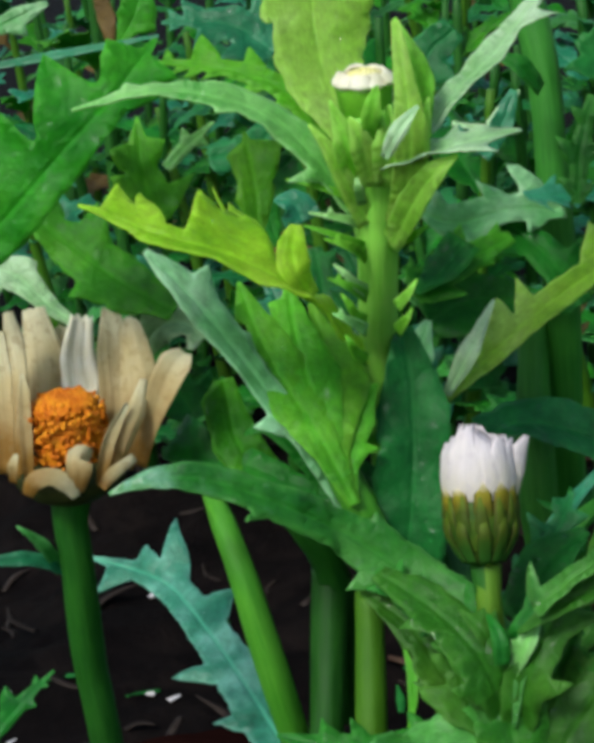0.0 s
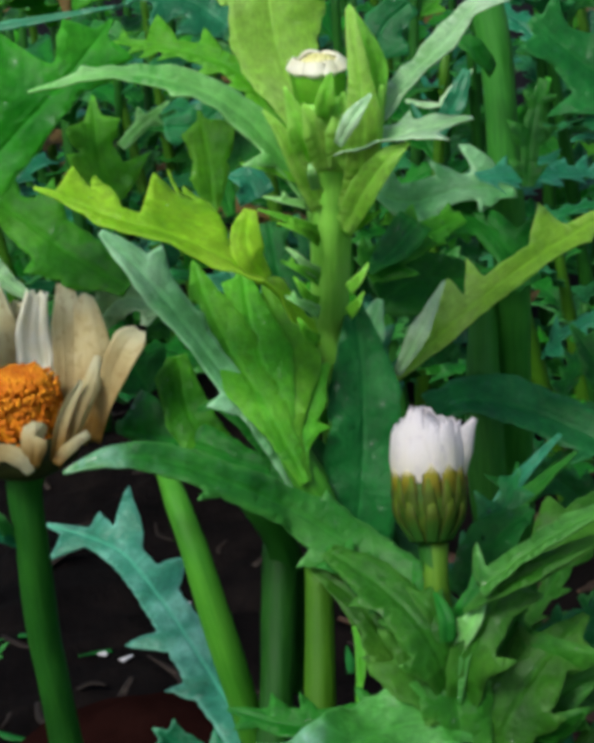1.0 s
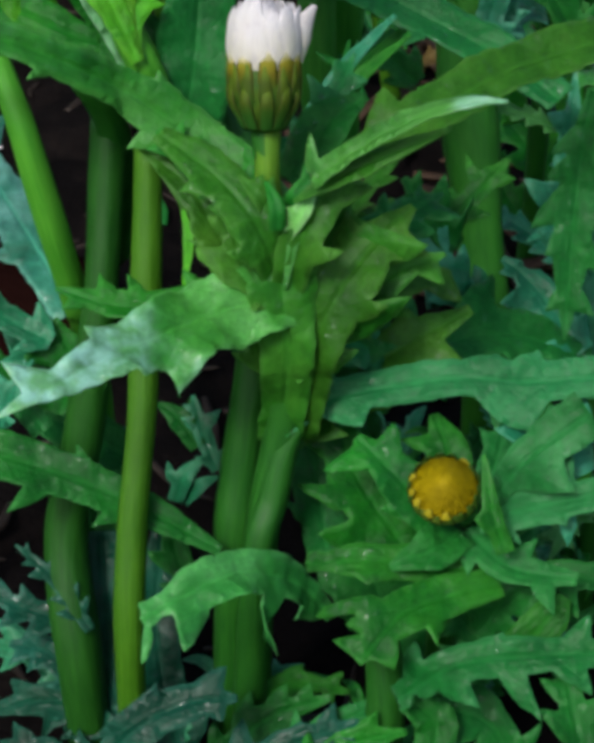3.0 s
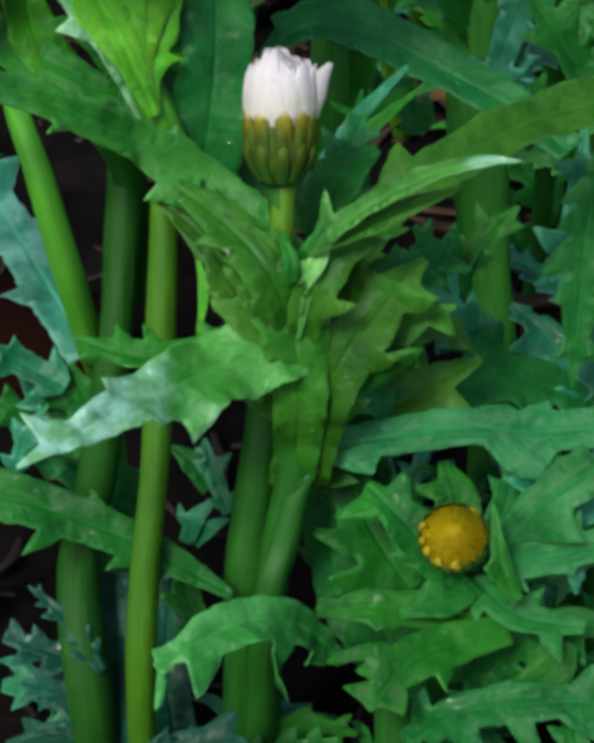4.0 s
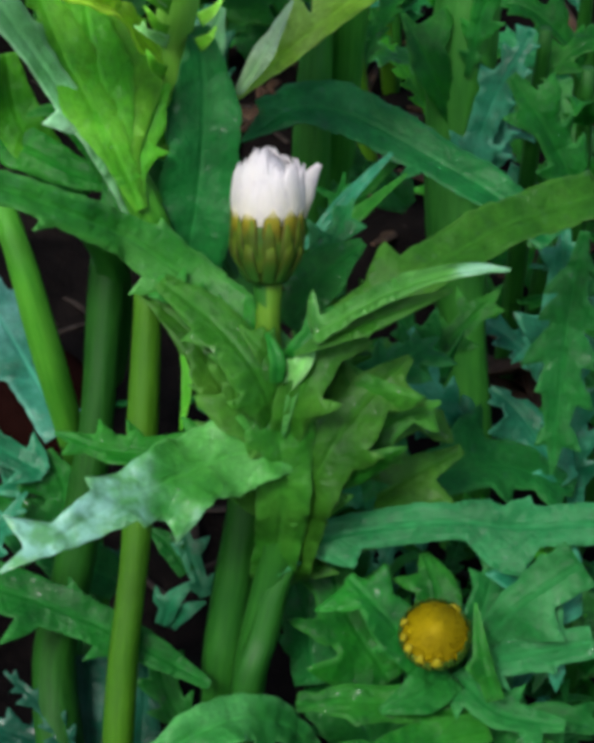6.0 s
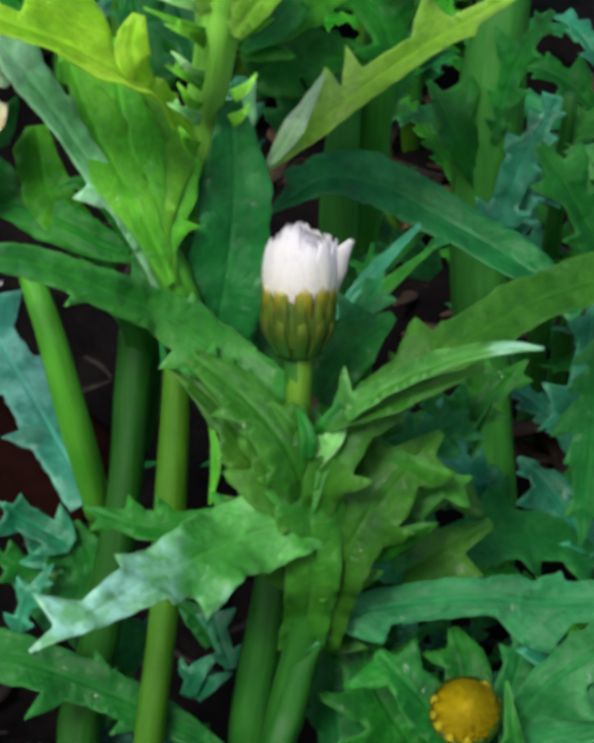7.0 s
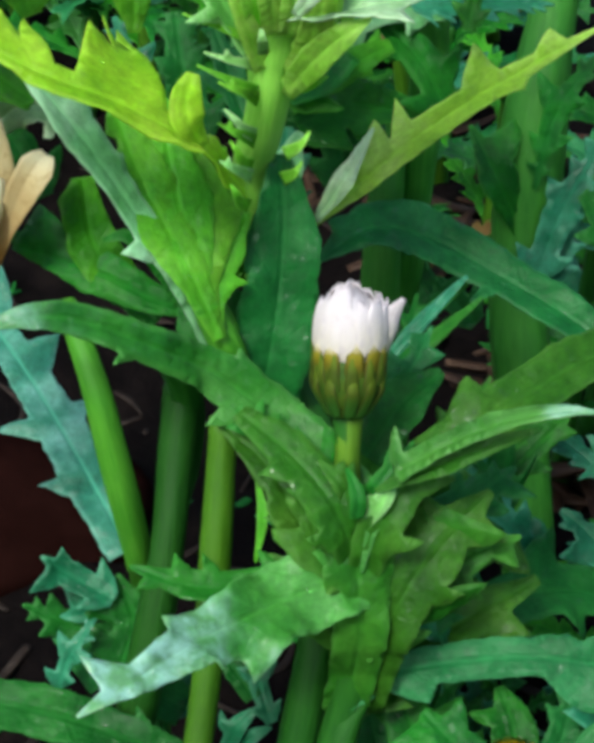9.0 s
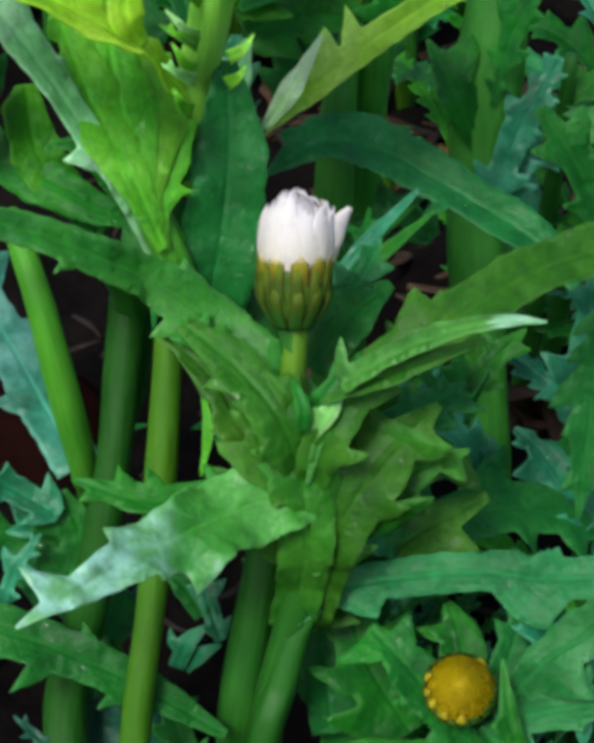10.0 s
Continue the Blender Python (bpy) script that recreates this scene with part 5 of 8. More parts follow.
leaf(FAR, [(11.1, 356.5, 122.5), (15.4, 358.1, 131.1), (25.6, 364.1, 139.7)], [2.0, 2.3, 0.7], [2.0, 2.3, 0.7], [(-1, 3.0, 5.0, 2.5, 4.3), (1, 3.4, 4.7, 2.3, 4.0), (1, 8.8, 6.0, 3.0, 5.1), (-1, 11.8, 4.4, 2.2, 3.8), (1, 14.3, 4.5, 2.2, 3.8), (-1, 16.0, 3.5, 1.8, 3.0), (1, 18.8, 3.4, 1.7, 2.9), (-1, 19.4, 3.3, 1.7, 2.8)], (0.00, -0.61, 0.79), LEAF_DARK, 0.25, 1.0)
leaf(FAR, [(20.1, 356.5, 185.2), (13.4, 360.3, 197.1), (3.8, 365.5, 204.8)], [3.5, 4.3, 2.4], [3.5, 4.3, 2.4], [(1, 4.1, 9.5, 4.7, 8.1), (-1, 9.5, 9.2, 3.2, 5.7), (1, 20.1, 9.7, 3.4, 5.7), (-1, 23.7, 5.9, 3.0, 5.0)], (0.00, -0.61, 0.79), LEAF, 0.25, 1.0)
leaf(FAR, [(10.1, 350.1, 213.5), (22.7, 357.2, 211.3), (42.5, 367.7, 207.7)], [1.6, 2.9, 0.3], [1.6, 2.9, 0.3], [(-1, 2.4, 6.1, 2.1, 3.8), (1, 6.8, 4.6, 2.3, 3.9), (-1, 7.4, 4.7, 2.4, 4.0), (1, 16.2, 3.5, 1.2, 3.8), (-1, 17.1, 5.4, 2.7, 4.6), (1, 22.3, 4.3, 2.1, 3.6), (-1, 25.1, 3.7, 1.9, 3.2), (1, 27.6, 4.2, 2.1, 3.6), (-1, 29.2, 3.1, 1.5, 2.6), (1, 31.1, 3.0, 1.5, 2.5), (-1, 32.6, 2.5, 1.3, 2.2)], (0.00, -0.61, 0.79), LEAF_WET_SHEEN, 0.25, 1.0)
leaf(FAR, [(-2.8, 353.5, 168.5), (-5.2, 360.1, 184.3), (-11.8, 363.3, 195.4)], [3.8, 4.5, 3.1], [3.8, 4.5, 3.1], [(1, 4.0, 8.1, 4.0, 6.9), (-1, 6.2, 10.1, 5.0, 8.6), (-1, 14.5, 10.6, 3.7, 5.7), (1, 18.2, 8.2, 2.9, 3.8), (-1, 23.3, 7.5, 3.7, 6.4)], (0.00, -0.61, 0.79), LEAF_DARK, 0.25, 1.0)
leaf(FAR, [(-14.3, 332.7, 163.2), (-15.6, 338.9, 178.6), (-15.7, 345.3, 187.9)], [2.9, 3.2, 1.4], [2.9, 3.2, 1.4], [(1, 5.6, 7.3, 3.7, 6.2), (-1, 5.9, 6.1, 3.0, 5.2), (-1, 12.3, 5.6, 1.9, 1.9), (1, 18.1, 6.1, 3.1, 5.2), (-1, 19.4, 5.7, 2.8, 4.8), (1, 24.5, 5.5, 2.7, 4.6), (-1, 25.4, 4.1, 1.4, 3.8)], (0.00, -0.61, 0.79), LEAF_WET_SHEEN, 0.25, 1.0)
leaf(FAR, [(18.4, 368.6, 205.4), (6.7, 363.8, 207.8), (-6.2, 357.7, 207.2), (-14.3, 357.8, 211.3)], [2.6, 3.8, 4.6, 0.8], [2.6, 3.8, 4.6, 0.8], [(-1, 7.0, 12.0, 4.2, 6.7), (1, 7.4, 7.1, 3.5, 6.0), (-1, 15.5, 8.2, 2.9, 5.7), (1, 23.9, 10.8, 3.8, 5.7), (-1, 31.8, 6.3, 3.2, 5.4)], (0.12, -0.75, 0.65), LEAF_SHEEN, 0.25, 1.0)
leaf(FAR, [(-15.8, 337.7, 197.4), (-6.4, 344.2, 201.0), (6.3, 351.2, 204.4)], [3.1, 4.3, 1.6], [3.1, 4.3, 1.6], [(1, 2.5, 7.2, 2.5, 3.8), (-1, 4.6, 8.6, 4.3, 7.3), (1, 14.1, 7.5, 3.7, 6.4), (-1, 18.6, 4.1, 1.4, 3.8), (1, 23.7, 4.5, 2.3, 3.8)], (0.12, -0.75, 0.65), LEAF_FRESH, 0.25, 1.0)
leaf(FAR, [(-13.8, 342.8, 189.1), (-3.2, 349.2, 191.6), (11.3, 354.0, 187.7)], [4.3, 5.7, 3.3], [4.3, 5.7, 3.3], [(-1, 4.7, 12.4, 6.2, 10.5), (1, 5.2, 12.3, 6.1, 10.4), (-1, 16.2, 10.5, 5.2, 8.9)], (0.12, -0.75, 0.65), LEAF, 0.25, 1.0)
leaf(FAR, [(0.8, 381.0, 216.8), (5.9, 380.5, 224.2), (9.3, 383.4, 231.2)], [2.1, 2.7, 1.1], [2.1, 2.7, 1.1], [(1, -0.6, 9.9, 3.5, 3.8)], (0.12, -0.75, 0.65), LEAF_WET_SHEEN, 0.25, 1.0)
leaf(FAR, [(-47.2, 394.1, 244.7), (-57.9, 395.0, 252.7), (-73.7, 393.3, 255.2)], [4.4, 4.6, 0.3], [4.4, 4.6, 0.3], [(1, 5.6, 10.9, 5.5, 9.3), (-1, 6.0, 10.2, 5.1, 8.7), (1, 16.8, 9.6, 4.8, 8.2), (-1, 21.6, 6.2, 3.1, 5.3), (1, 26.1, 3.1, 1.5, 2.6), (-1, 26.4, 3.3, 1.6, 2.8)], (0.12, -0.75, 0.65), LEAF_WET_SHEEN, 0.25, 1.0)
leaf(FAR, [(21.0, 337.8, 213.7), (22.4, 341.4, 224.0), (25.8, 345.7, 235.0)], [1.4, 2.2, 1.0], [1.4, 2.2, 1.0], [(-1, 2.9, 4.0, 2.0, 3.4), (1, 3.5, 4.4, 2.2, 3.8), (1, 10.4, 5.8, 2.9, 4.9), (-1, 11.0, 5.5, 2.8, 4.7), (1, 18.3, 3.8, 1.9, 3.2), (-1, 18.6, 3.7, 1.8, 3.1)], (0.12, -0.75, 0.65), LEAF, 0.25, 1.0)
leaf(FAR, [(15.2, 362.6, 234.2), (11.5, 360.3, 240.2), (5.6, 360.6, 243.9)], [1.8, 2.4, 0.5], [1.8, 2.4, 0.5], [], (0.12, -0.75, 0.65), LEAF, 0.25, 1.0)
leaf(FAR, [(45.3, 377.3, 223.1), (36.1, 379.1, 231.3), (24.8, 381.5, 241.9)], [6.9, 7.7, 1.7], [6.9, 7.7, 1.7], [(1, 3.6, 15.5, 7.7, 13.2), (-1, 4.8, 14.2, 7.1, 12.1), (1, 21.3, 9.4, 4.7, 8.0), (-1, 23.6, 7.7, 3.9, 6.5)], (0.10, -0.73, 0.67), LEAF_DARK, 0.25, 1.0)
leaf(FAR, [(-41.3, 364.1, 209.1), (-43.1, 365.3, 213.5), (-47.4, 365.1, 215.1)], [4.5, 4.2, 0.6], [4.5, 4.2, 0.6], [], (0.12, -0.75, 0.65), LEAF_WET_SHEEN, 0.25, 1.0)

# Low plant at the edge
leaf(EDGE, [(72.4, 313.6, 68.3), (69.1, 322.8, 92.3), (65.7, 332.2, 116.4), (66.2, 341.0, 139.7)], [1.6, 4.7, 4.6, 0.3], [1.6, 4.7, 4.6, 0.3], [(-1, 11.3, 7.9, 3.9, 6.7), (-1, 18.7, 7.5, 3.8, 6.4), (1, 23.8, 7.9, 2.7, 5.7), (-1, 28.1, 10.7, 5.4, 9.1), (1, 36.7, 9.1, 4.5, 7.7), (-1, 39.6, 9.8, 4.9, 8.3), (1, 47.1, 11.6, 5.8, 9.8), (-1, 51.8, 9.2, 4.6, 7.9), (-1, 61.2, 7.4, 3.7, 6.3), (1, 65.2, 6.5, 2.3, 5.7), (-1, 67.4, 3.9, 1.9, 3.3)], (0.02, -0.58, 0.81), LEAF_WET_SHEEN, 0.25, 1.0)
stem(EDGE, [(68.0, 343.8, 119.9), (69.7, 332.9, 93.7), (71.5, 324.8, 71.4), (73.1, 317.4, -4.0)], [3.9, 4.1, 4.3, 4.5], STEM)
leaf(EDGE, [(68.8, 313.3, 79.8), (57.9, 322.8, 92.6), (50.2, 326.8, 98.1)], [3.3, 4.1, 0.8], [3.3, 4.1, 0.8], [(1, 3.7, 6.5, 3.2, 5.5), (-1, 4.7, 6.8, 3.4, 5.8), (-1, 12.7, 8.9, 4.4, 7.6), (1, 18.3, 10.1, 5.0, 8.6), (-1, 23.3, 1.7, 0.6, 3.8), (1, 26.3, 3.8, 1.9, 3.2)], (0.02, -0.58, 0.81), LEAF_WET_SHEEN, 0.25, 1.0)
leaf(EDGE, [(62.8, 258.4, 95.9), (52.7, 258.4, 96.1), (45.5, 252.1, 94.0)], [4.2, 3.8, 0.7], [4.2, 3.8, 0.7], [(-1, -0.7, 10.9, 3.8, 5.7), (1, 4.0, 9.5, 4.7, 8.0), (-1, 10.6, 9.2, 4.6, 7.8), (1, 13.6, 18.4, 7.2, 5.7)], (0.02, -0.58, 0.81), LEAF_WET_SHEEN, 0.25, 1.0)
leaf(EDGE, [(38.5, 322.1, 104.0), (31.7, 321.2, 114.9), (26.3, 322.7, 122.9)], [3.3, 3.6, 0.8], [3.3, 3.6, 0.8], [(1, -1.3, 3.8, 1.3, 4.8), (-1, 3.6, 10.9, 3.8, 3.8), (1, 11.4, 8.0, 4.0, 6.8), (-1, 12.1, 9.0, 4.5, 7.6), (1, 17.6, 4.7, 2.3, 4.0), (-1, 19.6, 4.2, 2.1, 3.6)], (0.02, -0.58, 0.81), LEAF_DARK, 0.25, 1.0)

# Small leaves on the tall plant
leaf(TALL, [(-17.6, 294.1, 233.0), (-15.3, 286.8, 246.4), (-13.9, 288.7, 251.2)], [0.3, 2.0, 0.2], [0.3, 2.0, 0.2], [], (0.12, -0.75, 0.65), LEAF_YOUNG, 0.25, 1.0)

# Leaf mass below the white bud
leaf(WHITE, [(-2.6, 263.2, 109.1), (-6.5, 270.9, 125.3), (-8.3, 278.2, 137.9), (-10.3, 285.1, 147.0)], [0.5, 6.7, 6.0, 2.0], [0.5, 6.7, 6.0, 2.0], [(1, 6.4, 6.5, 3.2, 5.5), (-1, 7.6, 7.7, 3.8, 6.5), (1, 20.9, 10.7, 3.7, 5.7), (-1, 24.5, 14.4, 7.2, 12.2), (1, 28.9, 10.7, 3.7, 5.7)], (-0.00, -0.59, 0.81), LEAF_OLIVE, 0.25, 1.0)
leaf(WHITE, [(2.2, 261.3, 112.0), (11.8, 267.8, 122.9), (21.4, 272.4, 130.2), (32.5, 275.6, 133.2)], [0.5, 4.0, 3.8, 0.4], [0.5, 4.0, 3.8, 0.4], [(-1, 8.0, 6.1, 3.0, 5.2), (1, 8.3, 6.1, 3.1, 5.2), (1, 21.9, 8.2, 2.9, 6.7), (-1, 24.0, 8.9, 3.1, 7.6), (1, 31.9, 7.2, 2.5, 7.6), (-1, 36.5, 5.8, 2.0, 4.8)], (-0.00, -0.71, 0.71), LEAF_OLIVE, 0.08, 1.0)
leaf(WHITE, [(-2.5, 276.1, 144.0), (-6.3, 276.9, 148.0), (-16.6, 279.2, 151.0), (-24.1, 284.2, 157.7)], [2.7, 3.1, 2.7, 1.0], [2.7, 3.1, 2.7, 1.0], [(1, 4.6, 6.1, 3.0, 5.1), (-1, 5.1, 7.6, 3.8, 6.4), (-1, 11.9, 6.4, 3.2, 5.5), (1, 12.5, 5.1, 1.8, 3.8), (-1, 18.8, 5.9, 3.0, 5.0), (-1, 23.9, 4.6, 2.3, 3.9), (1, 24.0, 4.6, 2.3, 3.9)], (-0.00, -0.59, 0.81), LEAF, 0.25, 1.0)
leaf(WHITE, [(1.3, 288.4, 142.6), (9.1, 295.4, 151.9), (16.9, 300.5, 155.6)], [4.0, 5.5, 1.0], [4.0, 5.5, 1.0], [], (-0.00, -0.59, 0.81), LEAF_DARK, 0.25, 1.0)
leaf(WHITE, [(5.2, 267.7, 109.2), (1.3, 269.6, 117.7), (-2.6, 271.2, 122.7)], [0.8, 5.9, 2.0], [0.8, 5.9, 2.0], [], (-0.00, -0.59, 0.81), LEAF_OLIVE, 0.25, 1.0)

# Leaves in the shade between the stems
leaf(LOW, [(24.2, 260.7, 67.5), (14.8, 269.5, 79.1), (9.8, 281.5, 89.2)], [5.1, 6.9, 2.2], [5.1, 6.9, 2.2], [(1, 5.4, 14.2, 7.1, 12.1), (-1, 6.4, 14.3, 7.1, 12.1), (1, 16.3, 12.9, 4.5, 5.7), (-1, 21.0, 12.8, 4.5, 5.7), (1, 26.6, 9.9, 3.5, 5.7)], (-0.00, -0.59, 0.81), LEAF, 0.25, 1.0)
leaf(LOW, [(7.7, 265.1, 61.5), (5.6, 275.3, 75.1), (1.4, 284.2, 86.9)], [4.4, 5.9, 1.5], [4.4, 5.9, 1.5], [(-1, 6.7, 12.3, 6.2, 10.5), (1, 9.8, 8.2, 2.9, 4.8), (1, 25.8, 5.9, 2.1, 4.8)], (-0.00, -0.59, 0.81), LEAF_DARK, 0.25, 1.0)
leaf(LOW, [(41.2, 250.7, 77.8), (50.2, 264.9, 84.9), (56.9, 273.7, 90.6)], [3.4, 5.6, 2.1], [3.4, 5.6, 2.1], [(1, 3.8, 9.2, 4.6, 7.8), (-1, 4.2, 7.4, 3.7, 6.3), (-1, 21.7, 11.3, 4.0, 5.7), (1, 26.4, 7.8, 3.9, 6.7)], (-0.00, -0.59, 0.81), LEAF, 0.25, 1.0)
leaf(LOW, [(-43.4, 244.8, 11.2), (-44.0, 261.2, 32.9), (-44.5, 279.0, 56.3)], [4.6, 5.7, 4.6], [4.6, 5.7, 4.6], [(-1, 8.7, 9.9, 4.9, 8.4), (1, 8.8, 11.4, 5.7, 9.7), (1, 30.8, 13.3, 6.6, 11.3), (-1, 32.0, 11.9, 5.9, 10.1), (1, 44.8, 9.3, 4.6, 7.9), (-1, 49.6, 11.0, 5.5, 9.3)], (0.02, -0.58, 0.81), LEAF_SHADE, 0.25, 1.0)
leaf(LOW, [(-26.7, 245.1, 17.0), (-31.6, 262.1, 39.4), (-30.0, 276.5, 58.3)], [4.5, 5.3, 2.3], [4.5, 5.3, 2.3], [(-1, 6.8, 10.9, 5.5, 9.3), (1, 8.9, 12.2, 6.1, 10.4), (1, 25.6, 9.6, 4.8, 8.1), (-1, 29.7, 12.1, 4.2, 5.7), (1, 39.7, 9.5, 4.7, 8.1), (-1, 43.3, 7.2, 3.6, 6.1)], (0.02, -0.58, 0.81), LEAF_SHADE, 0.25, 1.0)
leaf(LOW, [(39.3, 242.4, 58.0), (46.1, 245.3, 67.4), (57.6, 245.2, 72.7), (67.3, 244.0, 70.9)], [2.8, 3.8, 3.5, 1.4], [2.8, 3.8, 3.5, 1.4], [(1, 4.4, 6.3, 3.2, 5.4), (-1, 5.3, 7.0, 3.5, 5.9), (1, 10.4, 8.2, 2.9, 3.8), (-1, 13.2, 8.7, 4.4, 7.4), (1, 17.3, 7.1, 2.5, 5.7), (-1, 23.2, 9.3, 4.6, 7.9), (1, 30.4, 5.4, 2.7, 4.6)], (0.02, -0.58, 0.81), LEAF_DARK, 0.25, 1.0)
leaf(LOW, [(46.1, 233.1, 63.2), (52.8, 236.0, 69.6), (55.8, 238.9, 73.4)], [3.8, 4.3, 1.9], [3.8, 4.3, 1.9], [], (0.02, -0.58, 0.81), LEAF, 0.25, 1.0)
leaf(LOW, [(38.2, 236.3, 50.1), (38.4, 243.6, 59.6), (31.5, 247.8, 65.4)], [3.5, 4.2, 1.4], [3.5, 4.2, 1.4], [(1, 4.8, 8.3, 4.1, 7.0), (-1, 7.5, 8.8, 3.1, 4.8), (1, 14.0, 7.4, 3.7, 6.3), (-1, 18.4, 6.4, 3.2, 5.4)], (0.02, -0.58, 0.81), LEAF_DARK, 0.25, 1.0)
leaf(LOW, [(45.8, 226.2, 36.5), (41.0, 231.5, 43.6), (28.1, 233.8, 47.2)], [4.2, 4.2, 1.4], [4.2, 4.2, 1.4], [(-1, 2.3, 9.0, 3.2, 4.8), (1, 4.6, 9.9, 4.9, 8.4), (-1, 13.3, 9.1, 4.6, 7.8), (1, 13.6, 8.0, 4.0, 6.8)], (0.02, -0.58, 0.81), LEAF_DARK, 0.25, 1.0)
leaf(LOW, [(59.9, 210.4, 50.4), (56.9, 217.2, 59.4), (55.7, 225.3, 64.3)], [3.3, 3.3, 2.0], [3.3, 3.3, 2.0], [(-1, 3.7, 7.0, 3.5, 5.9), (1, 4.1, 6.3, 3.2, 5.4), (1, 11.5, 7.0, 3.5, 6.0), (-1, 12.4, 8.0, 4.0, 6.8), (1, 18.4, 5.9, 2.9, 5.0)], (0.02, -0.58, 0.81), LEAF_DARK, 0.25, 1.0)
leaf(LOW, [(23.9, 230.8, 52.1), (29.7, 227.8, 48.0), (28.6, 222.6, 41.2)], [3.0, 4.9, 3.9], [3.0, 4.9, 3.9], [], (0.02, -0.58, 0.81), LEAF_DARK, 0.25, 1.0)
leaf(LOW, [(-18.9, 230.9, 27.4), (-6.4, 238.5, 36.8), (8.1, 241.6, 40.5)], [2.9, 3.6, 0.7], [2.9, 3.6, 0.7], [(1, 6.1, 7.1, 3.5, 6.0), (-1, 6.4, 8.0, 4.0, 6.8), (1, 14.3, 7.3, 3.6, 6.2), (-1, 19.8, 7.8, 3.9, 6.7), (1, 21.6, 5.6, 2.8, 4.8), (1, 27.4, 4.5, 2.2, 3.8)], (0.02, -0.58, 0.81), LEAF_DARK, 0.25, 1.0)
leaf(LOW, [(2.0, 220.5, 39.4), (11.9, 224.8, 44.6), (23.8, 226.6, 46.6)], [2.7, 3.4, 0.7], [2.7, 3.4, 0.7], [(1, 3.2, 6.8, 3.4, 5.8), (-1, 5.1, 8.0, 4.0, 6.8), (1, 16.5, 5.2, 2.6, 4.4), (-1, 18.1, 5.2, 2.6, 4.4)], (0.02, -0.58, 0.81), LEAF, 0.25, 1.0)
leaf(LOW, [(-10.8, 245.1, 34.0), (-0.3, 250.8, 35.3), (12.3, 249.6, 33.3)], [2.2, 2.9, 0.6], [2.2, 2.9, 0.6], [(1, 4.3, 6.7, 3.4, 5.7), (-1, 4.5, 6.0, 3.0, 5.1), (-1, 11.0, 5.7, 2.9, 4.9), (1, 12.6, 4.1, 1.4, 3.8), (-1, 20.4, 3.6, 1.8, 3.1), (1, 20.7, 4.0, 2.0, 3.4)], (0.02, -0.58, 0.81), LEAF, 0.25, 1.0)
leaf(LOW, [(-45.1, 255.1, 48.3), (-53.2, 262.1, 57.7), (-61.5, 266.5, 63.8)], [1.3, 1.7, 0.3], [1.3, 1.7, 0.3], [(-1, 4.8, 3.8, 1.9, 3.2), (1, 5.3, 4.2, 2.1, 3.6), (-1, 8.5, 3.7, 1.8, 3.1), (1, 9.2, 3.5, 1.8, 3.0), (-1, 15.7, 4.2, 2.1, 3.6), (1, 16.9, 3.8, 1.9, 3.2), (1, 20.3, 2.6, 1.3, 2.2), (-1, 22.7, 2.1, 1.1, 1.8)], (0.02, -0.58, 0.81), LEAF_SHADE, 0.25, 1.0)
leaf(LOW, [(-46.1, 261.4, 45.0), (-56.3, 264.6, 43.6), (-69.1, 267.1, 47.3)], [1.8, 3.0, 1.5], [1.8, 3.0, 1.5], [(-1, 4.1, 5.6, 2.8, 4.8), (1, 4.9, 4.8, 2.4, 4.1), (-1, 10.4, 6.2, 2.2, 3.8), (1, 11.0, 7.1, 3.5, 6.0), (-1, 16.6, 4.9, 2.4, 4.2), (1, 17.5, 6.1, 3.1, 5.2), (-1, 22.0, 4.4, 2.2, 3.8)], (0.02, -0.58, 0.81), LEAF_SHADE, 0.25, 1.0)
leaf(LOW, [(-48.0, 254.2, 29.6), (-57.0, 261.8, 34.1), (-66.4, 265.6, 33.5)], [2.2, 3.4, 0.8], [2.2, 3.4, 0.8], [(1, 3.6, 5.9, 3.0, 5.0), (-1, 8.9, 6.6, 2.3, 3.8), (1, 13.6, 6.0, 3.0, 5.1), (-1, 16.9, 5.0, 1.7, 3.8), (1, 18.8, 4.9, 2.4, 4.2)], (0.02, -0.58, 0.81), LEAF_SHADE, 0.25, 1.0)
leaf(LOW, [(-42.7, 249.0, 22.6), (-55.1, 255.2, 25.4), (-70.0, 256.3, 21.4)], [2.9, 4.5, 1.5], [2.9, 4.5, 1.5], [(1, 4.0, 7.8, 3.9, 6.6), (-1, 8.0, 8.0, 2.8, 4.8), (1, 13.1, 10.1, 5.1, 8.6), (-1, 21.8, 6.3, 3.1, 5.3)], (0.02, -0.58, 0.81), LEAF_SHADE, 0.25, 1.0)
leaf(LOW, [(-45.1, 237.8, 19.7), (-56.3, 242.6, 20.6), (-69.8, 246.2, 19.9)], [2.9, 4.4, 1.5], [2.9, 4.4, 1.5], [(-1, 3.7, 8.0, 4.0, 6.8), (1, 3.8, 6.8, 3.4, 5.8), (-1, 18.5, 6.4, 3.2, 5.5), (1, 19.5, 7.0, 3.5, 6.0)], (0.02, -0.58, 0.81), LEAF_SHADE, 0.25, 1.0)
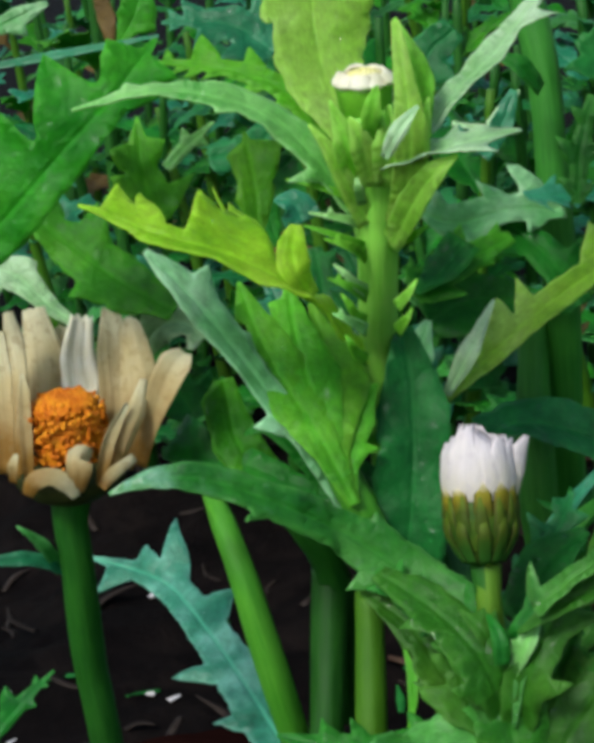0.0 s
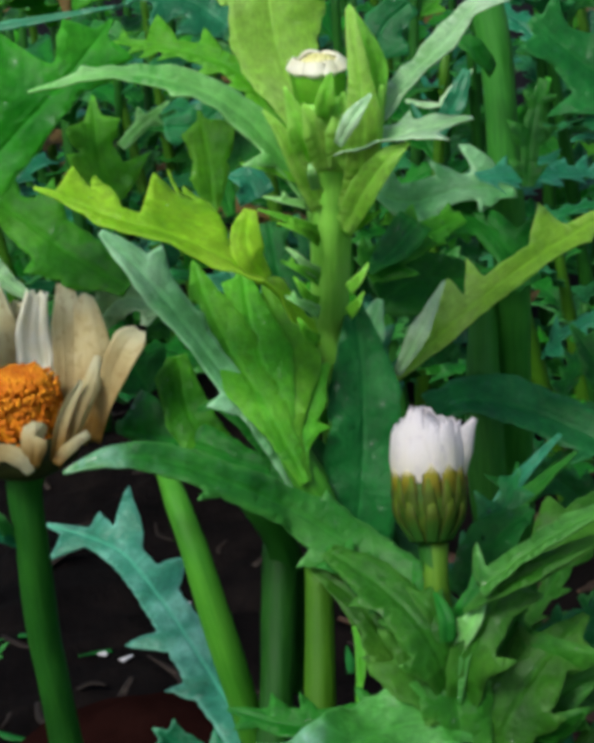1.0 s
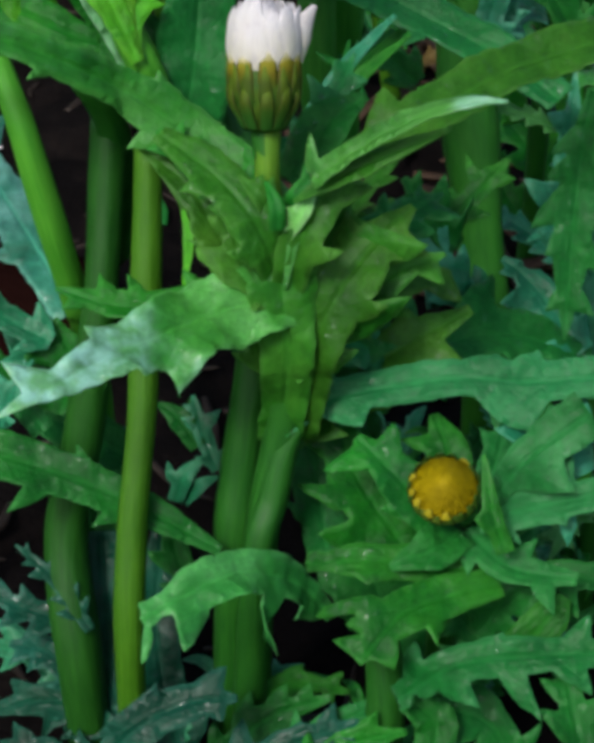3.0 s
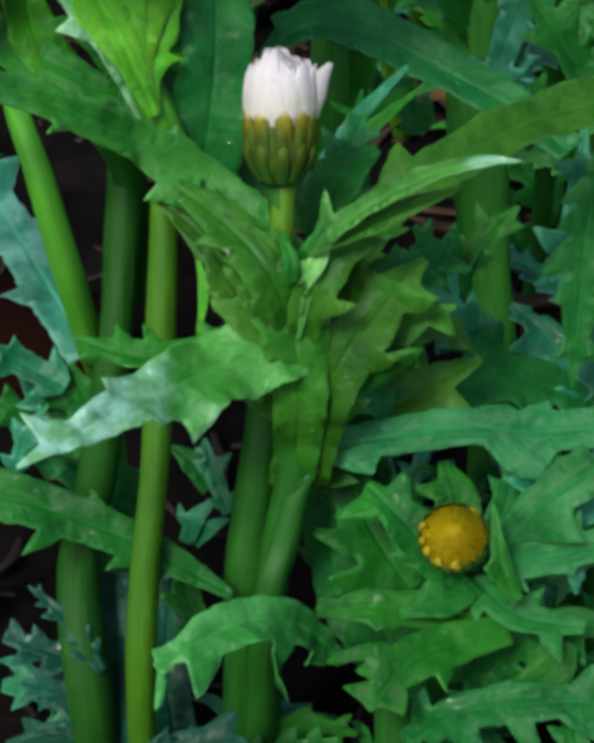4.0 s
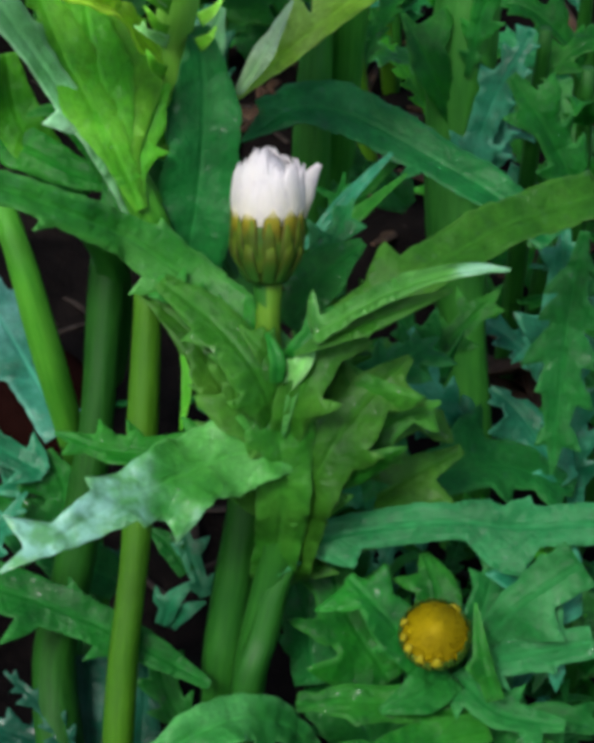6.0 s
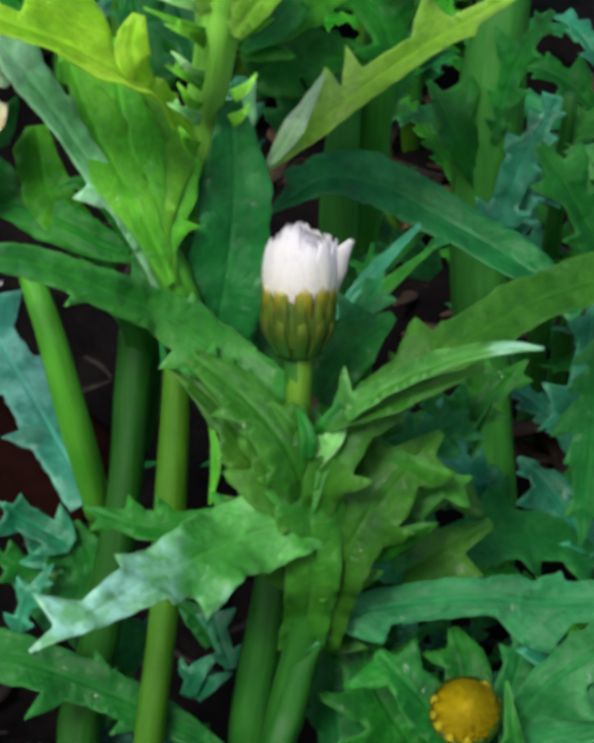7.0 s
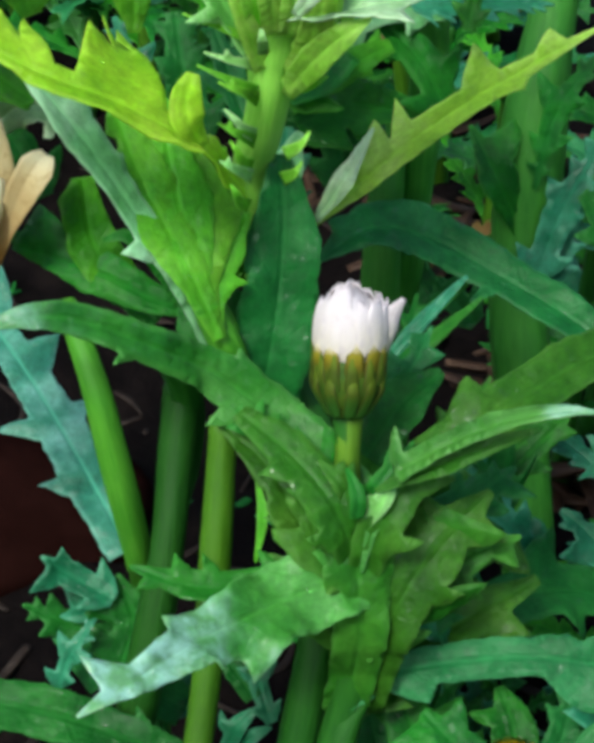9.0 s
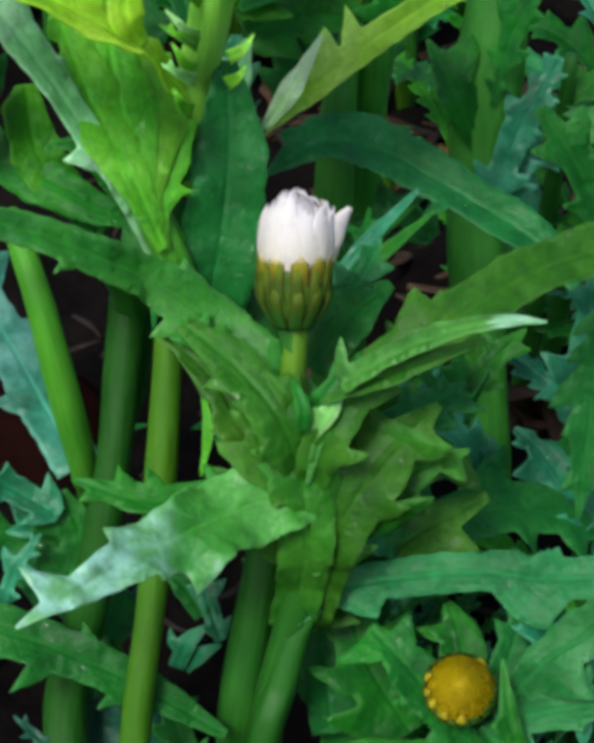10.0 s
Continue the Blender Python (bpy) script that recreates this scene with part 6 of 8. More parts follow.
leaf(LOW, [(-50.1, 260.4, 26.1), (-59.4, 266.8, 29.0), (-72.3, 269.9, 27.6)], [2.3, 4.2, 1.6], [2.3, 4.2, 1.6], [(-1, 3.9, 7.0, 3.5, 6.0), (1, 4.1, 7.6, 3.8, 6.4), (1, 19.1, 5.7, 2.9, 4.9), (-1, 19.6, 5.6, 2.8, 4.8)], (0.02, -0.58, 0.81), LEAF_WET_SHEEN, 0.25, 1.0)
leaf(LOW, [(-52.1, 291.6, 102.6), (-57.3, 290.4, 101.0), (-62.6, 292.9, 104.3)], [3.3, 4.8, 0.8], [3.3, 4.8, 0.8], [(1, 5.6, 6.8, 2.4, 3.8)], (-0.00, -0.59, 0.81), LEAF_WET_SHEEN, 0.25, 1.0)
leaf(LOW, [(-54.2, 279.0, 85.9), (-59.4, 283.4, 91.8), (-65.7, 286.6, 95.9)], [2.6, 3.6, 0.6], [2.6, 3.6, 0.6], [], (-0.00, -0.59, 0.81), LEAF_DARK, 0.25, 1.0)
leaf(LOW, [(-51.0, 284.8, 106.0), (-60.2, 287.6, 110.2), (-65.9, 287.1, 115.8)], [2.1, 3.2, 0.3], [2.1, 3.2, 0.3], [(1, 3.2, 5.8, 2.9, 4.9), (-1, 3.3, 6.7, 3.4, 5.7), (-1, 14.0, 4.0, 2.0, 3.4), (1, 14.1, 7.5, 2.6, 4.8)], (0.00, -0.61, 0.79), LEAF_WET_SHEEN, 0.25, 1.0)
leaf(LOW, [(-50.6, 285.4, 94.4), (-61.1, 287.0, 96.8), (-70.9, 286.6, 102.6)], [2.2, 3.2, 0.3], [2.2, 3.2, 0.3], [(1, 2.8, 5.9, 2.9, 5.0), (-1, 3.8, 5.8, 2.9, 5.0), (1, 14.2, 5.2, 2.6, 4.4), (-1, 15.5, 4.7, 2.3, 4.0), (-1, 19.1, 2.7, 1.3, 2.3), (1, 19.1, 2.9, 1.5, 2.5)], (0.00, -0.61, 0.79), LEAF_DARK, 0.25, 1.0)
leaf(LOW, [(-63.0, 273.7, 90.0), (-59.5, 275.8, 99.2), (-54.6, 279.8, 105.1)], [1.3, 1.7, 0.3], [1.3, 1.7, 0.3], [(1, 2.9, 3.9, 1.9, 3.3), (-1, 3.4, 3.5, 1.7, 3.0), (1, 10.1, 4.7, 2.3, 4.0), (-1, 10.2, 4.6, 2.3, 3.9), (-1, 14.3, 2.8, 1.4, 2.4), (1, 16.9, 1.7, 0.9, 1.5)], (0.00, -0.61, 0.79), LEAF_WET_SHEEN, 0.25, 1.0)
leaf(LOW, [(-50.2, 278.7, 90.9), (-47.2, 285.1, 100.3), (-51.5, 290.3, 107.9)], [3.6, 4.3, 1.4], [3.6, 4.3, 1.4], [(1, 3.6, 10.2, 5.1, 8.6), (-1, 4.5, 8.8, 4.4, 7.5), (1, 13.9, 9.7, 4.9, 8.3)], (0.00, -0.61, 0.79), LEAF_DARK, 0.25, 1.0)
leaf(LOW, [(-27.6, 288.2, 56.8), (-25.2, 289.0, 63.7), (-20.7, 291.6, 67.2)], [1.8, 2.5, 0.5], [1.8, 2.5, 0.5], [(1, 5.7, 5.6, 2.0, 2.9)], (-0.00, -0.59, 0.81), LEAF_WET_SHEEN, 0.25, 1.0)
leaf(LOW, [(-25.4, 288.2, 56.8), (-21.8, 287.6, 61.9), (-17.4, 289.0, 63.7)], [1.6, 2.0, 0.3], [1.6, 2.0, 0.3], [], (-0.00, -0.59, 0.81), LEAF_WET_SHEEN, 0.25, 1.0)
leaf(LOW, [(18.8, 287.0, 72.9), (12.3, 289.6, 76.4), (2.5, 291.6, 73.2)], [3.1, 4.7, 1.6], [3.1, 4.7, 1.6], [(1, 2.6, 7.7, 3.9, 6.6), (-1, 2.8, 8.4, 4.2, 7.1), (-1, 11.3, 7.2, 3.6, 6.2)], (-0.00, -0.59, 0.81), LEAF_DARK, 0.25, 1.0)
leaf(LOW, [(-21.6, 290.3, 71.4), (-26.0, 294.3, 76.7), (-31.0, 296.6, 79.7)], [2.0, 2.9, 0.4], [2.0, 2.9, 0.4], [(-1, 7.0, 6.2, 2.2, 3.8)], (-0.00, -0.59, 0.81), LEAF_DARK, 0.25, 1.0)
leaf(LOW, [(-17.2, 287.0, 67.0), (-20.5, 292.3, 74.0), (-22.7, 297.6, 81.0)], [1.5, 2.3, 0.5], [1.5, 2.3, 0.5], [(-1, 2.5, 4.1, 2.1, 3.5), (1, 3.1, 3.8, 1.9, 3.2), (-1, 11.7, 5.6, 2.0, 3.8), (1, 12.1, 4.1, 2.0, 3.5), (1, 15.5, 2.9, 1.4, 2.4)], (-0.00, -0.59, 0.81), LEAF_WET_SHEEN, 0.25, 1.0)
leaf(LOW, [(-36.6, 292.9, 63.0), (-39.9, 296.9, 68.4), (-44.4, 299.0, 71.1)], [2.2, 3.3, 0.7], [2.2, 3.3, 0.7], [(-1, 6.5, 5.5, 1.9, 3.8)], (-0.00, -0.59, 0.81), LEAF_WET_SHEEN, 0.25, 1.0)
leaf(LOW, [(-22.3, 264.9, 49.5), (-26.6, 270.8, 57.2), (-27.7, 276.0, 64.1)], [2.2, 3.3, 0.8], [2.2, 3.3, 0.8], [(1, 2.4, 6.2, 3.1, 5.3), (-1, 2.6, 5.3, 2.7, 4.5), (1, 8.9, 6.2, 3.1, 5.3), (-1, 13.8, 6.0, 3.0, 5.1), (1, 17.1, 3.6, 1.8, 3.1)], (-0.00, -0.59, 0.81), LEAF_DARK, 0.25, 1.0)
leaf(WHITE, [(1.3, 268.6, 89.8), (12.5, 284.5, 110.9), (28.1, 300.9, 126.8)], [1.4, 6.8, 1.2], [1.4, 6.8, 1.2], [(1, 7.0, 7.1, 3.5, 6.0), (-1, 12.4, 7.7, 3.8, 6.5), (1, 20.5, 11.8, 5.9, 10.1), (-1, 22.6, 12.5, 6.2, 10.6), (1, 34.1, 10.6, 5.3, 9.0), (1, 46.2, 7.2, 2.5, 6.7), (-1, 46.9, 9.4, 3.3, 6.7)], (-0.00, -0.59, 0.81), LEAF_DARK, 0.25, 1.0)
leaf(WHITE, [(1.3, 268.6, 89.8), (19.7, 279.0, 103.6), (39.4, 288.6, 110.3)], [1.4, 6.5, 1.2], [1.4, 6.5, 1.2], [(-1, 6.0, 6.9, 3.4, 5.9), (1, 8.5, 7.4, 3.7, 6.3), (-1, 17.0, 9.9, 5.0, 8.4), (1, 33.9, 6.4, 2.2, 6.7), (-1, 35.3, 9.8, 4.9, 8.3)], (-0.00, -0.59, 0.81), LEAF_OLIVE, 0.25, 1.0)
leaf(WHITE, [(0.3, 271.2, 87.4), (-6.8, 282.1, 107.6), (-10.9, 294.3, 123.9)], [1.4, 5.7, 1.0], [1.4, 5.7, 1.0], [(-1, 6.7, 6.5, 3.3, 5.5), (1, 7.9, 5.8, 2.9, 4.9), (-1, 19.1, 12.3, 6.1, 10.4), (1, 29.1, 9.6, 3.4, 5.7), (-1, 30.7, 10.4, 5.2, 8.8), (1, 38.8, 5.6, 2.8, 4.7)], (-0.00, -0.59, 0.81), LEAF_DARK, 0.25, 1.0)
leaf(FAR, [(-34.6, 363.9, 171.1), (-39.2, 372.5, 183.8), (-42.2, 382.4, 198.2)], [2.3, 4.8, 2.0], [2.3, 4.8, 2.0], [(1, 6.9, 7.2, 3.6, 6.1), (-1, 7.3, 9.0, 4.5, 7.7), (1, 21.5, 6.4, 2.3, 4.8), (-1, 22.6, 7.1, 2.5, 5.7), (-1, 29.3, 5.6, 2.8, 4.8), (1, 29.6, 5.5, 2.8, 4.7)], (0.00, -0.61, 0.79), LEAF_DARK, 0.25, 1.0)
leaf(FAR, [(-47.4, 374.5, 174.2), (-52.0, 380.8, 183.3), (-56.7, 388.3, 194.4)], [1.9, 3.1, 0.6], [1.9, 3.1, 0.6], [(1, 4.3, 5.4, 2.7, 4.6), (-1, 4.7, 5.7, 2.8, 4.8), (1, 13.6, 6.5, 3.3, 5.5), (-1, 14.1, 7.4, 3.7, 6.3), (1, 22.1, 3.7, 1.8, 3.1), (-1, 23.0, 3.3, 1.6, 2.8)], (0.00, -0.61, 0.79), LEAF_WET_SHEEN, 0.25, 1.0)
leaf(FAR, [(-69.6, 345.4, 169.5), (-75.0, 351.4, 178.2), (-81.5, 356.1, 185.1)], [2.7, 4.4, 1.8], [2.7, 4.4, 1.8], [(1, 4.4, 8.6, 4.3, 7.3), (-1, 4.5, 8.9, 4.4, 7.5), (-1, 19.2, 5.9, 3.0, 5.0)], (0.00, -0.61, 0.79), LEAF, 0.25, 1.0)
leaf(FAR, [(-15.8, 326.1, 178.7), (-15.5, 330.6, 185.3), (-12.8, 335.2, 191.9)], [1.8, 3.8, 0.8], [1.8, 3.8, 0.8], [(1, 9.4, 5.3, 1.9, 3.8)], (0.00, -0.61, 0.79), LEAF_MINT, 0.25, 1.0)
leaf(FAR, [(-24.2, 351.1, 183.8), (-28.5, 358.1, 194.1), (-32.9, 365.2, 204.5)], [1.8, 3.3, 0.7], [1.8, 3.3, 0.7], [(1, 3.9, 5.0, 2.5, 4.2), (-1, 5.1, 5.1, 2.6, 4.3), (1, 12.2, 7.4, 3.7, 6.3), (-1, 15.7, 6.0, 2.1, 4.8), (1, 23.0, 3.1, 1.5, 2.6), (-1, 23.0, 3.0, 1.5, 2.6)], (0.00, -0.61, 0.79), LEAF_DEEP, 0.25, 1.0)
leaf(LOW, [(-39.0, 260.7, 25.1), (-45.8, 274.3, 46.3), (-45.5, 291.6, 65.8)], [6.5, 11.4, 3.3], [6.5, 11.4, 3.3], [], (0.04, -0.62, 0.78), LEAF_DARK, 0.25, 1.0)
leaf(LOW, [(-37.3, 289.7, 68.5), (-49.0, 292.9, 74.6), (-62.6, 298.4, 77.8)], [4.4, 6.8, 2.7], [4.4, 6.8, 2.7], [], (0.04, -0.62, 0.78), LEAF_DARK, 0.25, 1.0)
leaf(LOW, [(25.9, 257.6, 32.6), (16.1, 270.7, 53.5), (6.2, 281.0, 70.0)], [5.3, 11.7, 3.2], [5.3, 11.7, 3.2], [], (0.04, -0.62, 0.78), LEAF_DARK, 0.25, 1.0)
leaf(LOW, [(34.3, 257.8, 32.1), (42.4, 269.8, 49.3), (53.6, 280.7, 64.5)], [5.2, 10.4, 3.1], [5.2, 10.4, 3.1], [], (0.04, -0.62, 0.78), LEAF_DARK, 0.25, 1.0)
leaf(LOW, [(12.1, 272.6, 63.2), (6.3, 280.0, 74.9), (-1.8, 288.9, 82.8)], [4.2, 8.5, 2.1], [4.2, 8.5, 2.1], [], (0.04, -0.62, 0.78), LEAF, 0.25, 1.0)

# Toothed leaves behind on the shaded side
leaf(FAR, [(41.7, 316.5, 94.3), (30.0, 317.4, 107.4), (22.1, 319.8, 116.4)], [3.3, 4.4, 0.8], [3.3, 4.4, 0.8], [(1, 4.5, 8.2, 4.1, 7.0), (-1, 6.3, 7.6, 3.8, 6.5), (-1, 14.3, 9.8, 3.4, 4.8), (1, 16.0, 8.2, 2.9, 4.8), (-1, 24.2, 8.3, 2.9, 4.8), (1, 26.1, 3.9, 1.9, 3.3)], (-0.00, -0.59, 0.81), LEAF_WET_SHEEN, 0.25, 1.0)
leaf(FAR, [(45.9, 320.7, 88.2), (37.6, 320.6, 93.9), (28.3, 318.5, 97.0)], [3.4, 4.2, 0.8], [3.4, 4.2, 0.8], [(-1, 2.9, 7.9, 3.9, 6.7), (1, 4.3, 9.8, 3.4, 3.8), (1, 13.9, 7.3, 3.7, 6.2), (-1, 17.3, 4.9, 2.4, 4.1)], (-0.00, -0.59, 0.81), LEAF_WET_SHEEN, 0.25, 1.0)
leaf(FAR, [(37.6, 330.1, 106.6), (46.6, 335.6, 113.8), (52.2, 339.0, 118.3)], [2.4, 2.9, 0.3], [2.4, 2.9, 0.3], [(1, 3.8, 5.3, 2.6, 4.5), (-1, 4.0, 7.0, 3.5, 5.9), (1, 11.5, 8.1, 2.8, 3.8), (-1, 15.4, 4.8, 2.4, 4.1)], (-0.00, -0.59, 0.81), LEAF, 0.25, 1.0)
leaf(FAR, [(52.0, 318.0, 78.7), (56.6, 323.6, 86.0), (63.5, 326.3, 89.7)], [2.4, 3.2, 0.7], [2.4, 3.2, 0.7], [(1, 3.2, 6.6, 3.3, 5.6), (-1, 6.1, 5.4, 1.9, 3.8), (1, 15.0, 4.4, 2.2, 3.8), (-1, 15.4, 4.3, 2.2, 3.7)], (-0.00, -0.59, 0.81), LEAF_WET_SHEEN, 0.25, 1.0)
leaf(FAR, [(67.4, 323.2, 144.5), (64.9, 317.8, 125.5), (63.4, 309.1, 108.1), (62.4, 301.4, 92.0)], [1.1, 4.1, 4.1, 0.3], [1.1, 4.1, 4.1, 0.3], [(1, 7.7, 5.4, 2.7, 4.6), (-1, 12.0, 6.7, 3.4, 5.7), (-1, 18.6, 7.4, 2.6, 5.7), (1, 18.9, 8.8, 4.4, 7.5), (-1, 27.1, 9.7, 4.9, 8.3), (1, 27.8, 8.9, 4.5, 7.6), (-1, 35.4, 6.1, 2.1, 5.7), (1, 37.3, 8.3, 4.1, 7.0), (1, 47.8, 6.2, 3.1, 5.3), (-1, 48.0, 5.1, 2.5, 4.3)], (-0.00, -0.59, 0.81), LEAF_DARK, 0.25, 1.0)
leaf(FAR, [(53.6, 407.9, 109.5), (57.9, 410.9, 125.2), (63.8, 415.3, 137.0)], [2.7, 3.6, 0.9], [2.7, 3.6, 0.9], [(-1, 5.6, 7.4, 3.7, 6.3), (1, 6.5, 6.6, 3.3, 5.6), (-1, 12.5, 7.0, 3.5, 6.0), (1, 14.1, 8.6, 3.0, 3.8), (1, 21.8, 6.0, 3.0, 5.1), (-1, 24.9, 4.9, 1.7, 4.8)], (-0.00, -0.59, 0.81), LEAF_WET_SHEEN, 0.25, 1.0)
leaf(FAR, [(75.1, 375.1, 124.9), (65.1, 378.8, 141.6), (56.4, 382.6, 152.6)], [3.6, 4.4, 1.8], [3.6, 4.4, 1.8], [(1, 6.7, 8.3, 4.2, 7.1), (-1, 7.3, 8.6, 4.3, 7.3), (-1, 14.6, 8.9, 3.1, 4.8), (1, 23.3, 8.6, 4.3, 7.3), (-1, 23.4, 9.6, 4.8, 8.2)], (-0.00, -0.59, 0.81), LEAF_DARK, 0.25, 1.0)
leaf(FAR, [(7.9, 325.9, 130.4), (12.3, 336.8, 139.0), (14.6, 346.5, 145.9)], [1.5, 1.8, 0.3], [1.5, 1.8, 0.3], [(1, 5.2, 3.6, 1.8, 3.0), (-1, 5.7, 4.3, 2.1, 3.6), (1, 9.2, 4.4, 2.2, 3.8), (-1, 10.1, 3.9, 2.0, 3.3), (-1, 14.4, 4.7, 2.4, 4.0), (1, 18.6, 3.3, 1.2, 2.9), (-1, 19.0, 2.9, 1.4, 2.4), (1, 19.1, 7.0, 2.4, 2.9), (-1, 22.4, 2.4, 1.2, 2.1)], (-0.00, -0.59, 0.81), LEAF, 0.25, 1.0)
leaf(FAR, [(-3.8, 344.8, 206.0), (-9.7, 339.2, 201.0), (-14.6, 335.3, 198.4)], [4.2, 4.2, 0.8], [4.2, 4.2, 0.8], [], (0.00, -0.61, 0.79), LEAF, 0.25, 1.0)
leaf(FAR, [(3.5, 352.9, 173.8), (4.2, 356.9, 185.9), (4.1, 360.5, 191.2)], [1.7, 2.1, 0.4], [1.7, 2.1, 0.4], [], (0.00, -0.61, 0.79), LEAF_WET_SHEEN, 0.25, 1.0)

# Lobed leaves on the tall plant
leaf(TALL, [(-103.8, 300.8, 220.6), (-90.7, 303.4, 231.4), (-78.6, 305.7, 242.1), (-68.4, 309.2, 250.7), (-58.9, 317.2, 260.5)], [4.7, 6.6, 5.6, 4.2, 0.4], [4.7, 6.6, 5.6, 4.2, 0.4], [(1, 25.3, 14.9, 5.4, 11.8), (1, 40.3, 17.1, 5.9, 15.6), (-1, 51.2, 7.4, 2.3, 6.5), (1, 54.4, 7.6, 2.5, 10.5), (-1, 55.7, 8.0, 2.9, 7.8)], (0.25, -0.85, 0.46), LEAF_FRESH, 0.15, 1.0)
leaf(TALL, [(-64.7, 323.5, 221.8), (-67.3, 324.4, 228.9), (-68.2, 326.5, 235.6), (-68.4, 330.2, 243.4)], [2.0, 4.5, 3.0, 0.3], [2.0, 4.5, 3.0, 0.3], [(-1, 4.0, 11.4, 3.9, 6.9), (1, 9.1, 6.8, 2.4, 5.5), (1, 14.2, 6.3, 2.1, 7.6), (-1, 15.7, 5.6, 2.0, 6.2)], (0.20, -0.86, 0.47), LEAF_MID, 0.15, 1.0)
leaf(TALL, [(-62.9, 325.4, 232.8), (-58.6, 327.3, 236.4), (-52.2, 329.8, 240.8)], [1.2, 1.5, 0.2], [1.2, 1.5, 0.2], [(1, 7.2, 3.3, 1.1, 2.8), (-1, 8.9, 3.0, 1.0, 2.8)], (0.18, -0.87, 0.46), LEAF_SOFT, 0.15, 1.0)
leaf(TALL, [(-45.7, 327.0, 216.9), (-45.5, 329.9, 225.4), (-47.1, 334.7, 237.2)], [1.2, 4.2, 0.3], [1.2, 4.2, 0.3], [(1, 5.5, 4.7, 1.7, 5.6), (-1, 15.0, 7.4, 2.7, 9.8), (1, 15.5, 4.7, 1.6, 8.4)], (0.15, -0.86, 0.48), LEAF_MID, 0.15, 1.0)
leaf(TALL, [(-66.7, 330.0, 200.7), (-79.0, 333.6, 207.8), (-90.4, 337.8, 216.3), (-100.3, 340.0, 224.3)], [2.6, 6.4, 5.2, 0.5], [2.6, 6.4, 5.2, 0.5], [(1, 10.6, 7.2, 2.5, 8.6), (1, 17.3, 9.4, 3.1, 8.0), (-1, 25.5, 11.3, 4.1, 8.8), (1, 34.2, 3.6, 1.1, 5.8), (-1, 36.5, 7.8, 2.7, 7.4)], (0.23, -0.83, 0.50), LEAF_FRESH, 0.15, 1.0)
leaf(TALL, [(-19.6, 300.3, 226.5), (-21.1, 296.6, 229.0), (-27.1, 294.7, 232.3), (-33.6, 295.4, 234.4)], [1.4, 1.0, 0.6, 0.2], [1.4, 1.0, 0.6, 0.2], [], (0.11, -0.90, 0.43), LEAF_SPRING, 0.15, 0.3)
leaf(TALL, [(-19.9, 298.9, 222.4), (-21.5, 295.3, 225.0), (-25.5, 293.1, 226.9), (-29.9, 293.8, 227.9)], [1.4, 1.0, 0.6, 0.2], [1.4, 1.0, 0.6, 0.2], [(-1, 10.0, 1.7, 0.6, 1.7)], (0.11, -0.89, 0.44), LEAF_SOFT, 0.15, 0.3)
leaf(TALL, [(-20.3, 297.5, 218.4), (-21.8, 293.9, 221.1), (-26.3, 292.0, 224.0), (-31.1, 292.9, 225.8)], [1.4, 1.0, 0.6, 0.2], [1.4, 1.0, 0.6, 0.2], [], (0.11, -0.88, 0.45), LEAF_MID, 0.15, 0.3)
leaf(TALL, [(-20.4, 297.1, 217.4), (-21.9, 293.5, 220.1), (-24.5, 291.6, 222.0), (-27.5, 292.5, 222.9)], [1.4, 1.0, 0.6, 0.2], [1.4, 1.0, 0.6, 0.2], [(-1, 9.1, 1.6, 0.5, 1.7)], (0.11, -0.88, 0.46), LEAF_SPRING, 0.15, 0.3)
leaf(TALL, [(-20.9, 295.0, 211.2), (-22.5, 291.4, 213.9), (-24.2, 289.9, 216.8), (-26.3, 291.1, 218.3)], [1.4, 1.0, 0.6, 0.2], [1.4, 1.0, 0.6, 0.2], [], (0.11, -0.88, 0.47), LEAF_SOFT, 0.15, 0.3)
leaf(TALL, [(-21.0, 294.6, 210.2), (-22.6, 291.0, 212.9), (-24.9, 289.2, 215.0), (-27.5, 290.2, 216.0)], [1.4, 1.0, 0.6, 0.2], [1.4, 1.0, 0.6, 0.2], [(-1, 9.1, 1.5, 0.5, 1.7)], (0.11, -0.87, 0.48), LEAF_MID, 0.15, 0.3)
leaf(TALL, [(-21.4, 293.1, 205.8), (-22.9, 289.5, 208.5), (-23.9, 288.2, 211.4), (-25.3, 289.5, 212.9)], [1.4, 1.0, 0.6, 0.2], [1.4, 1.0, 0.6, 0.2], [], (0.10, -0.87, 0.49), LEAF_SPRING, 0.15, 0.3)
leaf(TALL, [(-21.5, 292.5, 204.1), (-23.1, 288.9, 206.9), (-25.0, 287.1, 208.8), (-27.2, 288.1, 209.6)], [1.4, 1.0, 0.6, 0.2], [1.4, 1.0, 0.6, 0.2], [(-1, 8.9, 1.5, 0.5, 1.7)], (0.11, -0.86, 0.49), LEAF_SOFT, 0.15, 0.3)
leaf(TALL, [(-22.0, 290.6, 198.9), (-23.5, 287.1, 201.7), (-24.1, 285.7, 204.3), (-25.1, 287.0, 205.5)], [1.4, 1.0, 0.6, 0.2], [1.4, 1.0, 0.6, 0.2], [], (0.10, -0.86, 0.50), LEAF_MID, 0.15, 0.3)
